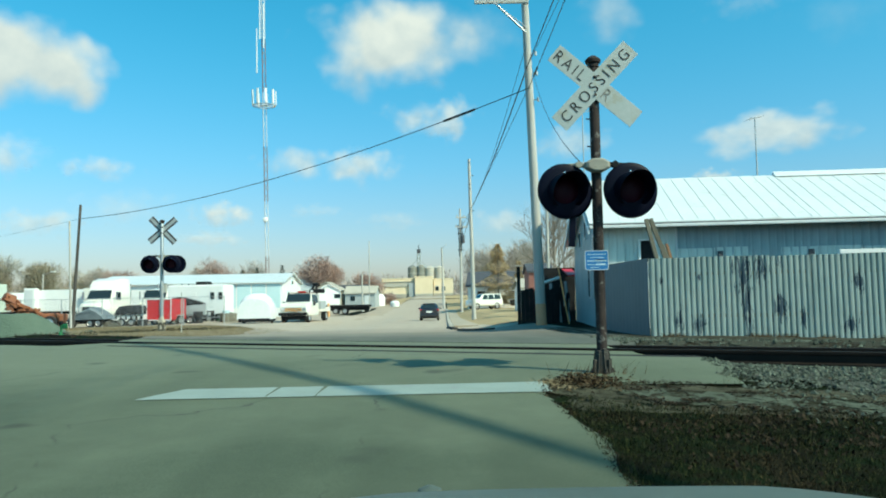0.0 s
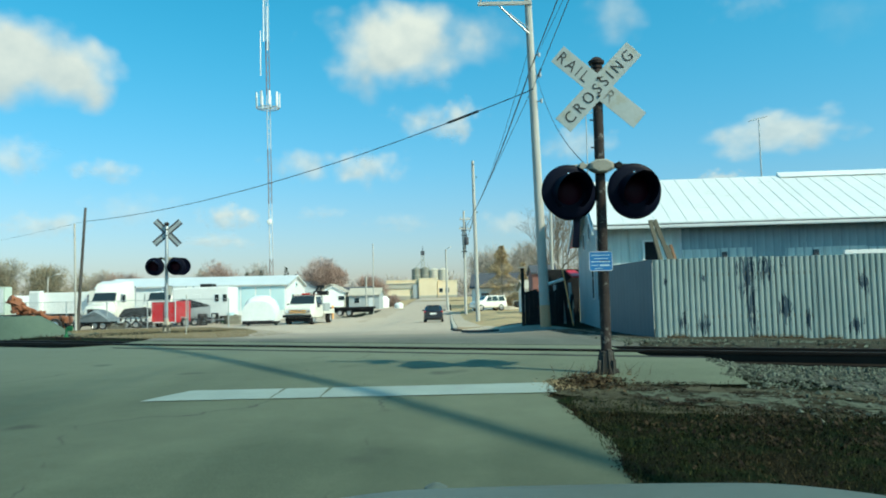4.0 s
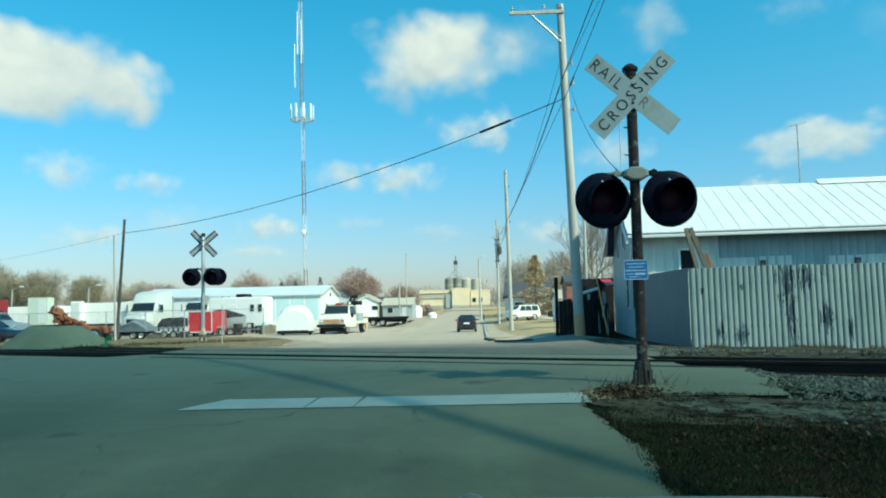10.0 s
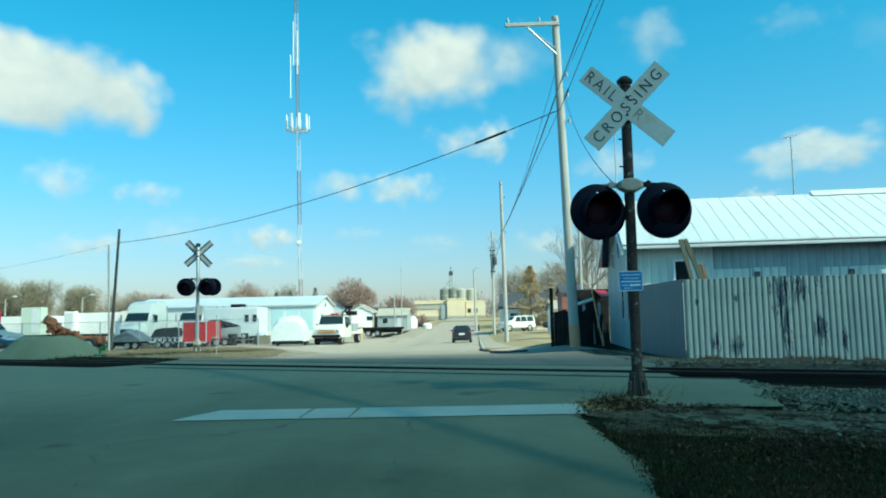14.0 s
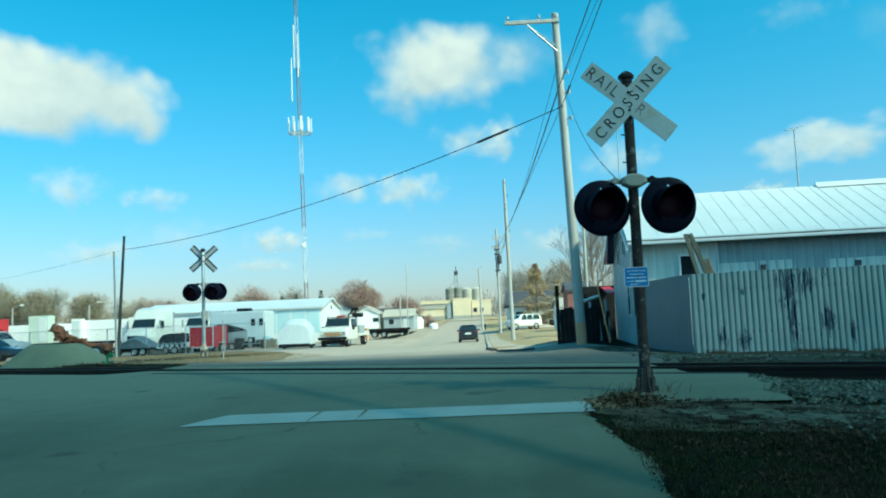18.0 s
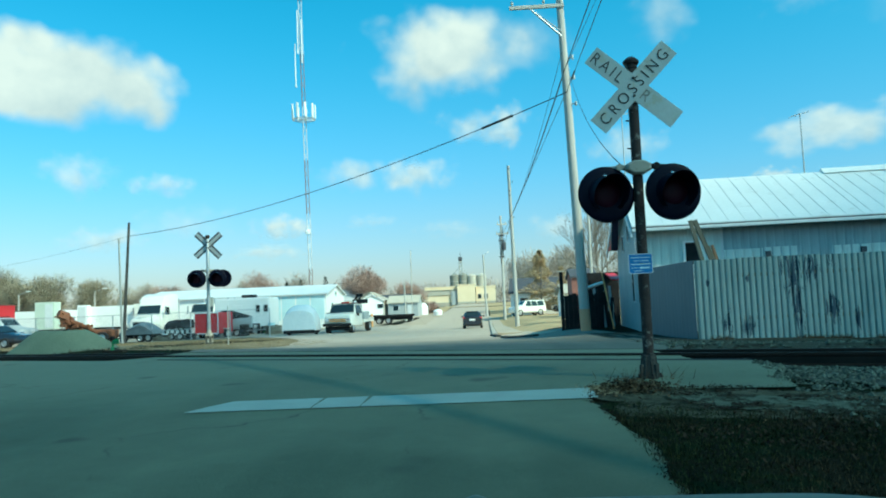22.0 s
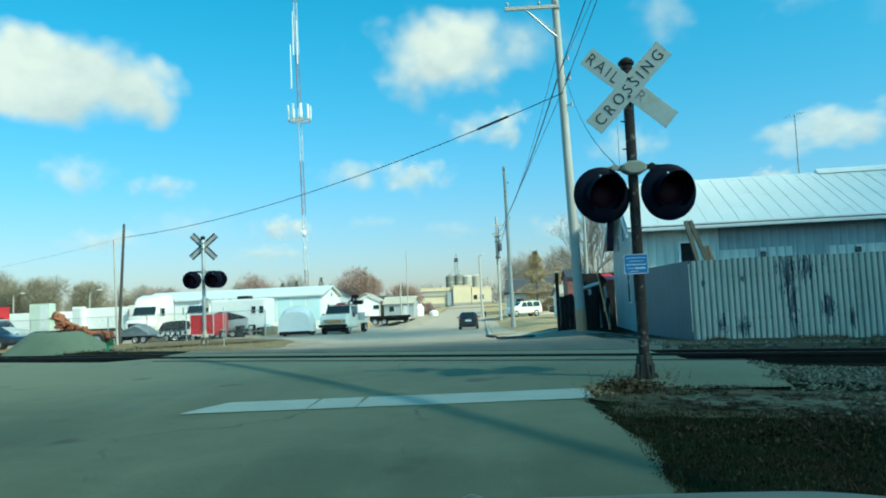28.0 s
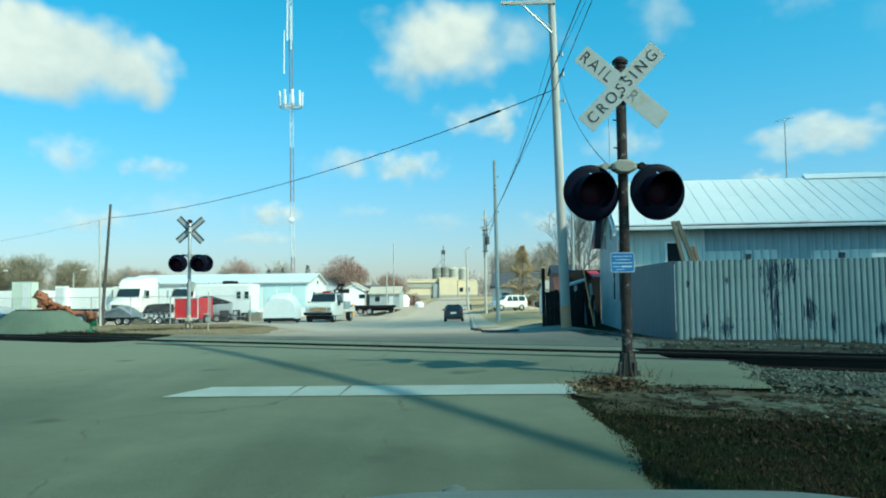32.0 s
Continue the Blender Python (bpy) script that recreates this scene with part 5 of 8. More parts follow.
LP = (-21.42, 45, 6.38)
wire("span_wire", "black cable crossing over the street", (3.05, 25.85, 8.42), LP, 0.75, 0.017, (0.075, 0.12))
wire("span_wire", "thin cable leading on from the yard pole", LP, (-52, 57, 4.6), 0.6, 0.006)
P2_AT = (1.86, 51.9, 7.23)
for at, back, drop, r in (((2.97, 25.84, 9.12), (3.25, -20, 9.62), 0.34, 0.024), ((2.92, 25.84, 9.77), None, 0.54, 0.009), ((3.02, 25.84, 8.45), None, 0.04, 0.011)):
    wire("line_wire", "black cable bundle along the street", at, P2_AT, drop, r)
    if back:
        wire("line_wire", "black cable bundle overhead", at, back, 0.3, r * 0.62)
wire("line_wire", "thin black cable overhead", (3.04, 25.84, 9.27), (4.45, -20, 9.77), 0.3, 0.007)
wire("line_wire", "black cable overhead with a splice", (3.04, 25.84, 8.45), (2.9, -20, 8.95), 0.3, 0.011, (0.03, 0.05))
for dx in (-0.45, 0.0, 0.55):
    wire("line_wire", "black cable sagging to the next pole", P2_AT, (1.9 + dx, 79.9, 8.85 if dx else 7.6), 0.45, 0.018)
# added cable out of view, placed so its shadow lies across the road
wire("shadow_cable", "added unseen cable slanting from the overhead line, casting a road shadow", (2.0, 9.9, 10.9), (9.4, -4.6, 5.2), 0.15, 0.1)
wire("service_wire", "thin service wire hanging down to the signal", (3.12, 25.8, 9.2), (1.58, 8.5, 2.74), 0.45, 0.006)
pole_0 = utility_pole((2.5, -20.2, -0.25), (2.45, -20.2, 11.6), 0.2, 0.13, "wooden utility pole behind the viewer", ((0.975, -1.4, 0.2, 0),))
# unseen pole added to carry that cable's lower end
pole_00 = utility_pole((9.4, -4.6, -0.1), (9.4, -4.6, 5.3), 0.12, 0.1, "added short pole in the verge holding the shadow cable", (), False)

# ---- lattice tower ----
tower = thing("radio_tower", "tall slim lattice tower with white antenna panels", "tower", pose(-27.6, 120, -0.4))
TH = 69.6
lean = lambda z: -0.013 * max(0.0, z - 2)
legs = [(0.33 * math.cos(a), 0.33 * math.sin(a)) for a in (0.3, 0.3 + 2.094, 0.3 + 4.189)]
SECT = 8
for q in range(SECT):
    bm = B()
    za, zb = TH * q / SECT, TH * (q + 1) / SECT
    for lx, ly in legs:
        rod(bm, (lx + lean(za), ly, za), (lx + lean(zb), ly, zb), 0.06, seg=6)
    for i in range(6):
        z0, z1 = za + (zb - za) * i / 6, za + (zb - za) * (i + 1) / 6
        for k in range(3):
            (ax, ay), (bx, by) = legs[k], legs[(k + 1) % 3]
            if i % 2:
                (ax, ay), (bx, by) = (bx, by), (ax, ay)
            rod(bm, (ax + lean(z0), ay, z0), (bx + lean(z1), by, z1), 0.024, seg=4, caps=False)
    part("mast_section", bm, M_TOWER if q % 2 else M_TOWERRED, tower, "white lattice section" if q % 2 else "faded red lattice section")
ZA = 34.0
ring = part("antenna_ring", lathe(B(), [(1.7, -0.06), (1.85, 0), (1.7, 0.06), (1.6, 0)], 18, Matrix.Translation((lean(ZA), 0, ZA - 1.3))), M_TOWER, tower)
for k in range(9):
    a = 2 * math.pi * k / 9 + 0.2
    c = Vector((lean(ZA) + 1.85 * math.cos(a), 1.85 * math.sin(a), ZA))
    pn = part("antenna_panel", box(B(), -0.17, 0.17, -0.09, 0.09, -1.1, 1.1, 0.04, Matrix.Translation(c) @ Matrix.Rotation(a + math.pi / 2, 4, "Z")), M_WHITE, tower, "white antenna panel")
    part("panel_bracket", rod(B(), (lean(ZA), 0, ZA - 1.3), (c.x, c.y, ZA - 1.2), 0.06, seg=5), M_TOWER, ring)
for zz, x0 in ((41.5, -0.9), (45.5, 0.25), (47.0, -0.35)):
    part("whip_antenna", rod(B(), (lean(zz) + x0, -0.5, zz - 3.6), (lean(zz) + x0, -0.5, zz + 3.6), 0.11, 0.08, seg=6), M_WHITE, tower)
part("dish", lathe(B(), [(0, 0.1), (0.3, 0.06), (0.42, 0.0)], 14, pose(lean(14), -0.5, 14.5, 90, 0, 0)), M_WHITE, tower)

# ---- vehicles ----
WHEEL = {}


def wheel(parent, x, y, r, w=0.22):
    key = (round(r, 2), round(w, 2))
    if key not in WHEEL:
        bm = B()
        lathe(bm, [(r * 0.62, -w / 2), (r * 0.94, -w / 2), (r, -w * 0.35), (r, w * 0.35), (r * 0.94, w / 2), (r * 0.62, w / 2)], 22, pose(0, 0, 0, 0, 90, 0))
        t = bpy.data.meshes.new("tyre")
        bm.to_mesh(t)
        bm.free()
        t.materials.append(M_TYRE)
        bm = B()
        lathe(bm, [(0, -w * 0.42), (r * 0.2, -w * 0.42), (r * 0.5, -w * 0.3), (r * 0.62, -w * 0.46), (r * 0.62, w * 0.46), (r * 0.5, w * 0.3), (r * 0.2, w * 0.42), (0, w * 0.42)], 18, pose(0, 0, 0, 0, 90, 0))
        k = bpy.data.meshes.new("rim")
        bm.to_mesh(k)
        bm.free()
        k.materials.append(M_RIM)
        WHEEL[key] = t, k
    t, k = WHEEL[key]
    o = new("wheel", t)
    o.parent, o.matrix_basis = parent, Matrix.Translation((x, y, r))
    q = new("rim", k)
    q.parent = o
    return o


def pane(parent, pts, mat=None, name="window"):
    nrm = (Vector(pts[1]) - Vector(pts[0])).cross(Vector(pts[2]) - Vector(pts[0])).normalized()
    if (nrm.x * pts[0][0] if name == "side_window" else nrm.z) < 0:
        nrm = -nrm
    bm = B()
    lo = [bm.verts.new(Vector(p) - nrm * 0.02) for p in pts]
    hi = [bm.verts.new(Vector(p) + nrm * 0.03) for p in pts]
    bm.faces.new(lo)
    bm.faces.new(hi)
    for q in range(4):
        bm.faces.new((lo[q], lo[(q + 1) % 4], hi[(q + 1) % 4], hi[q]))
    bmesh.ops.recalc_face_normals(bm, faces=bm.faces)
    return part(name, bm, mat or M_GLASS, parent)


def black_hatchback(m):
    """Front towards -y; rear is what the street shows."""
    c = thing("hatchback_car", "small dark hatchback car seen from behind on the street", "car", m)
    bm = B()
    loft(bm, [(-2.0, 0.32, 0.55, 0.66, 0.62, 0.55), (-1.9, 0.25, 0.62, 0.78, 0.8, 0.7), (-1.1, 0.22, 0.8, 0.95, 0.87, 0.76), (-0.75, 0.2, 0.9, 1.05, 0.88, 0.74), (-0.1, 0.2, 0.93, 1.47, 0.89, 0.62), (0.8, 0.2, 0.95, 1.5, 0.89, 0.62), (1.5, 0.22, 0.96, 1.45, 0.88, 0.6), (1.9, 0.28, 0.96, 1.1, 0.85, 0.68), (2.02, 0.36, 0.9, 0.98, 0.8, 0.7)])
    part("body", bm, M_CARBLACK, c, smooth=True)
    pane(c, [(-0.56, 1.9, 1.08), (0.56, 1.9, 1.08), (0.5, 1.57, 1.4), (-0.5, 1.57, 1.4)], name="rear_window")
    pane(c, [(0.6, -0.72, 1.06), (-0.6, -0.72, 1.06), (-0.52, -0.16, 1.42), (0.52, -0.16, 1.42)], name="windscreen")
    for s in (-1, 1):
        pane(c, [(s * 0.86, -0.5, 1.0), (s * 0.86, 1.4, 1.0), (s * 0.67, 1.25, 1.4), (s * 0.67, -0.05, 1.4)][::s], name="side_window")
        part("tail_lamp", box(B(), s * 0.74 - 0.1, s * 0.74 + 0.1, 1.84, 1.99, 0.82, 1.02, 0.03), M_REDLIGHT, c)
        mr = part("mirror", box(B(), s * 1.0 - 0.09, s * 1.0 + 0.09, -0.6, -0.5, 0.98, 1.1, 0.03), M_CARBLACK, c)
    part("bumper", box(B(), -0.82, 0.82, 1.93, 2.1, 0.4, 0.62, 0.05), M_CARBLACK, c)
    part("licence_plate", box(B(), -0.26, 0.26, 2.0, 2.04, 0.72, 0.86, 0.01), M_WHITE, c)
    part("spoiler", box(B(), -0.56, 0.56, 1.42, 1.62, 1.46, 1.5, 0.015), M_CARBLACK, c)
    for x in (-0.78, 0.78):
        for y in (-1.25, 1.28):
            wheel(c, x, y, 0.32, 0.2)
    return c


def tow_truck(m):
    c = thing("tow_truck", "white tow truck with red roof lights and boom", "truck", m)
    bm = B()
    loft(bm, [(-2.55, 0.55, 1.08, 1.22, 0.96, 0.92), (-2.48, 0.45, 1.2, 1.4, 1.0, 0.95), (-1.6, 0.42, 1.28, 1.46, 1.02, 0.95), (-1.45, 0.4, 1.3, 1.48, 1.02, 0.93), (-1.12, 0.4, 1.33, 2.06, 1.02, 0.86), (0.3, 0.4, 1.33, 2.1, 1.02, 0.87), (0.45, 0.4, 1.33, 2.05, 1.0, 0.86)])
    part("cab", bm, M_TRUCKWHITE, c, smooth=True)
    pane(c, [(0.9, -1.46, 1.47), (-0.9, -1.46, 1.47), (-0.83, -1.145, 2.03), (0.83, -1.145, 2.03)], name="windscreen")
    for s in (-1, 1):
        pane(c, [(s * 1.005, -1.15, 1.38), (s * 1.005, 0.22, 1.38), (s * 0.89, 0.18, 1.98), (s * 0.89, -0.95, 1.98)][::s], name="side_window")
        part("headlamp", box(B(), s * 0.76 - 0.14, s * 0.76 + 0.14, -2.6, -2.5, 0.86, 1.06, 0.03), M_CHROME, c)
        part("mirror", box(B(), s * 1.14 - 0.08, s * 1.14 + 0.08, -1.25, -1.15, 1.2, 1.5, 0.02), M_DARK, c)
    part("grille", box(B(), -0.58, 0.58, -2.6, -2.52, 0.84, 1.08, 0.015), M_GREYTARP, c)
    for zz in (0.88, 0.96, 1.04):
        part("grille_bar", box(B(), -0.56, 0.56, -2.62, -2.6, zz - 0.012, zz + 0.012), M_DARK, c)
    part("amber_strip", box(B(), -0.62, 0.62, -2.66, -2.62, 0.95, 1.01, 0.01), M_AMBER, c, "orange marker strip")
    part("lower_strip", box(B(), -0.62, 0.62, -2.66, -2.62, 0.83, 0.88, 0.01), M_AMBER, c, "orange marker strip")
    part("roof_panel", box(B(), -0.8, 0.8, -1.05, 0.3, 2.1, 2.14, 0.015), M_BRICKRED, c, "dull dark red roof panel")
    part("bumper", box(B(), -1.04, 1.04, -2.78, -2.6, 0.52, 0.72, 0.04), M_DARK, c)
    part("valance", box(B(), -0.9, 0.9, -2.55, -2.4, 0.22, 0.5, 0.02), M_DARK, c)
    part("light_bar", box(B(), -0.3, 0.3, -0.6, -0.4, 2.14, 2.25, 0.03), M_REDLIGHT, c, "red roof light bar")
    part("bed", box(B(), -1.08, 1.08, 0.6, 3.6, 0.7, 0.92, 0.03), M_TRUCKWHITE, c)
    for s in (-1, 1):
        part("tool_locker", box(B(), s * 0.92 - 0.17, s * 0.92 + 0.17, 0.75, 2.2, 0.92, 1.5, 0.03), M_GREYTARP, c)
        part("fender", box(B(), s * 0.92 - 0.18, s * 0.92 + 0.18, 2.05, 3.55, 0.92, 1.05, 0.03), M_TRUCKWHITE, c)
        part("boom", rod(B(), (s * 0.35, 0.9, 1.1), (s * 0.12, 3.3, 2.75), 0.09, seg=8), M_DARK, c)
        part("work_lamp", lathe(B(), [(0, 0.06), (0.1, 0.05), (0.11, 0), (0.05, -0.08), (0, -0.08)], 12, pose(s * 0.4, 0.75, 2.22, 90, 0, 0)), M_WHITE, c)
    part("headboard", box(B(), -0.95, 0.95, 0.62, 0.7, 0.92, 2.0, 0.02), M_GREYTARP, c)
    part("winch", box(B(), 0.1, 1.15, 1.0, 1.7, 2.1, 2.42, 0.08), M_DARK, c, "dark winch gear above the bed")
    part("winch_post", rod(B(), (0.6, 1.3, 0.9), (0.6, 1.3, 2.1), 0.1, seg=8), M_DARK, c)
    part("boom_head", box(B(), -0.2, 0.3, 3.1, 3.5, 2.65, 2.9, 0.05), M_DARK, c)
    for x in (-0.86, 0.86):
        wheel(c, x, -1.9, 0.42, 0.26)
        wheel(c, x, 2.6, 0.4, 0.34)
    return c


def white_suv(m, label, mat):
    c = thing("suv", label, "car", m)
    bm = B()
    loft(bm, [(-2.4, 0.45, 0.75, 0.9, 0.8, 0.74), (-2.3, 0.38, 0.9, 1.05, 0.92, 0.84), (-1.15, 0.36, 1.05, 1.18, 0.95, 0.84), (-0.55, 0.36, 1.08, 1.74, 0.95, 0.74), (1.0, 0.36, 1.08, 1.78, 0.95, 0.74), (2.1, 0.38, 1.06, 1.74, 0.94, 0.72), (2.3, 0.42, 1.0, 1.1, 0.9, 0.82)])
    part("body", bm, mat, c, smooth=True)
    for s in (-1, 1):
        for y0, y1 in ((-0.72, 0.12), (0.2, 0.98), (1.08, 2.0)):
            pane(c, [(s * 0.945, y0, 1.14), (s * 0.945, y1, 1.14), (s * 0.79, y1 - 0.05, 1.66), (s * 0.79, y0 + (0.35 if y0 < -0.5 else 0.03), 1.66)][::s], name="side_window")
        part("headlamp", box(B(), s * 0.7 - 0.14, s * 0.7 + 0.14, -2.42, -2.34, 0.74, 0.9, 0.02), M_CHROME, c)
        part("tail_lamp", box(B(), s * 0.82 - 0.08, s * 0.82 + 0.08, 2.26, 2.33, 0.8, 1.05, 0.02), M_REDLIGHT, c)
    pane(c, [(0.72, -1.1, 1.18), (-0.72, -1.1, 1.18), (-0.62, -0.62, 1.66), (0.62, -0.62, 1.66)], name="windscreen")
    part("roof_rack", box(box(B(), -0.62, -0.58, -0.3, 1.8, 1.78, 1.83), 0.58, 0.62, -0.3, 1.8, 1.78, 1.83), M_DARK, c)
    for x in (-0.84, 0.84):
        for y in (-1.45, 1.45):
            wheel(c, x, y, 0.38, 0.24)
    return c


def semi_tractor(m, label, sleeper=True):
    c = thing("semi_tractor", label, "truck", m, "semi tractors")
    bm = B()
    loft(bm, [(-3.6, 0.6, 1.1, 1.42, 0.75, 0.62), (-3.45, 0.5, 1.3, 1.62, 0.92, 0.74), (-2.2, 0.5, 1.45, 1.85, 1.0, 0.84), (-1.9, 0.5, 1.5, 1.9, 1.05, 0.86)])
    part("bonnet", bm, M_TRUCKWHITE, c, smooth=True)
    bm = B()
    zt = 3.75 if sleeper else 2.85
    loft(bm, [(-1.95, 0.6, 1.75, 1.95, 1.15, 1.02), (-1.45, 0.6, 1.8, 2.75, 1.2, 1.0), (-1.1, 0.6, 2.7, zt - 0.25, 1.22, 1.0), (0.0, 0.6, 2.75, zt, 1.22, 1.08), (1.3, 0.6, 2.75, zt, 1.22, 1.1), (1.4, 0.6, 2.7, zt - 0.1, 1.2, 1.08)])
    part("cab", bm, M_TRUCKWHITE, c, smooth=True)
    pane(c, [(1.0, -1.93, 1.98), (-1.0, -1.93, 1.98), (-0.92, -1.5, 2.7), (0.92, -1.5, 2.7)], name="windscreen")
    for s in (-1, 1):
        pane(c, [(s * 1.2, -1.3, 1.9), (s * 1.2, -0.5, 1.9), (s * 1.19, -0.5, 2.55), (s * 1.19, -1.2, 2.55)][::s], name="side_window")
        part("headlamp", box(B(), s * 0.7 - 0.16, s * 0.7 + 0.16, -3.56, -3.4, 0.9, 1.12, 0.03), M_CHROME, c)
        part("mirror", box(B(), s * 1.42 - 0.06, s * 1.42 + 0.06, -1.75, -1.65, 1.9, 2.6, 0.02), M_CHROME, c)
        part("fuel_tank", rod(B(), (s * 1.0, -0.9, 0.75), (s * 1.0, 0.9, 0.75), 0.32, seg=16), M_CHROME, c)
        part("fender", box(B(), s * 0.95 - 0.22, s * 0.95 + 0.22, -3.4, -2.1, 0.85, 1.25, 0.12), M_TRUCKWHITE, c)
        part("exhaust_stack", rod(B(), (s * 1.12, 1.55, 0.9), (s * 1.12, 1.55, 3.3), 0.07, seg=8), M_CHROME, c)
    part("grille", box(B(), -0.5, 0.5, -3.66, -3.55, 0.75, 1.36, 0.02), M_DARK, c)
    part("bumper", box(B(), -1.1, 1.1, -3.8, -3.6, 0.35, 0.7, 0.04), M_GREYMETAL, c)
    part("chassis", box(B(), -0.45, 0.45, -1.9, 4.3, 0.6, 0.85, 0.02), M_DARK, c)
    for x in (-0.98, 0.98):
        wheel(c, x, -2.75, 0.5, 0.3)
        wheel(c, x, 2.4, 0.5, 0.5)
        wheel(c, x, 3.7, 0.5, 0.5)
    return c


black_hatchback(pose(-1.28, 70.0, H(-1.28, 68) + 0.02, 0, 0, 180) @ pose(0, 4.0, 0) @ Matrix.Diagonal((0.93, 1, 0.98, 1)))
tow_truck(pose(-10.4, 56.9, H(-10.2, 56), 0, 0, -6))
white_suv(pose(4.4, 85.0, H(4.5, 85), 0, 0, -72) @ Matrix.Diagonal((1, 0.8, 0.96, 1)), "white sport utility vehicle parked beyond the lawn", M_TRUCKWHITE)
white_suv(pose(-33.0, 50.4, H(-33, 50.4), 0, 0, 82) @ Matrix.Diagonal((1, 1, 1.14, 1)), "silver-green utility vehicle parked behind the chain fence", M_GREYTARP)
semi_tractor(pose(-28.75, 66.0, H(-28, 66), 0, 0, -2), "white long-nosed semi tractor with tall sleeper cab parked in the yard")
semi_tractor(pose(-25.6, 70.0, H(-27, 76), 0, 0, -2), "white day-cab semi tractor parked behind", False)
semi_tractor(pose(-22.9, 70.5, H(-24, 77), 0, 0, -2), "white day-cab semi tractor parked behind", False)


def sedan(m, label, mat):
    c = thing("parked_car", label, "car", m, "parked cars")
    bm = B()
    loft(bm, [(-2.2, 0.32, 0.55, 0.66, 0.66, 0.6), (-2.1, 0.25, 0.62, 0.76, 0.82, 0.74), (-1.0, 0.22, 0.82, 0.95, 0.89, 0.78), (-0.35, 0.2, 0.9, 1.38, 0.9, 0.62), (0.8, 0.2, 0.92, 1.4, 0.9, 0.62), (1.5, 0.24, 0.92, 1.05, 0.88, 0.74), (2.2, 0.3, 0.85, 0.95, 0.82, 0.74), (2.3, 0.36, 0.8, 0.88, 0.78, 0.7)])
    part("body", bm, mat, c, smooth=True)
    for s in (-1, 1):
        pane(c, [(s * 0.885, -0.6, 0.96), (s * 0.885, 1.2, 0.96), (s * 0.68, 0.85, 1.32), (s * 0.68, -0.25, 1.32)][::s], name="side_window")
    pane(c, [(0.68, -0.95, 0.98), (-0.68, -0.95, 0.98), (-0.58, -0.42, 1.33), (0.58, -0.42, 1.33)], name="windscreen")
    for x in (-0.8, 0.8):
        for y in (-1.4, 1.4):
            wheel(c, x, y, 0.32, 0.2)
    return c


sedan(pose(-30.5, 46.2, H(-30.5, 46.2), 0, 0, 82), "dark blue car parked in the yard", M_CARBLACK)
sedan(pose(10.0, 90.3, H(10.0, 90.3), 0, 0, 84), "dark car parked beside the pine", M_CARBLACK)
crate = thing("red_container", "bright red box body on a dark base behind the cars", "container", pose(-40.3, 60, H(-40, 60), 0, 0, 3))
part("box_body", box(B(), -1.6, 1.6, -1.2, 1.2, 1.5, 3.1, 0.05), M_RED, crate)
part("roof_edge", box(B(), -1.63, 1.63, -1.23, 1.23, 3.08, 3.15, 0.02), M_RED, crate)
part("skid", box(B(), -1.5, 1.5, -1.0, 1.0, -0.1, 1.5, 0.02), M_DARK, crate)

# ---- yard: trailers, boats and machinery ----
red = thing("cargo_trailer", "red enclosed cargo trailer with pale edge trim", "trailer", pose(-20.05, 55.6, H(-20, 55), 0, 0, 0))
part("box_body", box(B(), -0.85, 0.85, -1.6, 1.6, 0.35, 1.85, 0.04), M_RED, red)
for s in (-1, 1):
    bm = B()
    box(bm, s * 0.85 - 0.03, s * 0.85 + 0.03, -1.64, -1.58, 0.33, 1.87, 0.01)
    part("corner_trim", bm, M_TRIM, red)
part("sill_trim", box(B(), -0.85, 0.85, -1.64, -1.6, 0.33, 0.41, 0.01), M_TRIM, red)
part("head_trim", box(B(), -0.85, 0.85, -1.64, -1.6, 1.79, 1.87, 0.01), M_TRIM, red)
part("door_seam", box(B(), -0.012, 0.012, -1.612, -1.602, 0.42, 1.78), M_DARK, red)
part("door_bar", rod(B(), (0.1, -1.66, 0.5), (0.1, -1.66, 1.7), 0.02, seg=6), M_GALV, red)
for x in (-0.9, 0.9):
    part("mudguard", box(B(), x - 0.14, x + 0.14, -0.55, 0.75, 0.62, 0.7, 0.03), M_GREYMETAL, red)
    wheel(red, x, -0.2, 0.3, 0.2)
    wheel(red, x, 0.45, 0.3, 0.2)


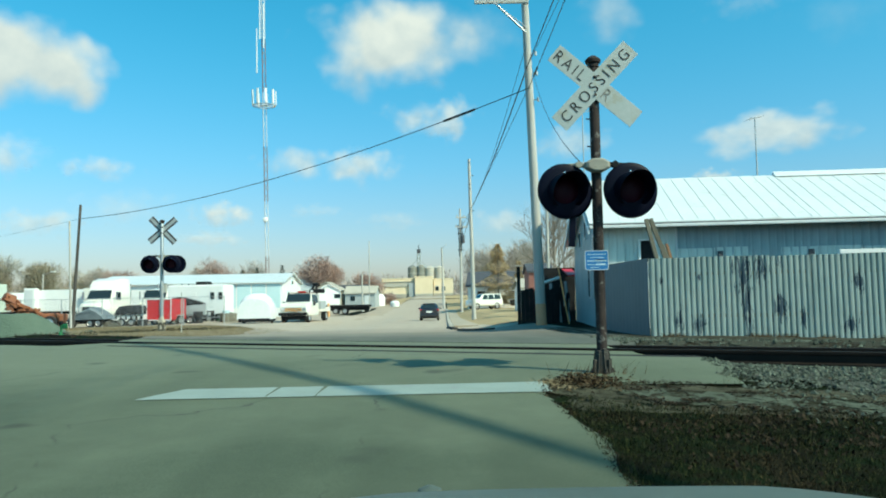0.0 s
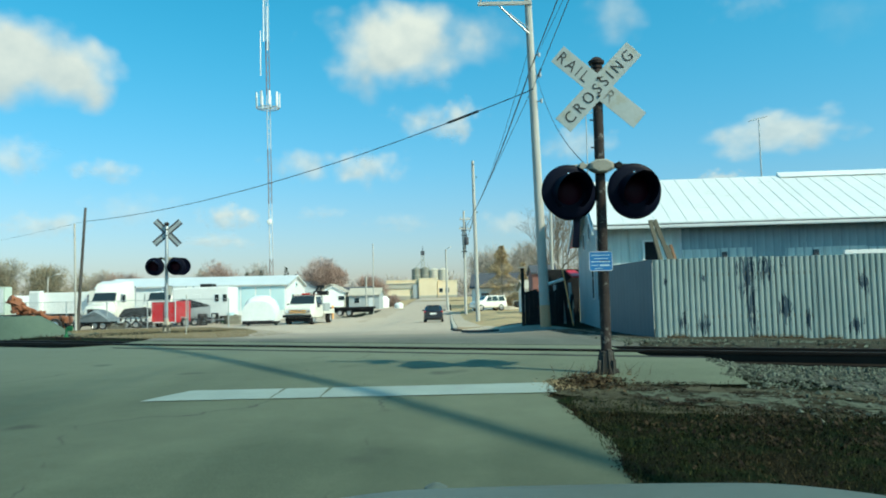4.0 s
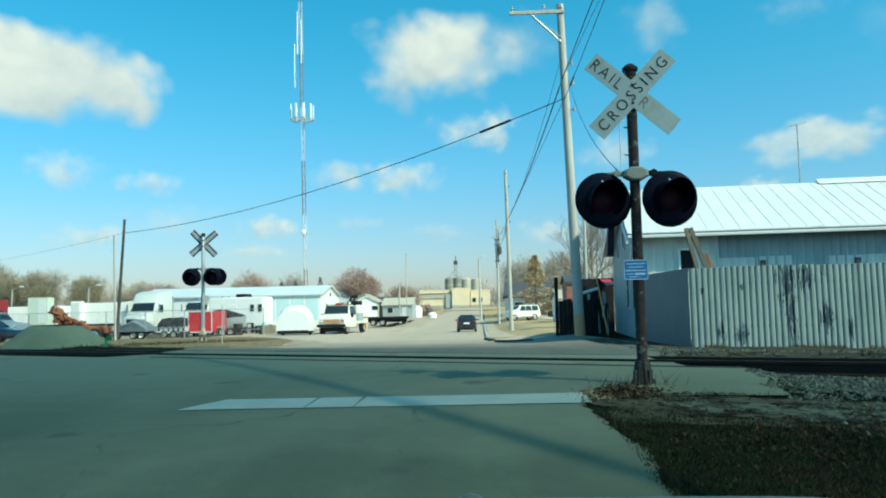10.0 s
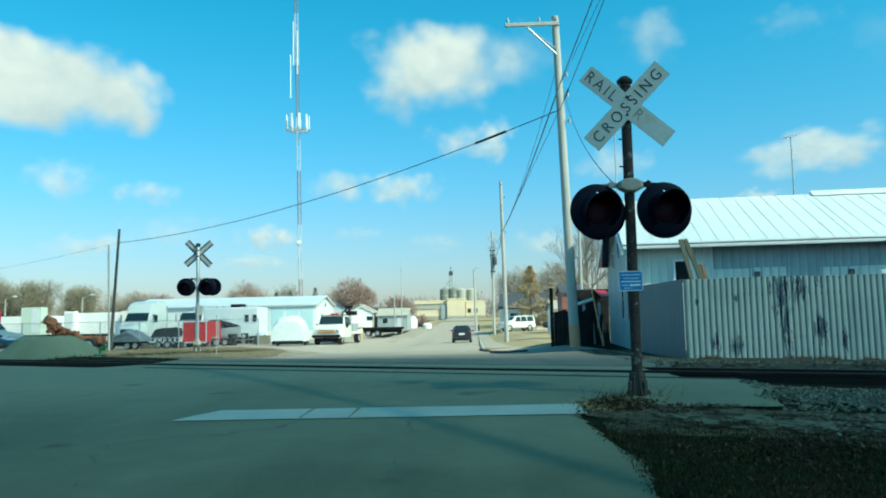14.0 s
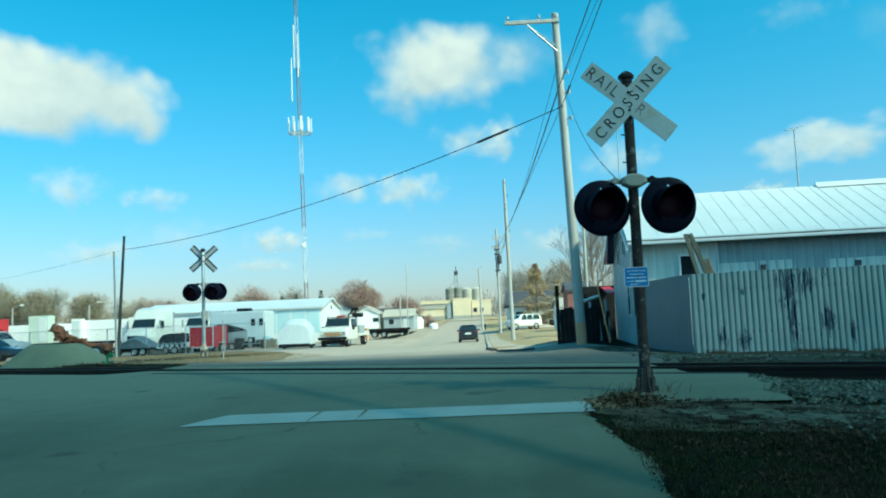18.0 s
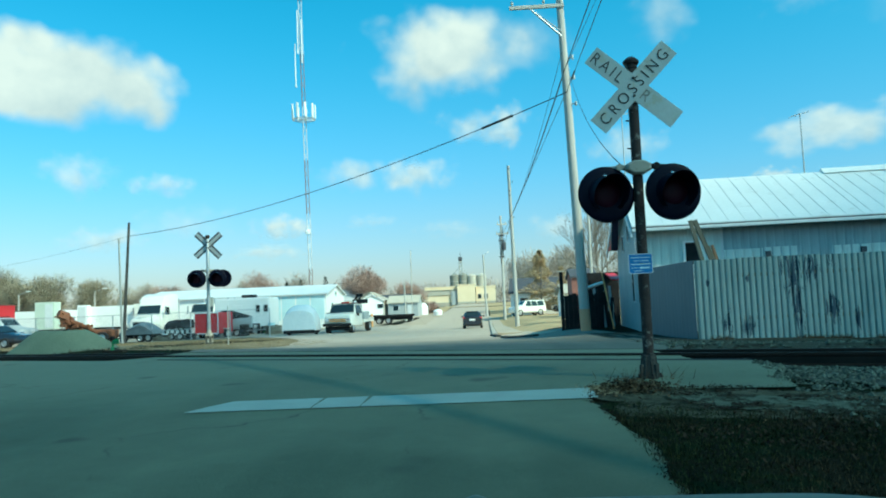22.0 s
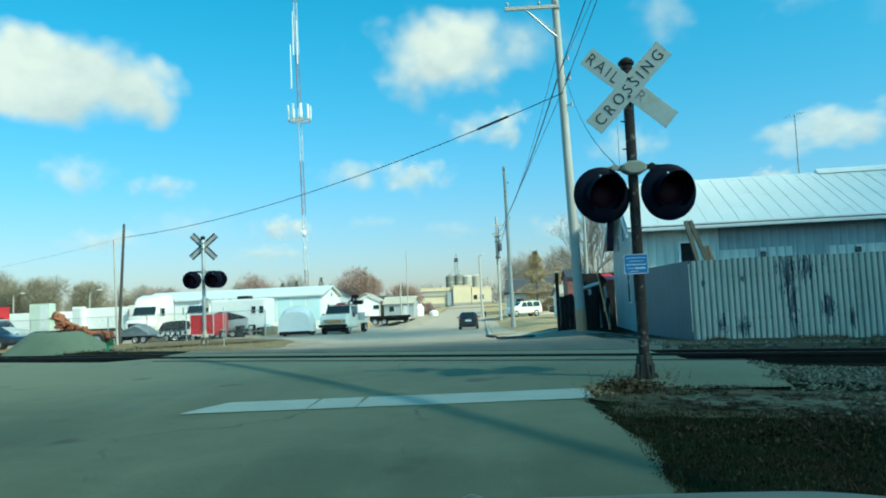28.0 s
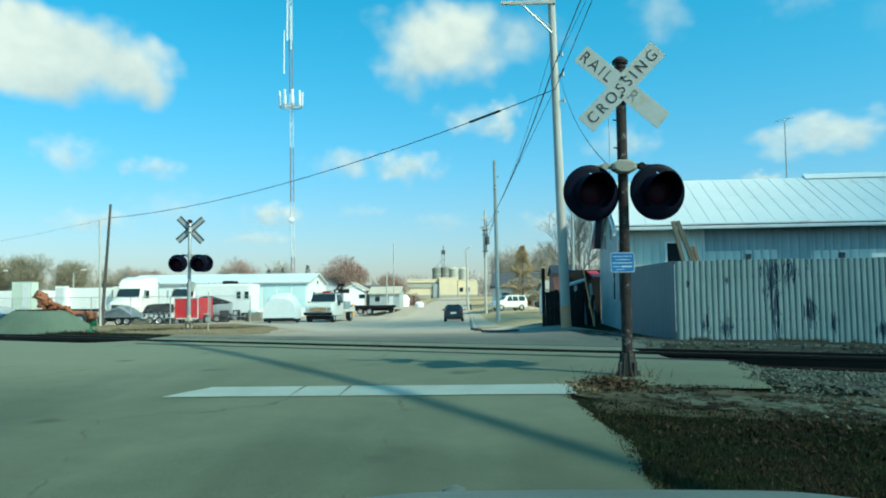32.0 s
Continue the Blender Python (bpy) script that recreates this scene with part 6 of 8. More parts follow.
def boat(m, label, hull_mat, deck_mat, length=4.6, cover=True):
    b = thing("boat_on_trailer", label, "boat", m, "stored boats")
    bm = B()
    st = []
    for t in (0, 0.15, 0.4, 0.65, 0.85, 0.96, 1.0):
        y = length / 2 - t * length
        w = 0.95 * (1 - max(0, t - 0.4) ** 2 * 2.6)
        st.append((y, 0.45 + 0.35 * max(0, t - 0.5), 0.8 + 0.15 * t, 1.15 + 0.3 * t, max(0.05, w), max(0.04, w * 0.92)))
    loft(bm, st)
    part("hull", bm, hull_mat, b, smooth=True)
    bm = B()
    st = []
    for t, hgt in ((0.02, 0.1), (0.2, 0.5), (0.45, 0.65), (0.7, 0.35), (0.95, 0.04)):
        y = length / 2 - t * length
        w = 0.9 * (1 - max(0, t - 0.4) ** 2 * 2.6)
        st.append((y, 1.12 + 0.25 * t, 1.15 + 0.28 * t, 1.2 + 0.3 * t + hgt, w, w * 0.45))
    loft(bm, st)
    part("cover", bm, deck_mat, b, smooth=True)
    part("trailer_frame", box(box(B(), -0.6, -0.5, -length / 2 - 0.8, length / 2, 0.36, 0.46), 0.5, 0.6, -length / 2 - 0.8, length / 2, 0.36, 0.46), M_GALV, b)
    part("stripe", box(B(), -0.955, 0.955, -0.2, length / 2 - 0.3, 0.9, 0.96), M_WHITE, b)
    for x in (-0.85, 0.85):
        wheel(b, x, 0.5, 0.3, 0.18)
        wheel(b, x, 1.15, 0.3, 0.18)
    return b


boat(pose(-20.0, 58.9, H(-20, 58), 0, 0, 64), "dark covered motor boat on a trailer behind the red trailer", M_GREYTARP, M_DARK)
skiff = thing("tarped_skiff", "white skiff on a trailer under torn black tarpaulin", "boat", pose(-21.95, 53.7, H(-22, 53.7), 0, 0, 3), "stored boats")
part("hull", prism(B(), [(-1.2, 0.72), (-0.85, 0.36), (1.0, 0.34), (1.12, 0.76), (0.6, 0.82), (-0.6, 0.82)], -0.6, 0.6, Matrix.Rotation(radians(90), 4, "Z") @ Matrix.Diagonal((1, -1, 1, 1))), M_WHITE, skiff)
bm = B()
grid = []
for j in range(11):
    v_ = -1 + 2 * j / 10
    row = []
    for i in range(21):
        u = -1 + 2 * i / 20
        z = 0.8 + 0.62 * (1 - abs(v_) ** 2.6) * (1 - 0.55 * abs(u) ** 5) + 0.1 * noise.noise((u * 3, v_ * 2, 4)) + 0.06 * noise.noise((u * 9, v_ * 6, 1))
        if j in (0, 10):
            z = 0.8 + 0.16 * noise.noise((u * 6, v_ * 3, 8))
        row.append(bm.verts.new((0.15 + 1.0 * u, 0.7 * v_, z)))
    grid.append(row)
for a, b in zip(grid, grid[1:]):
    for i in range(20):
        bm.faces.new((a[i], a[i + 1], b[i + 1], b[i]))
part("tarpaulin", bm, M_DARK, skiff, "torn black tarpaulin")
rd = random.Random(3)
for i in range(6):
    x = -0.75 + 0.34 * i
    part("tarp_strip", prism(B(), [(-0.715, 0.72), (-0.73, 0.72 - rd.uniform(0.1, 0.36)), (-0.72, 0.72 - rd.uniform(0.1, 0.3)), (-0.7, 0.72)], x, x + rd.uniform(0.07, 0.2)), M_DARK, skiff)
part("trailer_frame", box(B(), -1.2, 1.2, -0.5, 0.5, 0.24, 0.34, 0.02), M_DARK, skiff)
for x in (-0.35, 0.3):
    for y in (-0.58, 0.58):
        w = wheel(skiff, x, y, 0.27, 0.18)
        w.matrix_basis = pose(x, y, 0.27, 0, 0, 90)
punt = thing("covered_punt", "low boat under a grey sheet on a dark trailer", "boat", pose(-23.1, 50.2, H(-23, 50.2), 0, 0, -3), "stored boats")
bm = B()
stations = []
for y, k in ((-0.85, 0.82), (-0.6, 1.0), (0.6, 1.0), (0.9, 0.85)):
    stations.append([bm.verts.new((x, y * (1 - 0.1 * abs(x)), 0.5 + (z - 0.5) * k + 0.02 * noise.noise((x * 4, y * 3, 0)))) for x, z in ((-1.25, 0.5), (-1.2, 0.58), (-0.8, 0.8), (-0.2, 1.06), (0.3, 1.3), (0.7, 1.12), (1.15, 0.74), (1.25, 0.52))])
for a, b in zip(stations, stations[1:]):
    for i in range(7):
        bm.faces.new((a[i], a[i + 1], b[i + 1], b[i]))
bm.faces.new(stations[0])
bm.faces.new(list(reversed(stations[-1])))
bmesh.ops.recalc_face_normals(bm, faces=bm.faces)
part("cover", bm, M_SLATETARP, punt, "slate-grey cover sheet")
part("hull", box(B(), -1.1, 1.1, -0.6, 0.6, 0.3, 0.5, 0.04), M_DARK, punt)
part("drawbar", rod(B(), (1.1, 0, 0.36), (1.9, -0.1, 0.34), 0.04, seg=6), M_DARK, punt)
for x in (0.3, 0.85):
    for y in (-0.6, 0.6):
        w = wheel(punt, x, y, 0.27, 0.18)
        w.matrix_basis = pose(x, y, 0.27, 0, 0, 90)

camper = thing("camper_trailer", "large white camper trailer with small dark windows", "trailer", pose(-19.4, 64.5, H(-19, 64), 0, 0, -4))
part("shell", box(B(), -3.4, 1.4, -1.2, 1.2, 0.5, 3.0, 0.14), M_WHITE, camper)
for x0 in (0.2, 0.88):
    w = part("window_frame", box(B(), x0, x0 + 0.42, -1.23, -1.19, 1.75, 2.4, 0.02), M_TRIM, camper)
    part("pane", box(B(), x0 + 0.05, x0 + 0.37, -1.245, -1.232, 1.8, 2.35), M_GLASS, w)
part("door", box(B(), -1.6, -0.95, -1.225, -1.19, 0.6, 2.4, 0.02), M_WHITE, camper)
part("roof_unit", box(B(), -1.3, -0.3, -0.5, 0.5, 3.0, 3.28, 0.06), M_DARK, camper)
part("skirt", box(B(), -3.3, 1.3, -1.1, 1.1, 0.3, 0.5), M_GREYMETAL, camper)
for y in (-1.05, 1.05):
    ax = wheel(camper, -0.5, y, 0.34, 0.22)
    ax.matrix_basis = pose(-0.5, y, 0.34, 0, 0, 90)

bm = B()      # tarped load: rounded crown, straight skirts, sagging folds
rings = []
for iy in range(9):
    y = -1.3 + 2.6 * iy / 8
    pinch = 1 - 0.22 * abs(iy / 4 - 1) ** 3
    ring = []
    for i in range(21):
        a = math.pi * i / 20
        cx, cz = math.cos(a), math.sin(a)
        x = 1.17 * math.copysign(abs(cx) ** 0.55, cx) * (1 - 0.16 * cz ** 3)
        z = 0.28 + 1.62 * pinch * cz ** 0.62
        wob = 0.035 * noise.noise((x * 2.5, y * 2.2, z * 2.5))
        ring.append(bm.verts.new((x * (1 + wob), y * (1 + wob), z + wob)))
    rings.append(ring)
for a, b in zip(rings, rings[1:]):
    for i in range(20):
        bm.faces.new((a[i], a[i + 1], b[i + 1], b[i]))
bm.faces.new(rings[0])
bm.faces.new(list(reversed(rings[-1])))
bmesh.ops.recalc_face_normals(bm, faces=bm.faces)
tarped = thing("tarped_trailer", "rounded trailer load under a bright white tarpaulin", "trailer", pose(-13.0, 53.4, H(-12.9, 53), 0, 0, 4) @ Matrix.Diagonal((0.96, 1, 1.1, 1)))
part("tarpaulin", bm, M_TARP, tarped, smooth=True)
part("chassis", box(B(), -1.1, 1.1, -1.35, 1.3, 0.12, 0.34, 0.03), M_DARK, tarped)
part("drawbar", rod(B(), (-0.6, -1.3, 0.25), (-0.75, -2.1, 0.22), 0.05, seg=6), M_DARK, tarped)
for x in (-1.0, 1.0):
    wheel(tarped, x, 0.3, 0.28, 0.18)

digger = thing("rusty_backhoe", "rust-brown backhoe with folded arm and heaped attachments", "machine", pose(-24.6, 45.5, H(-24.7, 45), 0, 0, 10) @ Matrix.Diagonal((1.15, 1.1, 1.1, 1)))
part("frame", box(B(), -0.7, 1.7, -0.5, 0.5, 0.3, 0.52, 0.04), M_ORANGE, digger)
part("engine_cover", box(B(), 0.7, 1.5, -0.4, 0.4, 0.52, 0.82, 0.1), M_ORANGE, digger)
for s_ in (-1, 1):
    part("boom_plate", prism(B(), [(-0.05, 0.62), (0.2, 0.52), (0.3, 0.6), (-0.75, 1.42), (-0.95, 1.4), (-0.9, 1.22)], -0.02, 0.02, Matrix.Translation((-0.1, s_ * 0.16, 0)) @ Matrix.Rotation(radians(-90), 4, "Z")), M_ORANGE, digger)
part("boom_core", rod(B(), (0.9, 0, 0.6), (-0.95, 0, 1.6), 0.11, 0.09, seg=8), M_ORANGE, digger)
part("dipper", rod(B(), (-0.95, -0.05, 1.4), (-0.1, -0.25, 0.72), 0.085, 0.07, seg=8), M_ORANGE, digger)
part("bucket", prism(B(), [(-0.3, 0), (0.1, -0.06), (0.28, 0.1), (0.24, 0.34), (0.0, 0.42), (-0.26, 0.3)], -0.26, 0.26, pose(-0.98, -0.05, 1.5, 0, 24, 35)), M_ORANGE, digger)
for i in range(4):
    part("bucket_tooth", prism(B(), [(-0.03, 0.0), (0.03, 0.0), (0.0, 0.17)], -0.03, 0.03, pose(-1.2 + 0.13 * i, -0.3, 1.56 + 0.05 * i, 60, 10, 0)), M_ORANGE, digger)
rd = random.Random(14)
for i in range(30):
    x = -0.95 + 0.075 * i
    zc = 1.62 - 0.52 * (x + 0.95) + rd.uniform(-0.5, 0.1)
    part("link_plate", box(B(), -rd.uniform(0.1, 0.26), rd.uniform(0.1, 0.24), -0.07, 0.07, -0.07, 0.07, 0.025, pose(x, rd.uniform(-0.45, 0.1), zc, 0, rd.uniform(-75, 75), rd.uniform(-40, 40))), M_ORANGE, digger)
for i in range(9):
    x = -0.8 + 0.3 * i
    part("tine", rod(B(), (x, -0.45, 0.28), (x + rd.uniform(-0.3, 0.25), -0.5 + rd.uniform(-0.1, 0.1), rd.uniform(0.55, 1.05) - 0.12 * i * 0.4), 0.035, 0.025, seg=6), M_ORANGE if i % 3 else M_DARK, digger)
for i in range(3):
    part("ram", rod(B(), (0.5 - 0.3 * i, -0.2 + 0.14 * i, 0.78 + 0.08 * i), (-0.4 - 0.2 * i, -0.22, 1.2 + 0.08 * i), 0.04, seg=6), M_GREYMETAL if i == 1 else M_ORANGE, digger)
part("counterweight", box(B(), 1.35, 1.8, -0.4, 0.4, 0.4, 0.78, 0.08), M_ORANGE, digger)
part("stabiliser", box(B(), 1.6, 1.82, -0.55, -0.4, 0.05, 0.7, 0.03), M_ORANGE, digger)
for i in range(5):
    part("hose", sag(B(), (0.5 - 0.2 * i, -0.28, 0.8 + 0.08 * i), (-0.5 - 0.08 * i, -0.3, 1.25), 0.12, 0.022, 8), M_DARK, digger)
for x in (-0.5, 1.2):
    for y in (-0.6, 0.6):
        w = wheel(digger, x, y, 0.34, 0.26)
        w.matrix_basis = pose(x, y, 0.34, 0, 0, 90)

for i, (x, y, sx, sy, h, lab) in enumerate(((-41, 84, 7.5, 2.5, 3.2, "white box trailer in the far row"), (-52, 86, 9, 2.5, 3.0, "white box trailer in the far row"), (-37.3, 83, 2.2, 2.4, 3.3, "pale box truck body in the far row"), (-62, 88, 8, 2.5, 3.1, "white box trailer in the far row"), (-48.4, 82.4, 2.3, 1.2, 3.9, "tall pale-green box body in the far row"), (-44.4, 82.6, 1.2, 0.7, 3.4, "narrow white box body in the far row"))):
    t = thing("box_trailer", lab, "trailer", pose(x, y, H(x, y), 0, 0, -3), "far trailers")
    part("box_body", box(B(), -sx / 2, sx / 2, -sy / 2, sy / 2, 0.9, h, 0.04), M_TRUCKWHITE if i == 2 else (M_PALEGREEN if i == 4 else M_WHITE), t)
    part("underframe", box(B(), -sx / 2 + 0.1, sx / 2 - 0.1, -sy / 2 + 0.2, sy / 2 - 0.2, 0.6, 0.9, 0.02), M_DARK, t)
    part("rear_door", box(B(), sx / 2 - 1.1, sx / 2 - 0.2, -sy / 2 - 0.03, -sy / 2, 1.1, h - 0.2, 0.01), M_TRIM, t)
    for x0 in (-sx / 3, sx / 3):
        for y0 in (-sy / 2 + 0.2, sy / 2 - 0.2):
            w = wheel(t, x0, y0, 0.48, 0.3)
            w.matrix_basis = pose(x0, y0, 0.48, 0, 0, 90)

flat = thing("flatbed_trailer", "long low dark flatbed trailer by the side street", "trailer", pose(-10.6, 84, H(-10.6, 84), 0, 0, 3))
part("deck", box(B(), -2.4, 2.6, -1.1, 1.1, 0.75, 0.98, 0.02), M_DARK, flat)
part("gooseneck", box(B(), -3.3, -2.4, -0.7, 0.7, 0.85, 1.1, 0.03), M_DARK, flat)
part("side_skirt", box(B(), -2.2, 2.4, -0.85, 0.85, 0.4, 0.75, 0.02), M_DARK, flat)
for x0 in (-1.2, -0.2):
    for y0 in (-0.95, 0.95):
        w = wheel(flat, x0, y0, 0.34, 0.22)
        w.matrix_basis = pose(x0, y0, 0.34, 0, 0, 90)
bm = B()
rod(bm, (0, 0, -0.1), (0, 0, 1.15), 0.1, seg=12)
lathe(bm, [(0.1, 1.15), (0.07, 1.22), (0, 1.25)], 12)
bl = finish("bollard", bm, M_YELLOWWOOD, smooth=True)
bl.matrix_basis = pose(-10.55, 70, H(-10.55, 70))
tagged(bl, "yellow steel bollard beside the lot", "bollard")

# chain-link fence along the yard
chain = thing("chain_link_fence", "chain-link yard fence with grey posts", "fence")
cx0, cx1, cy = -35.2, -14.2, 49.6
for i in range(9):
    x = cx0 + (cx1 - cx0) * i / 8
    part("fence_post", rod(B(), (x, cy, H(x, cy) - 0.1), (x, cy, H(x, cy) + 1.85), 0.035, seg=6), M_GALV, chain)
bm = B()
for i in range(8):
    xa, xb = cx0 + (cx1 - cx0) * i / 8, cx0 + (cx1 - cx0) * (i + 1) / 8
    rod(bm, (xa, cy, H(xa, cy) + 1.83), (xb, cy, H(xb, cy) + 1.83), 0.02, seg=5, caps=False)
part("top_rail", bm, M_GALV, chain)
v, f = [], []
for i in range(210):
    for s in (-1, 1):
        x = cx0 + 0.1 * i
        xe = x + s * 1.75
        if cx0 < xe < cx1:
            za, zb = H(x, cy) + 0.04, H(xe, cy) + 1.8
            k = len(v)
            v += [(x, cy, za), (x + 0.006, cy, za), (xe + 0.006, cy + 0.004, zb), (xe, cy + 0.004, zb)]
            f.append((k, k + 1, k + 2, k + 3))
tagged(raw("wire_mesh", v, f, M_GALV, chain), kind="stuff")

# stone heap and switch stand beyond the tracks
v, f = [], []
N, R = 40, 12
hx, hy = -12.75, 22.5
for j in range(R + 1):
    for i in range(N):
        a, r = 2 * math.pi * i / N, j / R
        x, y = hx + 1.85 * r * math.cos(a), hy + 1.15 * r * math.sin(a)
        prof = min(1.0, (1 - r) / 0.58) - 0.06 * r
        z = H(x, y) - 0.04 + 0.66 * max(0, prof) * (1 + 0.1 * noise.noise((x * 0.9, y * 0.9, 1))) + 0.04 * noise.noise((x * 4, y * 4, 2)) * (1 - r)
        v.append((x, y, z))
for j in range(R):
    for i in range(N):
        f.append((j * N + i, j * N + (i + 1) % N, (j + 1) * N + (i + 1) % N, (j + 1) * N + i))
heap = raw("gravel_heap", v, f, M_HEAP)
heap.data.shade_smooth()
tagged(heap, "low heap of grey-green gravel beyond the tracks", "gravel heap", kind="stuff")
sw = thing("switch_stand", "small green switch stand on dark timbers beside the track", "switch stand", pose(-10.2, 20.5, H(-10.2, 20.5) - 0.02, 0, 0, -20) @ Matrix.Diagonal((0.62, 0.62, 0.66, 1)))
part("head_timber", box(B(), -0.5, 0.7, -0.14, 0.14, -0.02, 0.12, 0.01), M_TIE, sw)
part("stand", lathe(B(), [(0.12, 0.12), (0.1, 0.2), (0.05, 0.25), (0.045, 0.5), (0.02, 0.52)], 10, closed=True), M_GREEN, sw)
part("target", prism(B(), [(-0.02, 0.36), (0.02, 0.36), (0.02, 0.56), (-0.02, 0.5)], -0.06, 0.34), M_GREEN, sw, "green target vane")
part("lever", rod(B(), (0.05, 0, 0.2), (0.45, -0.1, 0.14), 0.022, seg=6), M_DARK, sw)
part("lamp_head", box(B(), -0.07, 0.07, -0.07, 0.07, 0.52, 0.68, 0.02), M_DARK, sw)


# ---- buildings ----
def gabled(name, label, m, w, d, eave, ridge, wall, roof, along_x=True, windows=(), overhang=0.25):
    """A plain gabled block; the ridge runs along x or y. Windows: (face, a, z, w, h)."""
    g = thing(name, label, "building", m)
    if along_x:
        pts = [(-d / 2, -0.4), (-d / 2, eave), (0, ridge - 0.06), (d / 2, eave), (d / 2, -0.4)]
        part("wall", prism(B(), pts, -w / 2, w / 2), wall, g)
        span, run = d, w
    else:
        pts = [(-w / 2, -0.4), (-w / 2, eave), (0, ridge - 0.06), (w / 2, eave), (w / 2, -0.4)]
        part("wall", prism(B(), pts, -d / 2, d / 2, Matrix.Rotation(radians(90), 4, "Z")), wall, g)
        span, run = w, d
    turn = Matrix() if along_x else Matrix.Rotation(radians(90), 4, "Z")
    for s in (-1, 1):
        slope = (ridge - eave) / (span / 2)
        ye = s * (span / 2 + overhang)
        ze = eave - slope * overhang
        part("roof", prism(B(), [(0, ridge), (ye, ze), (ye, ze + 0.12), (0, ridge + 0.12)], -run / 2 - overhang, run / 2 + overhang, turn), roof, g)
    for face, a, z, ww, hh in windows:
        if face == "front":
            fr = part("window", box(B(), a - ww / 2, a + ww / 2, -d / 2 - 0.05, -d / 2, z, z + hh, 0.01), M_TRIM, g)
            part("pane", box(B(), a - ww / 2 + 0.07, a + ww / 2 - 0.07, -d / 2 - 0.065, -d / 2 - 0.052, z + 0.07, z + hh - 0.07), M_GLASS, fr)
        elif face == "door":
            part("door", box(B(), a - ww / 2, a + ww / 2, -d / 2 - 0.06, -d / 2, z, z + hh, 0.01), M_TRIM, g)
        elif face == "panel":
            part("panel", box(B(), a - ww / 2, a + ww / 2, -d / 2 - 0.04, -d / 2, z, z + hh, 0.01), M_PALEBLUE, g)
    return g


long_shed = gabled("long_shed", "long low white and pale-blue shed behind the yard", pose(-25.05, 79.8, H(-24, 80), 0, 0, 0), 18.5, 9.6, 3.35, 4.3, M_WHITE, M_ROOFMETAL, True, [("panel", 4.05 + 1.45 * i, 0.9, 1.3, 2.3) for i in range(4)] + [("front", -4.0, 1.2, 0.6, 0.9)])
for y0, z0, w, h in ((-2.4, 1.5, 0.9, 1.0), (1.6, 0.1, 1.2, 2.1), (-0.4, 3.2, 0.8, 0.5)):
    fr = part("end_window", box(B(), 9.25, 9.3, y0, y0 + w, z0, z0 + h, 0.01), M_PALEBLUE, long_shed)
    part("pane", box(B(), 9.302, 9.312, y0 + 0.1, y0 + w - 0.1, z0 + 0.1, z0 + h - 0.1), M_GLASS, fr)
gabled("garage", "small white gabled garage beside the lot", pose(-17.0, 112, H(-16, 112), 0, 0, 12), 3.1, 6, 2.8, 3.6, M_WHITE, M_WHITE, False, [("front", 1.2, 1.6, 1.0, 0.7)])
gabled("house", "beige bungalow with pale roof beyond the lot", pose(-19.6, 131, H(-16, 130), 0, 0, 0), 5, 7, 2.9, 4.2, M_TAN, M_CONC, False, [("front", -1, 1.0, 1.0, 1.2)])
gabled("house", "low house with pale roof and blue-grey wall by the cross street", pose(-13.8, 130, H(-13, 130), 0, 0, -4), 5.0, 5, 2.3, 3.4, M_GREYTARP, M_CONC, True, [("front", -1.2, 0.9, 1.0, 1.0), ("door", 1.2, 0.0, 0.9, 1.9)])
gabled("house", "small pale house with grey roof", pose(-27, 150, H(-27, 150), 0, 0, 20), 9, 7, 3.0, 5.0, M_WHITE, M_GREYTARP, True, [("front", -2, 1.0, 1.2, 1.2)])
gabled("house", "tan house front near the cross street", pose(-17.5, 146, H(-10, 124) + 0.1, 0, 0, -10), 6, 5, 2.7, 3.9, M_GREYTARP, M_DARKROOF, True, [("front", -1, 1.0, 1.0, 1.1), ("door", 1, 0.1, 0.9, 2.0)])
gabled("house", "white house with dark blue-grey roof behind the lawn", pose(7.2, 96, H(7, 96), 0, 0, -6), 8, 7, 2.7, 4.4, M_WHITE, M_DARKROOF, True, [("front", -2.4, 1.0, 1.0, 1.1), ("front", 1.6, 1.0, 1.4, 1.1)])
gabled("garage", "low white outbuilding behind the pine", pose(9.2, 72, H(9, 72), 0, 0, 2), 4.6, 5, 2.1, 2.9, M_WHITE, M_CONC, True, [("door", 0.5, 0.1, 2.2, 1.9)])
gabled("storage_shed", "dull red shed with a dark roof behind the pole", pose(5.75, 47, H(5.5, 47), 0, 0, 0), 1.4, 2.4, 2.65, 3.1, M_BRICKRED, M_DARKROOF, True, [], 0.1)

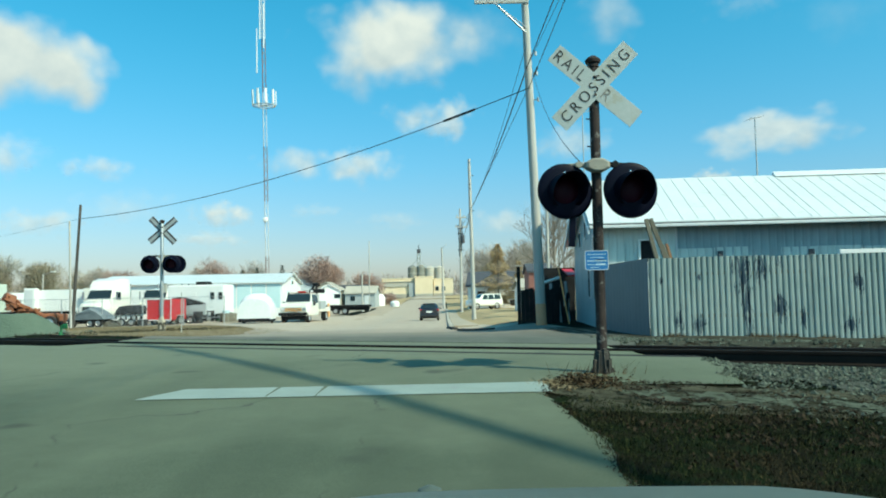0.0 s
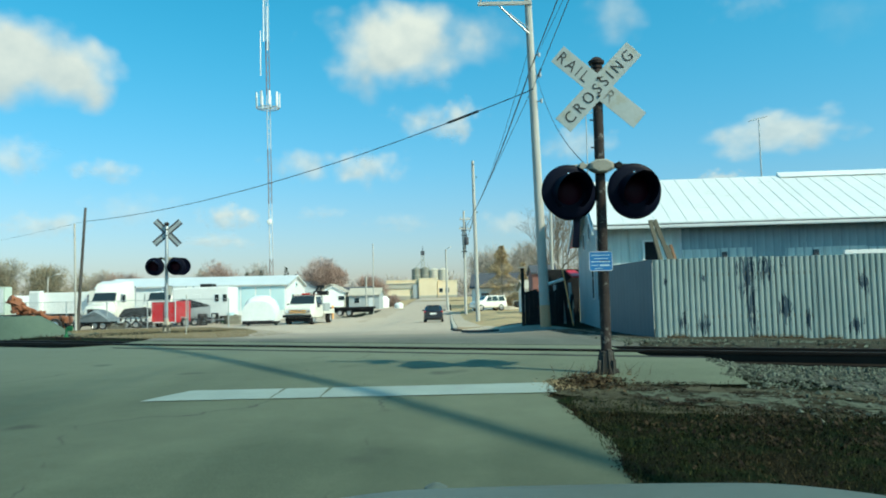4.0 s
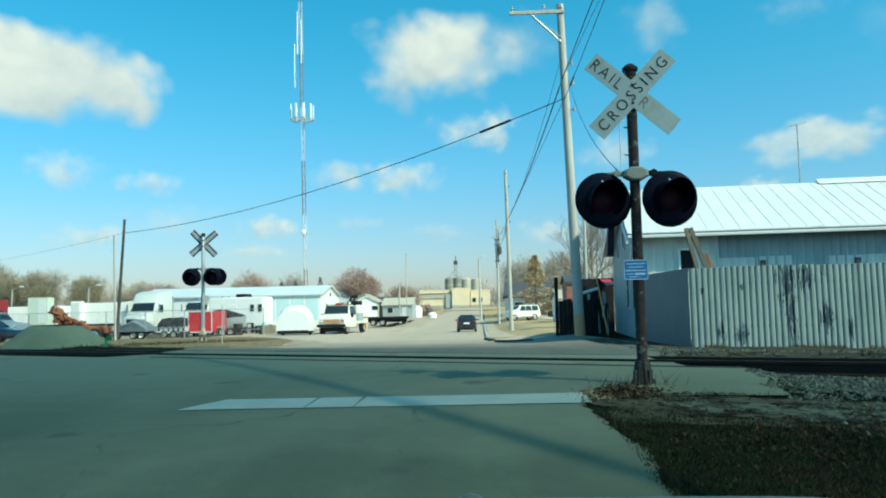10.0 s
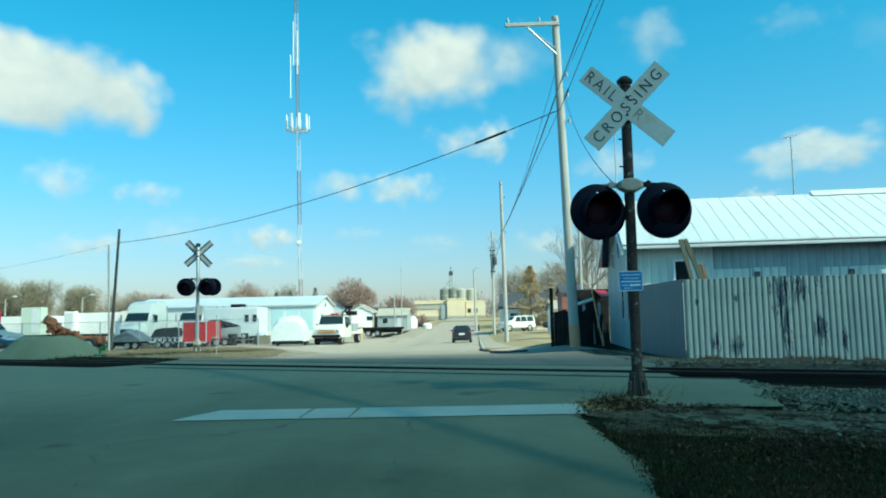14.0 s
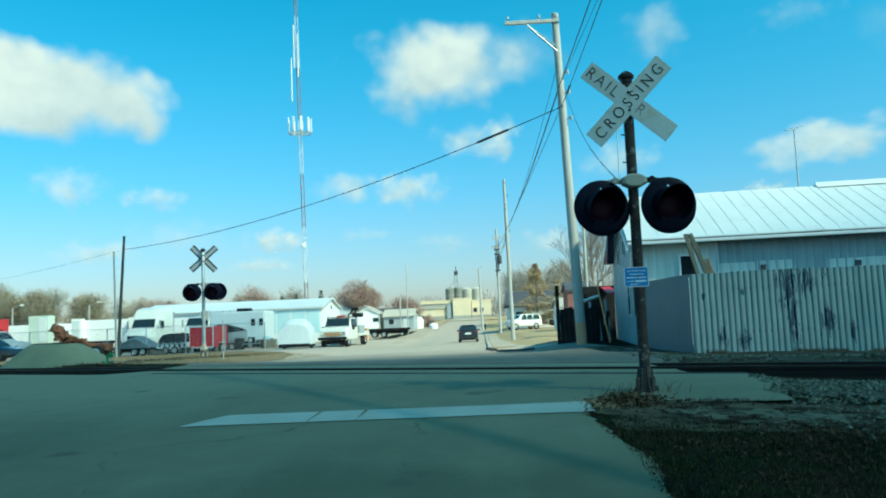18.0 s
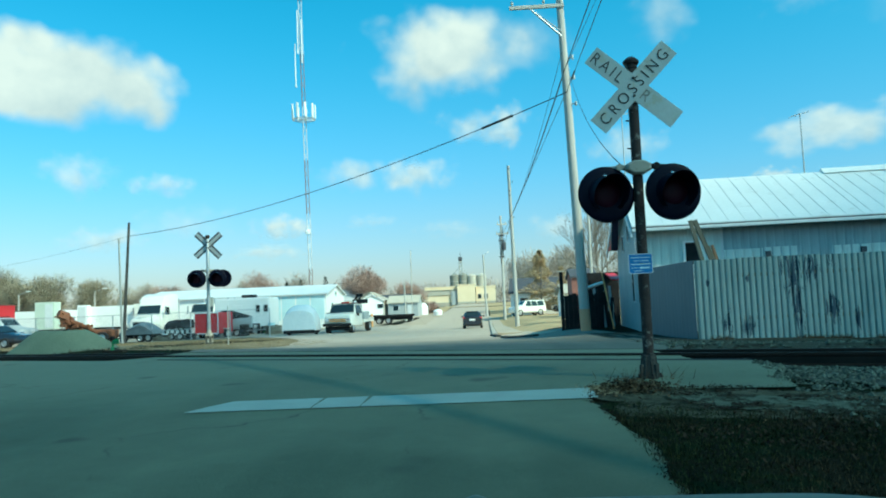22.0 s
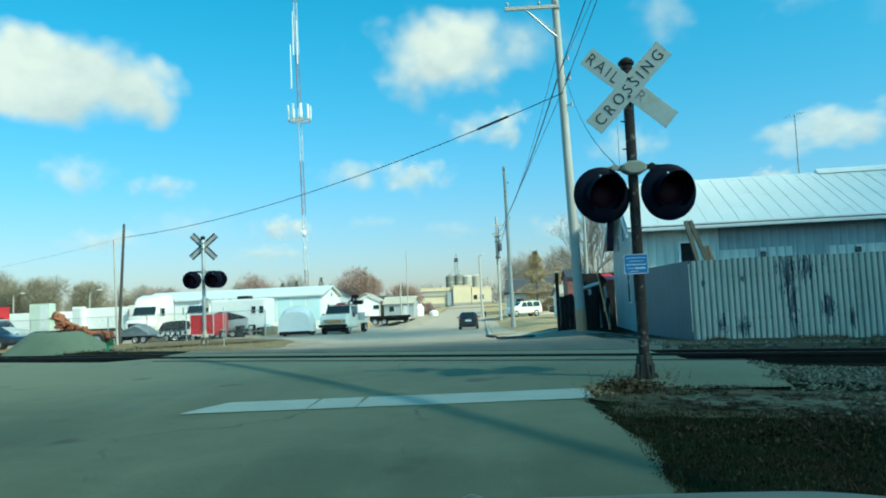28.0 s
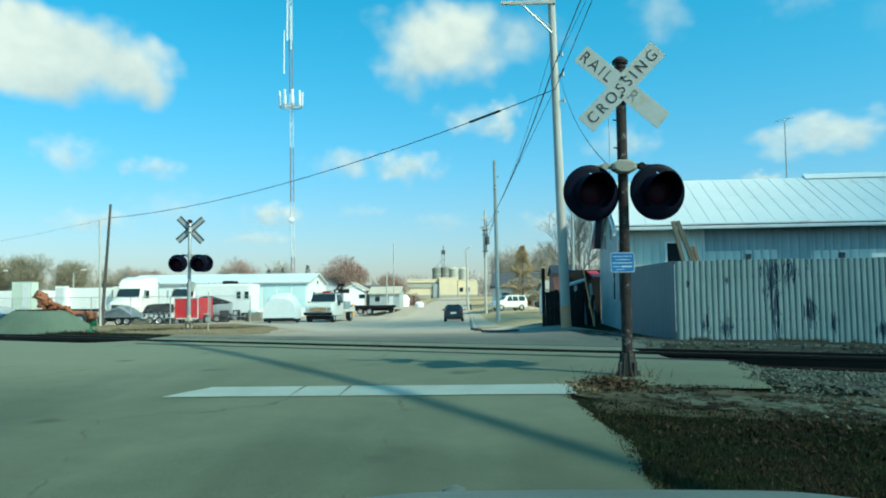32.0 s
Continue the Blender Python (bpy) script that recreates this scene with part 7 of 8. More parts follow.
works = thing("brick_works", "cream flat-roofed works building at the end of the street", "building", pose(-7.6, 201, H(-7.6, 200), 0, 0, 2))
for nm, x0, x1, y0, h in (("west_wing", -8.6, -0.1, 0.5, 4.6), ("tall_block", 0.0, 4.7, -0.6, 5.0), ("east_wing", 4.9, 10.0, 0.4, 4.4)):
    wing = part(nm, box(B(), x0, x1, y0, y0 + 9, -0.5, h, 0.03), M_CREAM, works)
    part("parapet", box(B(), x0 - 0.1, x1 + 0.1, y0 - 0.1, y0 + 9.1, h, h + 0.25, 0.03), M_CREAM, wing)
    part("plinth", box(B(), x0 - 0.02, x1 + 0.02, y0 - 0.04, y0, -0.4, 0.7), M_CONC, wing)
    for i in range(2 if nm == "east_wing" else 0):
        a = x0 + (x1 - x0) * (i + 0.5) / 3
        fr = part("window", box(B(), a - 0.5, a + 0.5, y0 - 0.06, y0, 1.4, 2.6, 0.01), M_GREYTARP, wing)
        part("pane", box(B(), a - 0.42, a + 0.42, y0 - 0.075, y0 - 0.062, 1.48, 2.52), M_GLASS, fr)
part("roof_band", box(B(), -8.75, -0.1, 0.3, 0.5, 2.6, 3.9, 0.02), M_TAN, works)
part("eave_shadow_board", box(B(), -8.7, -0.1, 0.1, 0.5, 3.92, 4.02), M_CONC, works)
# grey block stands for the shade inside the wall's hollow
part("recess", box(B(), -1.6, -0.2, -0.1, 0.4, 0.0, 3.6), M_GREYTARP, works)
silo = thing("grain_elevator", "far grain elevator with bins and a thin leg tower", "elevator", pose(-7.0, 245, H(-7, 245)))
for x, r, h, mt in ((-3.0, 1.5, 9.8, M_OLIVEBIN), (-0.3, 1.45, 10.0, M_OLIVEBIN), (2.5, 1.6, 9.5, M_TAN), (5.5, 1.6, 9.5, M_TAN)):
    bin_ = part("bin", lathe(B(), [(r, -0.5), (r, h - 0.7), (r * 0.2, h), (0, h)], 18), mt, silo, smooth=True)
    bin_.matrix_basis = Matrix.Translation((x, 0, 0))
    for zz in (2.4, 4.8, 7.2):
        hoop = part("hoop", lathe(B(), [(r + 0.01, -0.06), (r + 0.05, 0.0), (r + 0.01, 0.06)], 18, Matrix.Translation((0, 0, zz))), M_GREYMETAL, bin_)
for dx in (-2.6, 2.2):
    part("guy_leg", rod(B(), (dx - 0.9, 0, 9.4), (-0.9, 0, 12.2), 0.09, seg=5), M_GREYTARP, silo)
bm = B()
for dx, dy in ((-0.45, -0.45), (0.45, -0.45), (0.45, 0.45), (-0.45, 0.45)):
    rod(bm, (dx - 0.9, dy, 0), (dx - 0.9, dy, 14.6), 0.14, seg=5)
for i in range(10):
    rod(bm, (-1.35, -0.45, i * 1.4), (-0.45, -0.45, i * 1.4 + 1.4), 0.08, seg=4)
    rod(bm, (-0.45, -0.45, i * 1.4), (-1.35, -0.45, i * 1.4 + 1.4), 0.08, seg=4)
part("leg_tower", bm, M_GREYTARP, silo)
part("head_house", box(B(), -1.5, -0.3, -0.6, 0.6, 13.6, 14.9, 0.05), M_DARKROOF, silo)
part("aerial", rod(B(), (-0.9, 0, 14.8), (-0.9, 0, 16.4), 0.1, seg=5), M_DARKROOF, silo)

# ---- driveway clutter beside the workshop ----
gate = thing("yard_gate", "dark slatted yard gate between posts", "gate", pose(2.75, 28.4, H(2.7, 28), 0, 0, 0))
for x in (0.0, 1.35):
    part("gate_post", box(B(), x - 0.06, x + 0.06, -0.06, 0.06, -0.1, 2.15 if x == 0 else 1.5, 0.01), M_DARK, gate)
for i in range(8):
    part("slat", box(B(), 0.07 + i * 0.158, 0.224 + i * 0.158, -0.015, 0.015, 0.04, 1.28 + 0.04 * (i % 3), 0.004), M_DARK, gate)
part("post_cap", box(B(), -0.11, 0.11, -0.1, 0.1, 2.15, 2.2, 0.01), M_GREYMETAL, gate)
for i in range(7):
    x = 4.12 + 0.11 * i
    b0 = finish("scrap_plank", box(B(), -0.05, 0.05, -0.02, 0.02, 0, 1.1 + 0.5 * random.random(), 0.004), M_DARK if i % 3 else M_GREYTARP)
    b0.matrix_basis = pose(x, 29.4 + 0.05 * i, H(x, 29.4), -5, random.uniform(-7, 7), 0)
    tagged(b0, "dark scrap plank propped in the driveway", "plank", "scrap planks")
rack = thing("lean_to", "dark lean-to with a red canopy and hanging scrap", "lean-to", pose(4.15, 31.2, H(4.2, 31), 0, 0, 0))
for x in (0.0, 1.3):
    part("post", box(B(), x - 0.05, x + 0.05, -0.05, 0.05, -0.1, 1.85, 0.01), M_DARK, rack)
# near-black sheet stands for the shade inside
part("back_sheet", box(B(), -0.1, 1.4, 1.4, 1.46, -0.1, 2.2), M_DARK, rack)
part("canopy", prism(B(), [(-0.3, 1.8), (1.5, 2.12), (1.5, 2.18), (-0.3, 1.86)], 0.85, 1.25), M_RED, rack, "faded red canopy sheet")
part("white_rail", rod(B(), (-0.5, -0.2, 1.45), (0.5, -0.2, 1.75), 0.06, seg=6), M_WHITE, rack)
for i in range(16):
    x, z = 0.02 + 0.082 * i, 0.45 + 0.9 * random.random()
    part("hung_scrap", box(B(), x, x + 0.05, 0.2 - 0.02 * i, 0.26 - 0.02 * i, z - 0.4, z + 0.35 * random.random(), 0.012, Matrix.Rotation(random.uniform(-0.25, 0.25), 4, "Y")), (M_DARK, M_PALEBLUE, M_GREYTARP, M_WHITE, M_DARK, M_GREYMETAL)[i % 6], rack)
barrel = finish("barrel", lathe(B(), [(0, 0), (0.28, 0), (0.28, 0.28), (0.295, 0.3), (0.28, 0.32), (0.28, 0.58), (0.295, 0.6), (0.28, 0.62), (0.28, 0.88), (0, 0.88)], 16), M_DARK)
barrel.matrix_basis = pose(4.0, 29.6, H(4, 29.6))
tagged(barrel, "dark steel barrel beside the lean-to", "barrel")
bd = finish("yellow_board", box(B(), -0.022, 0.022, -0.02, 0.02, 0, 2.0, 0.005), M_YELLOWWOOD)
bd.matrix_basis = pose(4.35, 27.0, H(4.3, 27) , -6, -8.5, 0)
tagged(bd, "long yellow board leaning in the driveway", "board")

for i, (x, w, h) in enumerate(((-19.9, 0.62, 0.75), (-19.0, 0.5, 0.85), (-18.2, 0.45, 0.6), (-17.5, 0.55, 0.7))):
    fr = thing("implement_frame", "dark welded implement frame beside the camper", "frame", pose(x, 62.2, H(x, 62.2), 0, 0, 5 * i), "implement frames")
    for px_ in (-w / 2, w / 2):
        for py in (-0.3, 0.3):
            part("leg", box(B(), px_ - 0.05, px_ + 0.05, py - 0.05, py + 0.05, 0, h, 0.01), M_DARK, fr)
    for zz in (h * 0.45, h - 0.05):
        for py in (-0.3, 0.3):
            part("rail", box(B(), -w / 2, w / 2, py - 0.035, py + 0.035, zz - 0.05, zz + 0.05, 0.01), M_DARK, fr)
    part("bin", box(B(), -w / 3, w / 3, -0.25, 0.25, h * 0.12, h * (0.4 + 0.2 * (i % 2)), 0.03), M_GREYTARP if i % 2 else M_GREEN, fr)

# scrap among the parked trailers
TYRE = bpy.data.meshes.new("tyre")
bm = lathe(B(), [(0.2, 0.0), (0.32, 0.0), (0.36, 0.05), (0.36, 0.17), (0.32, 0.22), (0.2, 0.22), (0.18, 0.11), (0.2, 0.0)], 20)
bm.to_mesh(TYRE)
bm.free()
TYRE.materials.append(M_TYRE)
for i, (x, y, n) in enumerate(((-26.2, 49.0, 3), (-22.9, 52.2, 2), (-20.9, 53.2, 2), (-18.4, 57.4, 4), (-27.6, 50.8, 2))):
    st = thing("tyre_stack", "stack of worn black tyres in the yard", "tyres", pose(x, y, H(x, y)), "tyre stacks")
    for k in range(n):
        o = new("tyre", TYRE)
        o.parent = st
        o.matrix_basis = pose(random.uniform(-0.05, 0.05), random.uniform(-0.05, 0.05), 0.22 * k, 0, 0, 40 * k)
for i, (x, y, mt, lab) in enumerate(((-25.6, 49.6, M_DARK, "dark steel drum standing in the yard"), (-23.5, 53.6, M_GREYTARP, "grey steel drum standing in the yard"), (-27.4, 53.0, M_BRICKRED, "rusty red drum standing in the yard"), (-17.2, 60.6, M_PALEBLUE, "pale blue drum beside the camper"))):
    dr = finish("drum", lathe(B(), [(0, 0), (0.28, 0), (0.28, 0.28), (0.295, 0.3), (0.28, 0.32), (0.28, 0.58), (0.295, 0.6), (0.28, 0.62), (0.28, 0.88), (0.26, 0.88), (0.26, 0.86), (0, 0.86)], 16), mt, smooth=True)
    dr.matrix_basis = pose(x, y, H(x, y))
    tagged(dr, lab, "drum", "yard drums")
for i, (x, y) in enumerate(((-22.0, 50.6), (-26.9, 48.2), (-16.6, 59.0))):
    pl = thing("pallet_stack", "grey wooden pallets stacked in the yard", "pallets", pose(x, y, H(x, y), 0, 0, 15 * i), "pallet stacks")
    for k in range(3 + i):
        for yy in (-0.5, 0.0, 0.5):
            part("stringer", box(B(), -0.55, 0.55, yy - 0.03, yy + 0.03, 0.14 * k, 0.14 * k + 0.1), M_WOOD, pl)
        for xx in (-0.48, -0.24, 0.0, 0.24, 0.48):
            part("deck_board", box(B(), xx - 0.05, xx + 0.05, -0.55, 0.55, 0.14 * k + 0.1, 0.14 * k + 0.12), M_WOOD, pl)
for i, (x, y, a) in enumerate(((-25.2, 50.4, 10), (-23.9, 50.0, -14), (-19.2, 57.6, 6))):
    bt = thing("bare_trailer", "low bare boat trailer of dark steel", "trailer", pose(x, y, H(x, y), 0, 0, 80 + a), "bare trailers")
    for s in (-1, 1):
        part("side_rail", rod(B(), (s * 0.6, -1.2, 0.45), (s * 0.1, 1.6, 0.45), 0.045, seg=6), M_DARK, bt)
        wheel(bt, s * 0.75, -0.5, 0.28, 0.18)
    part("axle", rod(B(), (-0.75, -0.5, 0.28), (0.75, -0.5, 0.28), 0.04, seg=6), M_DARK, bt)
    part("winch_post", rod(B(), (0, 1.3, 0.45), (0, 1.3, 1.0), 0.04, seg=6), M_DARK, bt)
    part("cross_member", rod(B(), (-0.55, -1.0, 0.45), (0.55, -1.0, 0.45), 0.04, seg=6), M_DARK, bt)


# ---- trees ----
def bare_tree(m, h, seed, label, spread=0.55, mat=None):
    rnd = random.Random(seed)
    t = thing("bare_tree", label, "tree", m, "bare trees")
    trunk, crown = B(), B()

    def grow(p, d, length, r, depth):
        q = p + d * length
        rod(trunk if depth < 2 else crown, p, q, r, r * 0.68, seg=7 if depth < 2 else 4, caps=False)
        if depth >= 7 or r < 0.004:
            return
        for _ in range(2 if depth < 1 else rnd.choice((2, 3, 3))):
            nd = (d + Vector((rnd.gauss(0, spread), rnd.gauss(0, spread), rnd.uniform(-0.1, 0.45)))).normalized()
            grow(q if rnd.random() < 0.6 else p.lerp(q, 0.7), nd, length * rnd.uniform(0.66, 0.86), r * 0.62, depth + 1)

    grow(Vector((0, 0, -0.2)), Vector((rnd.uniform(-0.05, 0.05), 0, 1)).normalized(), h * 0.27, h * 0.014, 0)
    part("trunk", trunk, M_BARK, t)
    part("crown", crown, mat or M_BARK, t)
    return t


bare_tree(pose(7.6, 53, H(7.6, 53), 0, 0, 0), 9.4, 3, "tall bare tree behind the workshop", 0.42)
bare_tree(pose(9.3, 60, H(9.3, 60), 0, 0, 40), 9.5, 8, "bare tree with fine upright branches", 0.4)
bare_tree(pose(8.6, 64, H(8.6, 64), 0, 0, 90), 9.5, 12, "bare tree with fine upright branches", 0.5)
bare_tree(pose(12.5, 85, H(12.5, 85), 0, 0, 10), 10, 17, "bare tree beyond the houses", 0.5)


def twig_cloud(name, label, cat, blobs, mat, seed, size=0.5, width=0.05, kind="", thin=0.6):
    """A crown of many short strips inside lumpy volumes: (x, y, z, rx, ry, rz, count)."""
    rs = np.random.RandomState(seed)
    V, F, k = [], [], 0
    for x, y, z, rx, ry, rz, n in blobs:
        p = rs.normal(size=(n, 3))
        p /= np.linalg.norm(p, axis=1)[:, None]
        p *= (rs.rand(n, 1) ** thin)
        c = np.array([x, y, z]) + p * (rx, ry, rz)
        d = p * 0.7 + rs.normal(scale=0.5, size=(n, 3)) + (0, 0, 0.5)
        d /= np.linalg.norm(d, axis=1)[:, None]
        s = rs.normal(size=(n, 3))
        s -= d * (s * d).sum(1)[:, None]
        s /= np.linalg.norm(s, axis=1)[:, None]
        ln = size * (0.5 + rs.rand(n, 1))
        w = width * (0.5 + rs.rand(n, 1))
        quad = np.stack([c - s * w, c + s * w, c + d * ln + s * w * 0.3, c + d * ln - s * w * 0.3], 1)
        V += quad.reshape(-1, 3).tolist()
        F += [(k + 4 * i, k + 4 * i + 1, k + 4 * i + 2, k + 4 * i + 3) for i in range(n)]
        k += 4 * n
    ob = raw(name, V, F, mat)
    return tagged(ob, label, cat, kind=kind)


def crown_tree(name, label, x, y, h, w, mat, seed, n=1600, size=0.8, width=0.06):
    t = thing(name, label, "tree", pose(x, y, H(x, y)), "far trees")
    part("trunk", rod(B(), (0, 0, -0.3), (0, 0, h * 0.55), h * 0.022, h * 0.01, seg=7), M_BARK, t)
    rnd = random.Random(seed)
    blobs = []
    for i in range(9):
        a, rr = rnd.uniform(0, 6.28), rnd.uniform(0, 0.6) * w
        blobs.append((rr * math.cos(a), rr * math.sin(a) * 0.6, h * rnd.uniform(0.42, 0.78), w * rnd.uniform(0.35, 0.55), w * 0.4, h * rnd.uniform(0.16, 0.26), n // 9))
    c = twig_cloud("crown", "", "", blobs, mat, seed, size, width)
    c.parent = t
    limbs = B()
    for i in range(9):
        a = rnd.uniform(0, 6.28)
        rod(limbs, (0, 0, h * rnd.uniform(0.25, 0.45)), (w * 0.6 * math.cos(a), w * 0.4 * math.sin(a), h * rnd.uniform(0.6, 0.9)), h * 0.006, h * 0.002, seg=4, caps=False)
    part("limbs", limbs, M_BARK, t)
    return t


crown_tree("russet_tree", "broad russet-brown leafless tree beyond the sheds", -24.6, 150, 9.8, 6.0, M_REDTWIG, 21, 18000, 0.6, 0.028)
crown_tree("russet_tree", "russet-brown leafless tree beyond the sheds", -17.0, 165, 6.4, 5.0, M_REDTWIG, 22, 4200, 1.0, 0.03)
rnd = random.Random(5)
for i in range(9):
    crown_tree("leafless_tree", "hazy leafless tree in the far treeline", -78 + 6.0 * i + rnd.uniform(-1.5, 1.5), 150 + rnd.uniform(-10, 25), rnd.uniform(7.0, 9.5), rnd.uniform(3.5, 5.0), rnd.choice([M_TWIG, M_REDTWIG, M_GOLDTWIG]), 40 + i, 4200, 0.7, 0.028)
for i, (x, y, h) in enumerate(((-78, 125, 10), (-70, 120, 9.5), (-85, 130, 11), (-62, 118, 8))):
    crown_tree("tawny_tree", "tawny leafless tree at the edge of the yard", x, y, h, 5.0, M_GOLDTWIG, 60 + i, 9000, 0.8, 0.024)
for i, x in enumerate((8, 12, 17, 22, 5.5, 15)):
    crown_tree("leafless_tree", "hazy leafless tree behind the houses", x, 118 + 9 * (i % 3), 9 + (i % 3), 4.2, M_TWIG, 80 + i, 4200, 0.8, 0.024)
blobs = []
for i in range(90):
    x = -330 + 660 * rnd.random()
    blobs.append((x, 330 + rnd.uniform(-20, 40), 6.5, 9, 6, rnd.uniform(3.5, 6.5), 420))
twig_cloud("far_woods", "hazy brown winter woods on the horizon", "woods", blobs, M_TWIG, 3, 1.6, 0.16, "stuff")


def spruce(x, y, h, w, mat, label, seed, n=2600):
    rs = np.random.RandomState(seed)
    t = thing("conifer", label, "tree", pose(x, y, H(x, y)), "conifers")
    part("trunk", rod(B(), (0, 0, -0.2), (0, 0, h * 0.95), h * 0.02, 0.02, seg=7), M_BARK, t)
    V, F = [], []
    for i in range(n):
        z = h * (0.1 + 0.9 * rs.rand() ** 1.25)
        a = rs.rand() * 6.283
        layer = (0.7 + 0.3 * math.sin(z / h * 30)) * (0.72 + 0.5 * noise.noise((math.cos(a) * 1.3 + seed, math.sin(a) * 1.3, z * 0.8)))
        r = w * (1 - z / h) ** 0.8 * (0.3 + 0.7 * min(1.0, 2.2 * z / h)) * layer * rs.rand() ** 0.4
        c = np.array([r * math.cos(a), r * math.sin(a), z - r * 0.25])
        d = np.array([math.cos(a), math.sin(a), -0.25 + 0.5 * rs.rand()]) + rs.normal(scale=0.35, size=3)
        d *= (0.22 + 0.2 * rs.rand()) / np.linalg.norm(d)
        s = np.cross(d, rs.normal(size=3))
        s *= 0.035 / np.linalg.norm(s)
        k = len(V)
        V += [tuple(c - s), tuple(c + s), tuple(c + d)]
        F.append((k, k + 1, k + 2))
    c = raw("needles", V, F, mat, t)
    bm = B()
    for i in range(46):
        z = h * (0.12 + 0.02 * i * 0.95)
        a = i * 2.4
        r = w * 0.8 * (1 - z / h) ** 0.8 * (0.3 + 0.7 * min(1.0, 2.2 * z / h))
        rod(bm, (0, 0, z), (r * math.cos(a), r * math.sin(a), z - r * 0.2), 0.03, 0.008, seg=4, caps=False)
    part("boughs", bm, M_BARK, t)
    return t


spruce(6.35, 90, 7.5, 5.6, M_NEEDLE, "thin rusty-brown pine on the lawn", 4, 7000)
spruce(8.6, 88, 5.4, 1.7, M_NEEDLE, "thin rusty-brown pine on the lawn", 9, 2600)
for i, (x, y, h) in enumerate(((-31, 118, 6.2), (-29.5, 121, 6.6), (-40, 125, 6.0), (-23.6, 112, 6.6), (-22.4, 113, 5.6), (-37.5, 122, 5.4))):
    spruce(x, y, h, 1.5, M_EVERGREEN, "dark evergreen behind the long shed", 30 + i, 900)
twig_cloud("shrub", "round russet shrub by the cross street", "shrub", [(-10.2, 140, H(-10, 140) + 0.9, 1.5, 1.3, 1.1, 1500)], M_REDTWIG, 11, 0.4, 0.05)
wb = finish("white_tank", lathe(B(), [(0, 0), (0.7, 0), (0.75, 0.7), (0.5, 1.0), (0, 1.1)], 16), M_WHITE, smooth=True)
wb.matrix_basis = pose(-8.1, 126, H(-8.1, 126)) @ Matrix.Diagonal((1.0, 1.0, 0.9, 1))
tagged(wb, "small white tank beside the shrub", "tank", "white tanks")
wd = new("white_tank", wb.data)
wd.matrix_basis = pose(-11.6, 133, H(-11.6, 133)) @ Matrix.Diagonal((1.9, 1.9, 2.0, 1))
tagged(wd, "larger white tank between the houses", "tank", "white tanks")

# ---- kerb, walk and small ground detail ----
walkway = thing("sidewalk", "pale concrete sidewalk slabs beside the street", "sidewalk")
tagged(walkway, kind="structure")
for i in range(44):
    y0 = 36.2 + 1.5 * i
    v = []
    for dz in (-0.05, 0.09):
        for x, y in ((0.45, y0), (1.72, y0), (1.72, y0 + 1.485), (0.45, y0 + 1.485)):
            v.append((x, y, H(0.2, y) + dz + 0.04))
    raw("slab", v, [(4, 5, 6, 7), (0, 1, 5, 4), (1, 2, 6, 5), (2, 3, 7, 6), (3, 0, 4, 7)], M_WALKWAY, walkway)
kerb = thing("kerb", "concrete kerb along the street", "kerb")
tagged(kerb, kind="structure")
for i in range(30):
    y0 = 35.4 + 2.4 * i
    v = []
    for dz in (-0.05, 0.13):
        for x, y in ((0.2, y0), (0.42, y0), (0.42, y0 + 2.38), (0.2, y0 + 2.38)):
            v.append((x, y, H(0.2, y) + dz))
    raw("kerb_stone", v, [(4, 5, 6, 7), (0, 1, 5, 4), (1, 2, 6, 5), (2, 3, 7, 6), (3, 0, 4, 7)], M_CONC, kerb)
def kerb_line(t):
    """The kerb where it swings out of the street towards the driveway, t from 0 to 1."""
    y = 35.7 - 9.2 * t
    return 0.06 + 0.42 * min(1.0, t / 0.6) + 1.0 * max(0.0, t - 0.55) ** 1.2 / 0.45 ** 1.2, y


# the kerb's shadowed face is put in as a near-black colour
for t0, t1 in ((0.0, 0.34), (0.56, 1.0)):
    bm = B()
    n = 14
    rows = []
    for i in range(n + 1):
        x, y = kerb_line(t0 + (t1 - t0) * i / n)
        z = H(x, y)
        rows.append([bm.verts.new((x + dx, y, z + dz)) for dx, dz in ((0.0, -0.04), (0.012, 0.085), (0.03, 0.1), (0.24, 0.105), (0.25, -0.04))])
    for a, b in zip(rows, rows[1:]):
        for q in range(4):
            bm.faces.new((a[q], a[q + 1], b[q + 1], b[q]))
    bm.faces.new(rows[0])
    bm.faces.new(list(reversed(rows[-1])))
    bmesh.ops.recalc_face_normals(bm, faces=bm.faces)
    part("kerb_return", bm, M_TARSHADE, kerb, "kerb swinging into the driveway, its shadowed face put in black")
drape("walk_apron", [[(kerb_line(i / 20)[0] + 0.26 + (1.5 - 0.35 * i / 20) * c, kerb_line(i / 20)[1] + 1.2 * c) for c in (0, 0.2, 0.4, 0.6, 0.8, 1.0)] for i in range(19)], M_WALKWAY, 0.03, "pale concrete apron where the walk meets the driveway", cat="sidewalk")


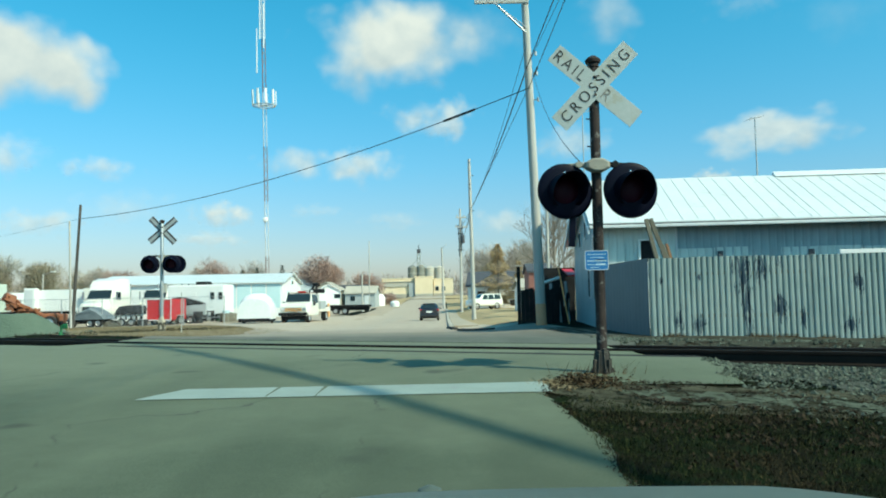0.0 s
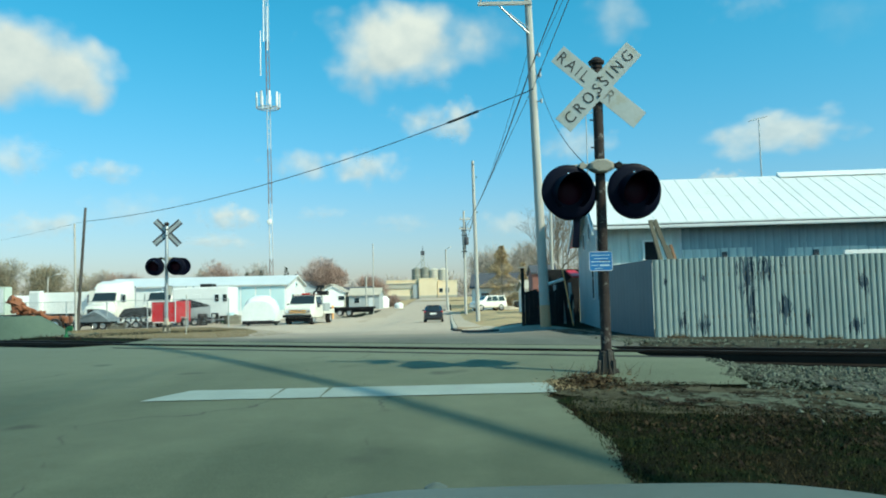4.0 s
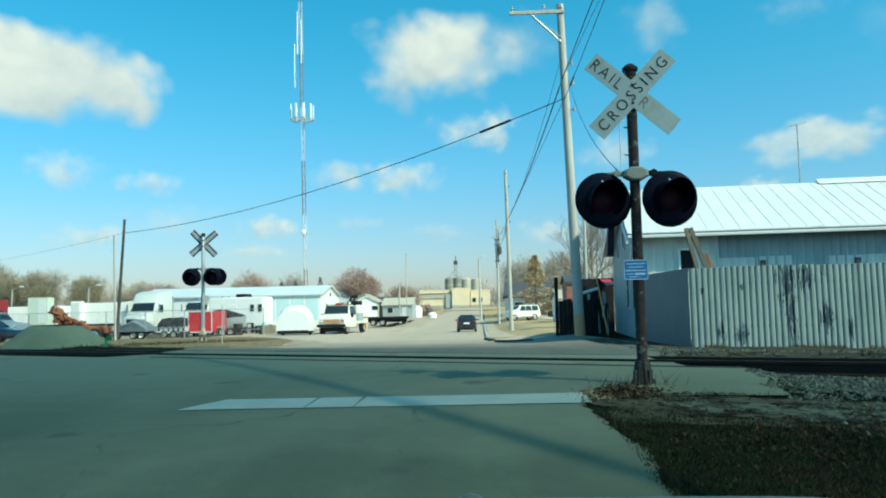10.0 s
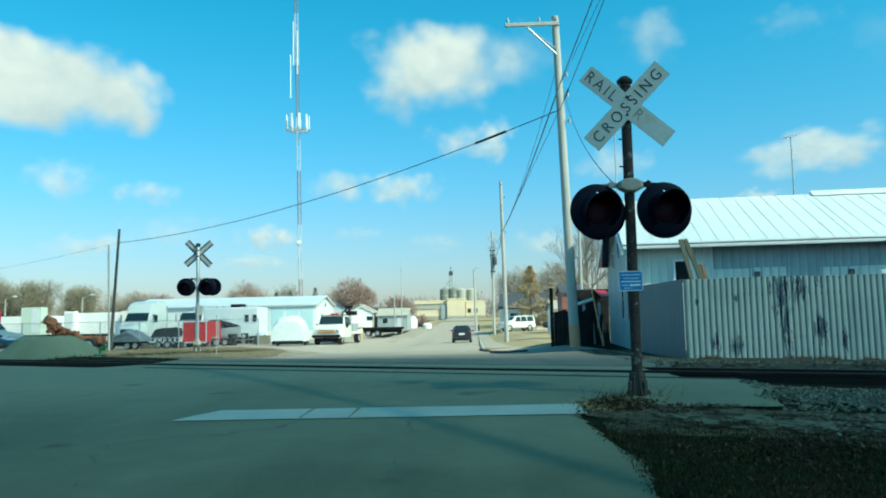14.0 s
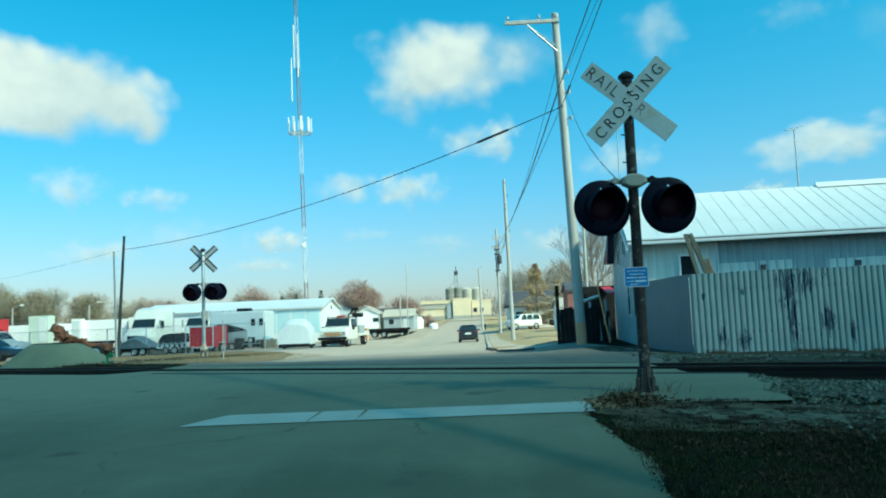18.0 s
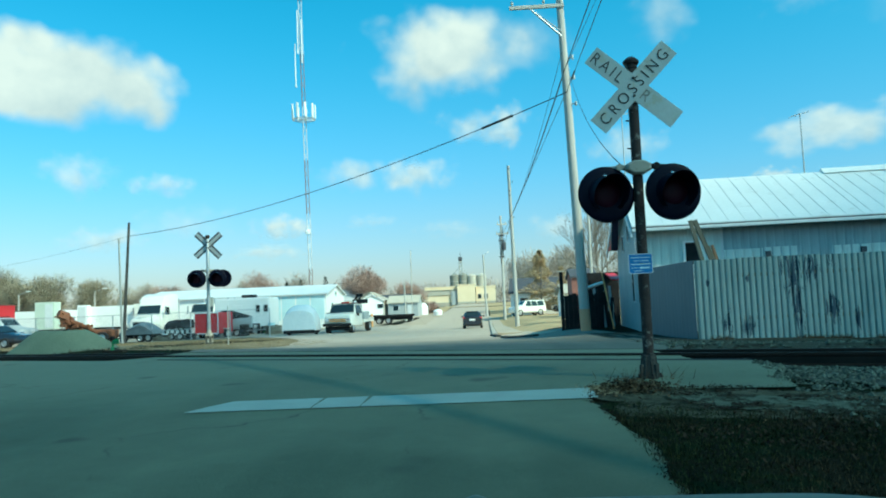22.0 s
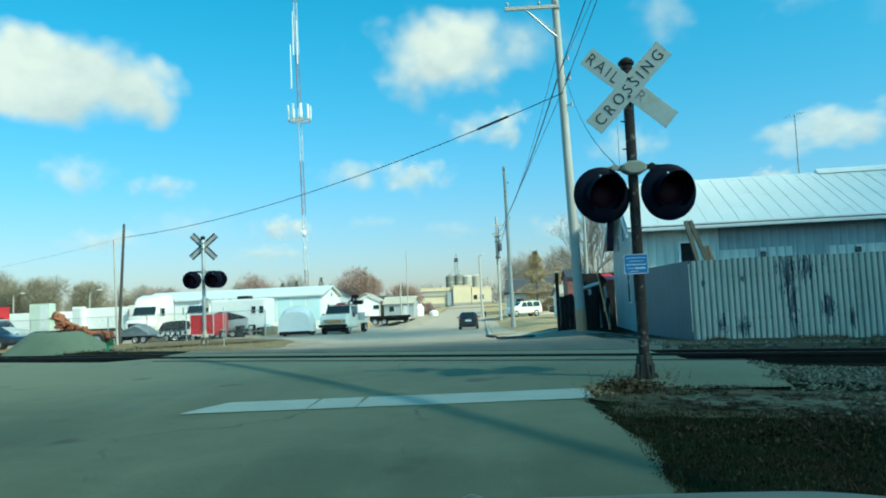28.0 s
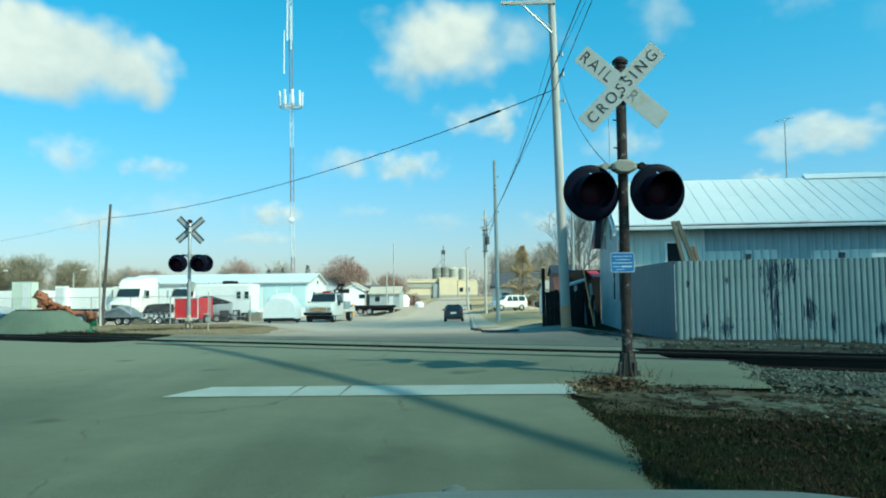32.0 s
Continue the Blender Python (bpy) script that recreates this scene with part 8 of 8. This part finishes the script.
def scatter(name, label, cat, pts, size, mat, seed, flat=0.7):
    """Loose angular stones: squashed, jittered octahedra."""
    rs = np.random.RandomState(seed)
    V, F = [], []
    base = np.array([(1, 0, 0), (0, 1, 0), (-1, 0, 0), (0, -1, 0), (0, 0, 1), (0, 0, -0.4)], float)
    tri = [(0, 1, 4), (1, 2, 4), (2, 3, 4), (3, 0, 4), (1, 0, 5), (2, 1, 5), (3, 2, 5), (0, 3, 5)]
    for x, y in pts:
        s = size * (0.4 + rs.rand() ** 2 * 1.2)
        a = rs.rand() * 6.28
        p = base * (1 + rs.uniform(-0.35, 0.35, (6, 1))) * (s, s * rs.uniform(0.6, 1), s * flat * rs.uniform(0.6, 1.2))
        p = p @ np.array([(math.cos(a), math.sin(a), 0), (-math.sin(a), math.cos(a), 0), (rs.uniform(-0.3, 0.3), rs.uniform(-0.3, 0.3), 1)])
        k = len(V)
        V += (p + (x, y, H(x, y) + 0.012 + s * 0.2)).tolist()
        F += [(a + k, b + k, c + k) for a, b, c in tri]
    return tagged(raw(name, V, F, mat), label, cat, kind="stuff")


rs = np.random.RandomState(7)
pts = []
while len(pts) < 15000:
    s, x = rs.uniform(-6.4, -0.62), 2.6 + rs.rand() ** 1.5 * 9.2
    y = s + NEAR_RAIL - SKEW * x
    left = ballast_left(max(s, -3.4)) - 0.04 + 0.25 * noise.noise((s * 2, x, 3)) * (s < -2)
    if x > left and rs.rand() < (1.0 if s > -2.9 else (0.5 * ((s + 5.0) / 2.1) ** 1.5 if s > -4.6 else 0.02)):
        pts.append((x, y))
scatter("ballast_stones", "loose grey ballast stones beside the track", "stones", pts, 0.0225, M_STONE, 1)
pts = [(x, 13.0 - SKEW * x + rs.uniform(1.7, 4.6)) for x in rs.uniform(3.0, 14, 4200)]
pts = [p for p in pts if p[1] < 17.4 - 0.087 * (p[0] - 4.6) and noise.noise((p[0] * 1.1, p[1] * 1.1, 5)) > -0.2]
scatter("fence_foot_stones", "stones and rubble along the foot of the fence", "stones", pts, 0.034, M_STONE, 2)
pts = [(-12.75 + rs.normal() * 1.3, 22.0 + rs.normal() * 0.6) for _ in range(300)]
scatter("heap_stones", "loose stones round the gravel heap", "stones", pts, 0.05, M_STONE, 3)

# blades of dry grass on the verge
V, F = [], []
n = 0
PATCH = [worn_patch(i / 30, 0.0) for i in range(31)]
while n < 70000:
    x, y = rs.uniform(1.0, 8.5), rs.uniform(3.2, 9.4)
    s = y + SKEW * x - NEAR_RAIL
    e = float(np.interp(s, EDGE_S, EDGE_X))
    if x < e - 0.2 * rs.rand() ** 2.5 or s > -2.2 + 0.4 * math.sin(x * 2) or noise.noise((x * 0.9, y * 0.9, 4.2)) < -0.22 + 0.5 * rs.rand() - 0.25:
        continue
    near = min(range(31), key=lambda i: (PATCH[i][0] - x) ** 2 + (PATCH[i][1] - y) ** 2) if 1.3 < x < 4.2 and 5.6 < y < 7.9 else -1
    if near >= 0 and math.hypot(PATCH[near][0] - x, PATCH[near][1] - y) < (0.14 + 0.24 * rs.rand()) * (1 - 0.02 * near):
        continue
    if y > 7.45 - 0.38 * (x - 1.0) - (1.0 - 0.12 * (x - 1.0)) * rs.rand() ** 0.7 and rs.rand() < 0.78:
        continue
    tuft = noise.noise((x * 3.1, y * 3.1, 9.0)) + 0.6 * noise.noise((x * 9.0, y * 9.0, 2.0))
    a, l = rs.rand() * 6.28, rs.uniform(0.014, 0.044) * (1.0 + 1.5 * max(0.0, tuft))
    dx, dy, w = math.cos(a), math.sin(a), 0.003
    z, k = H(x, y) + (0.022 if x < e + 0.06 else 0.0), len(V)
    b = rs.uniform(0.2, 1.0)
    V += [(x - dy * w, y + dx * w, z), (x + dy * w, y - dx * w, z), (x + dx * l * b, y + dy * l * b, z + l * 0.7)]
    F.append((k, k + 1, k + 2))
    n += 1
tagged(raw("dry_grass", V, F, M_GRASS), "short dry grass of the verge", "grass", kind="stuff")
# dead leaves caught round the signal's foot
V, F = [], []
for i in range(1750):
    if i < 1350:
        x, y = 1.4 + rs.normal() * 0.24, 7.86 + rs.normal() * 0.19
        up = 0.06 * math.exp(-((x - 1.4) ** 2) / 0.08)
    else:
        x, y, up = rs.uniform(1.2, 6), rs.uniform(5.5, 8.6), 0
    if x < 0.9:
        continue
    l, a, tl = rs.uniform(0.012, 0.03) * (1.0 if i < 1350 else 0.6), rs.rand() * 6.28, rs.uniform(-0.8, 0.8)
    z = H(x, y) + 0.01 + up * rs.rand()
    c, s_ = math.cos(a) * l, math.sin(a) * l
    k = len(V)
    V += [(x - c, y - s_, z), (x + s_ * 0.5, y - c * 0.5, z + 0.02 * tl + 0.01), (x + c, y + s_, z + l * tl + 0.01), (x - s_ * 0.5, y + c * 0.5, z + 0.012)]
    F.append((k, k + 1, k + 2, k + 3))
tagged(raw("dead_leaves", V, F, M_LEAF), "brown dead leaves drifted round the signal's foot", "leaves", kind="stuff")
V, F = [], []
for i in range(1300):
    x, y = 2.3 + rs.normal() * 0.75, 5.6 + rs.normal() * 0.6
    if x < 1.35 or noise.noise((x * 1.8, y * 1.8, 3)) < -0.05:
        continue
    l, a, tl = rs.uniform(0.008, 0.022), rs.rand() * 6.28, rs.uniform(-1.2, 1.2)
    z = H(x, y) + 0.012
    c, s_ = math.cos(a) * l, math.sin(a) * l
    k = len(V)
    V += [(x - c, y - s_, z), (x + s_ * 0.6, y - c * 0.6, z + 0.012 * tl + 0.012), (x + c, y + s_, z + l * tl + 0.015), (x - s_ * 0.6, y + c * 0.6, z + 0.014)]
    F.append((k, k + 1, k + 2, k + 3))
for i in range(1830):   # crumbs and dead stems over the rim of the bare strip
    q = rs.rand()
    x, y = worn_patch(q, (1 if i % 2 else -1) * (1.0 + 0.28 * rs.normal())) if i < 1500 else (2.1 + 0.16 * rs.normal(), 6.8 + 0.07 * rs.normal())
    if i >= 1700:
        x = rs.uniform(1.75, 2.5)
        y = NEAR_RAIL - SKEW * x - 3.55 + 0.1 * rs.normal() - 0.12 * (2.3 - x)
    if noise.noise((x * 3.1, y * 3.1, 1)) < -0.12:
        continue
    l, a, tl = rs.uniform(0.008, 0.03), rs.rand() * 6.28, rs.uniform(-0.3, 0.8)
    z = H(x, y) + 0.022
    c, s_ = math.cos(a) * l, math.sin(a) * l
    k = len(V)
    V += [(x - c, y - s_, z), (x + s_ * 0.35, y - c * 0.35, z + 0.006), (x + c, y + s_, z + l * tl), (x - s_ * 0.35, y + c * 0.35, z + 0.004)]
    F.append((k, k + 1, k + 2, k + 3))
for i in range(780):   # soil and rotten leaves spilling over the ragged edge of the apron
    s = rs.uniform(-8.0, -4.1) if i < 600 else rs.uniform(-3.95, -3.55)
    x = edge_x(s) + rs.normal() * (0.03 if i < 600 else 0.09)
    y = s + NEAR_RAIL - SKEW * x
    if noise.noise((x * 2.1, y * 2.1, 8)) < -0.1:
        continue
    l, a, tl = rs.uniform(0.004, 0.013), rs.rand() * 6.28, rs.uniform(-0.7, 0.7)
    z = H(x, y) + 0.026
    c, s_ = math.cos(a) * l, math.sin(a) * l
    k = len(V)
    V += [(x - c, y - s_, z), (x + s_ * 0.6, y - c * 0.6, z + 0.01 * tl + 0.012), (x + c, y + s_, z + l * tl + 0.012), (x - s_ * 0.6, y + c * 0.6, z + 0.012)]
    F.append((k, k + 1, k + 2, k + 3))
tagged(raw("leaf_litter", V, F, M_LITTER), "dark rotten leaf litter matted into the verge", "leaf litter", kind="stuff")
V, F = [], []
for i in range(420):
    x, y = 1.1 + rs.normal() * 0.09, 7.8 + rs.normal() * 0.14
    z, k, l, a = H(x, y) + 0.02, len(V), rs.uniform(0.03, 0.09), rs.rand() * 6.28
    V += [(x - 0.006, y, z), (x + 0.006, y, z), (x + math.cos(a) * l, y + math.sin(a) * l, z + 0.04 * rs.rand())]
    F.append((k, k + 1, k + 2))
tagged(raw("straw_tuft", V, F, M_STRAWBLADE), "tan dead grass matted beside the signal's foot", "grass", kind="stuff")
V, F = [], []
for i in range(45):
    x, y = 1.66 + rs.normal() * 0.22, 8.38 + rs.normal() * 0.1
    z, k, l, a = H(x, y), len(V), rs.uniform(0.06, 0.18), rs.normal() * 0.45
    V += [(x - 0.004, y, z), (x + 0.004, y, z), (x + a * l, y + rs.normal() * 0.1 * l, z + l)]
    F.append((k, k + 1, k + 2))
tagged(raw("dry_weeds", V, F, M_LEAF), "thin dry weed stalks at the signal's foot", "weeds", kind="stuff")
V, F = [], []
for i in range(3000):
    x = rs.uniform(4.3, 13.5)
    y = 17.5 - 0.087 * (x - 4.66) - 0.04 - 0.35 * rs.rand() ** 2
    if noise.noise((x * 2.4, 0, 3.3)) < 0.12:
        continue
    z, k, l, a = H(x, y), len(V), rs.uniform(0.04, 0.13), rs.normal() * 0.6
    V += [(x - 0.005, y, z), (x + 0.005, y, z), (x + a * l, y + 0.3 * rs.normal() * l, z + l)]
    F.append((k, k + 1, k + 2))
tagged(raw("fence_foot_grass", V, F, M_LEAF), "dry grass tufts along the foot of the fence", "grass", kind="stuff")
V, F = [], []
for i in range(14000):
    x, y = rs.uniform(-26, -7), 0
    y = 15.4 - SKEW * x + rs.rand() * 16
    if y > 48 or (abs(x + 12.75) < 2.2 and abs(y - 22.5) < 1.6):
        continue
    z, k, l, a = H(x, y), len(V), rs.uniform(0.03, 0.09), rs.normal() * 0.8
    V += [(x - 0.007, y, z), (x + 0.007, y, z), (x + a * l, y, z + l)]
    F.append((k, k + 1, k + 2))
tagged(raw("trackside_grass", V, F, M_STRAWBLADE), "straw-coloured grass beyond the tracks", "grass", kind="stuff")

# ---- the viewer's own car: bonnet edge under the view ----
own = thing("viewer_car", "pale pearl-grey car whose bonnet edge shows", "car", pose(0.31, 0, 0))
bm = B()
nx, ny = 24, 16
grid = []
for j in range(ny + 1):
    t = j / ny
    row = []
    for i in range(nx + 1):
        u = -1 + 2 * i / nx
        y = 0.95 + t * (1.22 - 0.2 * abs(u) ** 3)
        z = 0.882 - 0.07 * t ** 2 - 0.055 * abs(u) ** 4 - (0.05 * max(0, t - 0.8) / 0.2 if t > 0.8 else 0) ** 1.0 + 0.003 * math.exp(-((abs(u) - 0.5) / 0.12) ** 2)
        row.append(bm.verts.new((0.93 * u * (1 - 0.04 * t), y, z)))
    grid.append(row)
for j in range(ny):
    for i in range(nx):
        bm.faces.new((grid[j][i], grid[j][i + 1], grid[j + 1][i + 1], grid[j + 1][i]))
part("bonnet", bm, M_HOOD, own, smooth=True)
part("bonnet_badge", lathe(B(), [(0.035, 0), (0.03, 0.012), (0.012, 0.02), (0, 0.022)], 16, pose(-0.36, 2.08, 0.79)), M_HOOD, own, smooth=True)
part("nose", box(B(), -0.84, 0.84, 1.85, 2.22, 0.3, 0.72, 0.1), M_HOOD, own)
part("cowl", box(B(), -0.78, 0.78, 0.8, 0.98, 0.8, 0.87, 0.02), M_DARK, own)
for s in (-1, 1):
    part("front_wing", box(B(), s * 0.88 - 0.05, s * 0.88 + 0.05, 0.9, 2.05, 0.35, 0.78, 0.04), M_HOOD, own)
    wheel(own, s * 0.78, 1.45, 0.33, 0.22)
    wheel(own, s * 0.78, -1.25, 0.33, 0.22)
    part("flank", box(B(), s * 0.88 - 0.04, s * 0.88 + 0.04, -2.0, 0.9, 0.3, 0.88, 0.03), M_HOOD, own)
for s in (-1, 1):
    part("windscreen_pillar", prism(B(), [(0.66, 0.88), (0.74, 0.88), (0.24, 1.5), (0.16, 1.5)], -0.02, 0.02, Matrix.Translation((s * 0.8, 0, 0))), M_HOOD, own)
    part("door_glass", prism(B(), [(0.55, 0.89), (0.14, 1.46), (-1.1, 1.46), (-1.3, 0.89)], -0.006, 0.006, Matrix.Translation((s * 0.8, 0, 0))), M_GLASS, own)
    part("middle_pillar", box(B(), s * 0.8 - 0.03, s * 0.8 + 0.03, -0.52, -0.42, 0.88, 1.5, 0.01), M_HOOD, own)
    part("rear_pillar", prism(B(), [(-1.3, 0.88), (-1.1, 1.5), (-1.3, 1.5), (-1.75, 0.88)], -0.03, 0.03, Matrix.Translation((s * 0.79, 0, 0))), M_HOOD, own)
    seat = part("seat_cushion", box(B(), s * 0.38 - 0.25, s * 0.38 + 0.25, -0.75, -0.25, 0.42, 0.6, 0.05), M_DARK, own)
    part("seat_back", box(B(), s * 0.38 - 0.24, s * 0.38 + 0.24, -0.85, -0.72, 0.55, 1.15, 0.05), M_DARK, seat)
part("roof", box(B(), -0.8, 0.8, -1.35, 0.2, 1.5, 1.56, 0.03), M_HOOD, own)
part("rear_window", prism(B(), [(-1.3, 1.48), (-1.75, 0.92), (-1.77, 0.92), (-1.32, 1.48)], -0.74, 0.74), M_GLASS, own)
part("boot_lid", box(B(), -0.82, 0.82, -2.05, -1.7, 0.84, 0.92, 0.03), M_HOOD, own)
part("dashboard", prism(B(), [(0.9, 0.6), (0.9, 0.84), (0.7, 0.9), (0.45, 0.86), (0.4, 0.6)], -0.78, 0.78), M_DARK, own)
part("steering_wheel", lathe(B(), [(0.17, -0.012), (0.185, 0), (0.17, 0.012), (0.155, 0)], 24, pose(-0.38, 0.34, 0.88, 65, 0, 0)), M_DARK, own, smooth=True)
part("floor_pan", box(B(), -0.84, 0.84, -2.0, 1.9, 0.26, 0.32, 0.02), M_DARK, own)
part("tail", box(B(), -0.86, 0.86, -2.2, -1.96, 0.32, 0.95, 0.06), M_HOOD, own)

# ---- clouds: far banks of vapour drifting to the right ----
CLOUDS = []


def cloud(az, el, half_w, half_h, drift, seed, soft=0.22, thick=1.0, grain=1.0):
    """Centre by bearing and height in degrees, half sizes in degrees, drift in degrees over the clip."""
    dist = 3600 + 40 * len(CLOUDS)
    a, e = radians(az), radians(el)
    c = Vector((dist * math.sin(a), dist * math.cos(a), dist * math.tan(e)))
    w, h = 1.2 * dist * math.tan(radians(half_w)), 1.25 * dist * math.tan(radians(half_h))
    n = 12
    V = [(-1.35 + 2.7 * i / n, 0.12 * (1 - (-1 + 2 * i / n) ** 2) * -1, -1.35 + 2.7 * j / n) for j in range(n + 1) for i in range(n + 1)]
    F = [(j * (n + 1) + i, j * (n + 1) + i + 1, (j + 1) * (n + 1) + i + 1, (j + 1) * (n + 1) + i) for j in range(n) for i in range(n)]
    ob = raw("cloud", V, F, cloud_mat("cloud_vapour", seed, soft * 1.55, thick * 0.95, grain, min(2.2, w / h)))
    ob.scale = (w, min(w, h) , h)
    tagged(ob, "white fair-weather cloud drifting slowly", "cloud", "drifting clouds")
    CLOUDS.append((ob, c, (dist * math.tan(radians(drift)), 0.0), (0, -az)))
    return ob


def overhead_cloud(mid, half_x, half_y, turn, up, speed, at, seed, thick=0.82, north=0.0):
    """A small cloud high towards the sun; its soft shade crosses the ground about mid at the time at."""
    n = 12
    V = [(-1.35 + 2.7 * i / n, -1.35 + 2.7 * j / n, 0.1 * math.sin(i) * math.cos(j)) for j in range(n + 1) for i in range(n + 1)]
    F = [(j * (n + 1) + i, j * (n + 1) + i + 1, (j + 1) * (n + 1) + i + 1, (j + 1) * (n + 1) + i) for j in range(n) for i in range(n)]
    ob = raw("cloud", V, F, cloud_mat("cloud_vapour", seed, 0.1, thick, 0.5))
    ob.scale = (half_x, half_y, 20)
    tagged(ob, "small cloud drifting before the sun", "cloud", "drifting clouds")
    c = Vector((mid[0], mid[1], 0)) + sun_dir * (up / sun_dir.z)
    c.x -= speed * at
    c.y -= north * at
    CLOUDS.append((ob, c, (speed * 32.0, north * 32.0), (0, turn)))
    return ob


cloud(-31.5, 15.9, 8.6, 3.5, 2.7, 23, 0.11, 1.00, 0.62)
cloud(-3.5, 18.42, 7.2, 4.35, 1.98, 2, 0.18, 1.00, 0.9)
cloud(-1.8, 13.30, 3.2, 1.75, 1.90, 3, 0.32, 0.78, 0.9)
cloud(0.84, 13.13, 2.13, 1.89, 1.90, 14, 0.25, 0.75, 1.20)
cloud(-5.6, 9.77, 3.7, 1.6, 1.69, 4, 0.28, 0.85, 0.8)
cloud(-11.0, 10.07, 3.3, 1.65, 1.69, 5, 0.32, 0.78, 0.8)
cloud(-16.0, 6.41, 2.5, 1.1, 1.77, 6, 0.26, 0.9, 0.8)
cloud(-17.02, 4.55, 3.0, 0.7, 1.69, 7, 0.32, 0.7, 0.9)
cloud(-27.68, 5.55, 3.3, 1.1, 1.60, 8, 0.3, 0.78, 0.9)
cloud(-29.9, 9.83, 2.9, 1.7, 1.90, 9, 0.32, 0.72, 0.9)
cloud(-24.11, 9.3, 2.9, 1.1, 1.77, 10, 0.32, 0.66, 0.9)
cloud(23.4, 10.9, 5.9, 1.75, 1.48, 11, 0.2, 0.8, 0.75)
cloud(9.67, 11.28, 3.54, 1.70, 1.77, 12, 0.28, 0.60, 1.00)
cloud(5.12, 5.64, 3.54, 1.42, 1.60, 13, 0.30, 0.55, 1.00)
cloud(12.86, 20.03, 2.84, 2.84, 1.69, 15, 0.32, 0.45, 1.00)
cloud(22.26, 19.54, 3.31, 1.42, 1.69, 16, 0.35, 0.20, 1.00)
cloud(19.59, 8.16, 1.89, 0.66, 1.48, 17, 0.25, 0.70, 1.00)
cloud(-9.39, 6.53, 2.84, 0.66, 1.60, 18, 0.35, 0.40, 1.00)
cloud(-3.54, 5.82, 2.84, 0.85, 1.60, 19, 0.35, 0.40, 1.00)
cloud(-22.65, 6.53, 4.25, 1.61, 1.60, 20, 0.35, 0.40, 1.00)
cloud(3.55, 19.28, 4.25, 2.84, 1.90, 21, 0.38, 0.35, 1.00)
cloud(28.54, 17.90, 4.25, 2.36, 1.48, 22, 0.38, 0.12, 1.00)

overhead_cloud((-18.5, 9.5), 24.0, 31.0, 50.6, 430.0, 1.92, 9.8, 31)
overhead_cloud((-36.0, 58.0), 12.5, 27.0, 0.0, 450.0, 1.7, 11.0, 37)
overhead_cloud((14.0, 16.5), 13.0, 21.0, 0.0, 210.0, 0.15, 22.5, 41, 0.88, 1.6)


def motions():
    for ob, c, (dx, dy), (rx, rz) in CLOUDS:
        walk(ob, [(t, pose(c.x + dx * t / 32.0, c.y + dy * t / 32.0, c.z, rx, 0, rz)) for t in (0.0, 8.0, 16.0, 24.0, 32.0)])


motions()
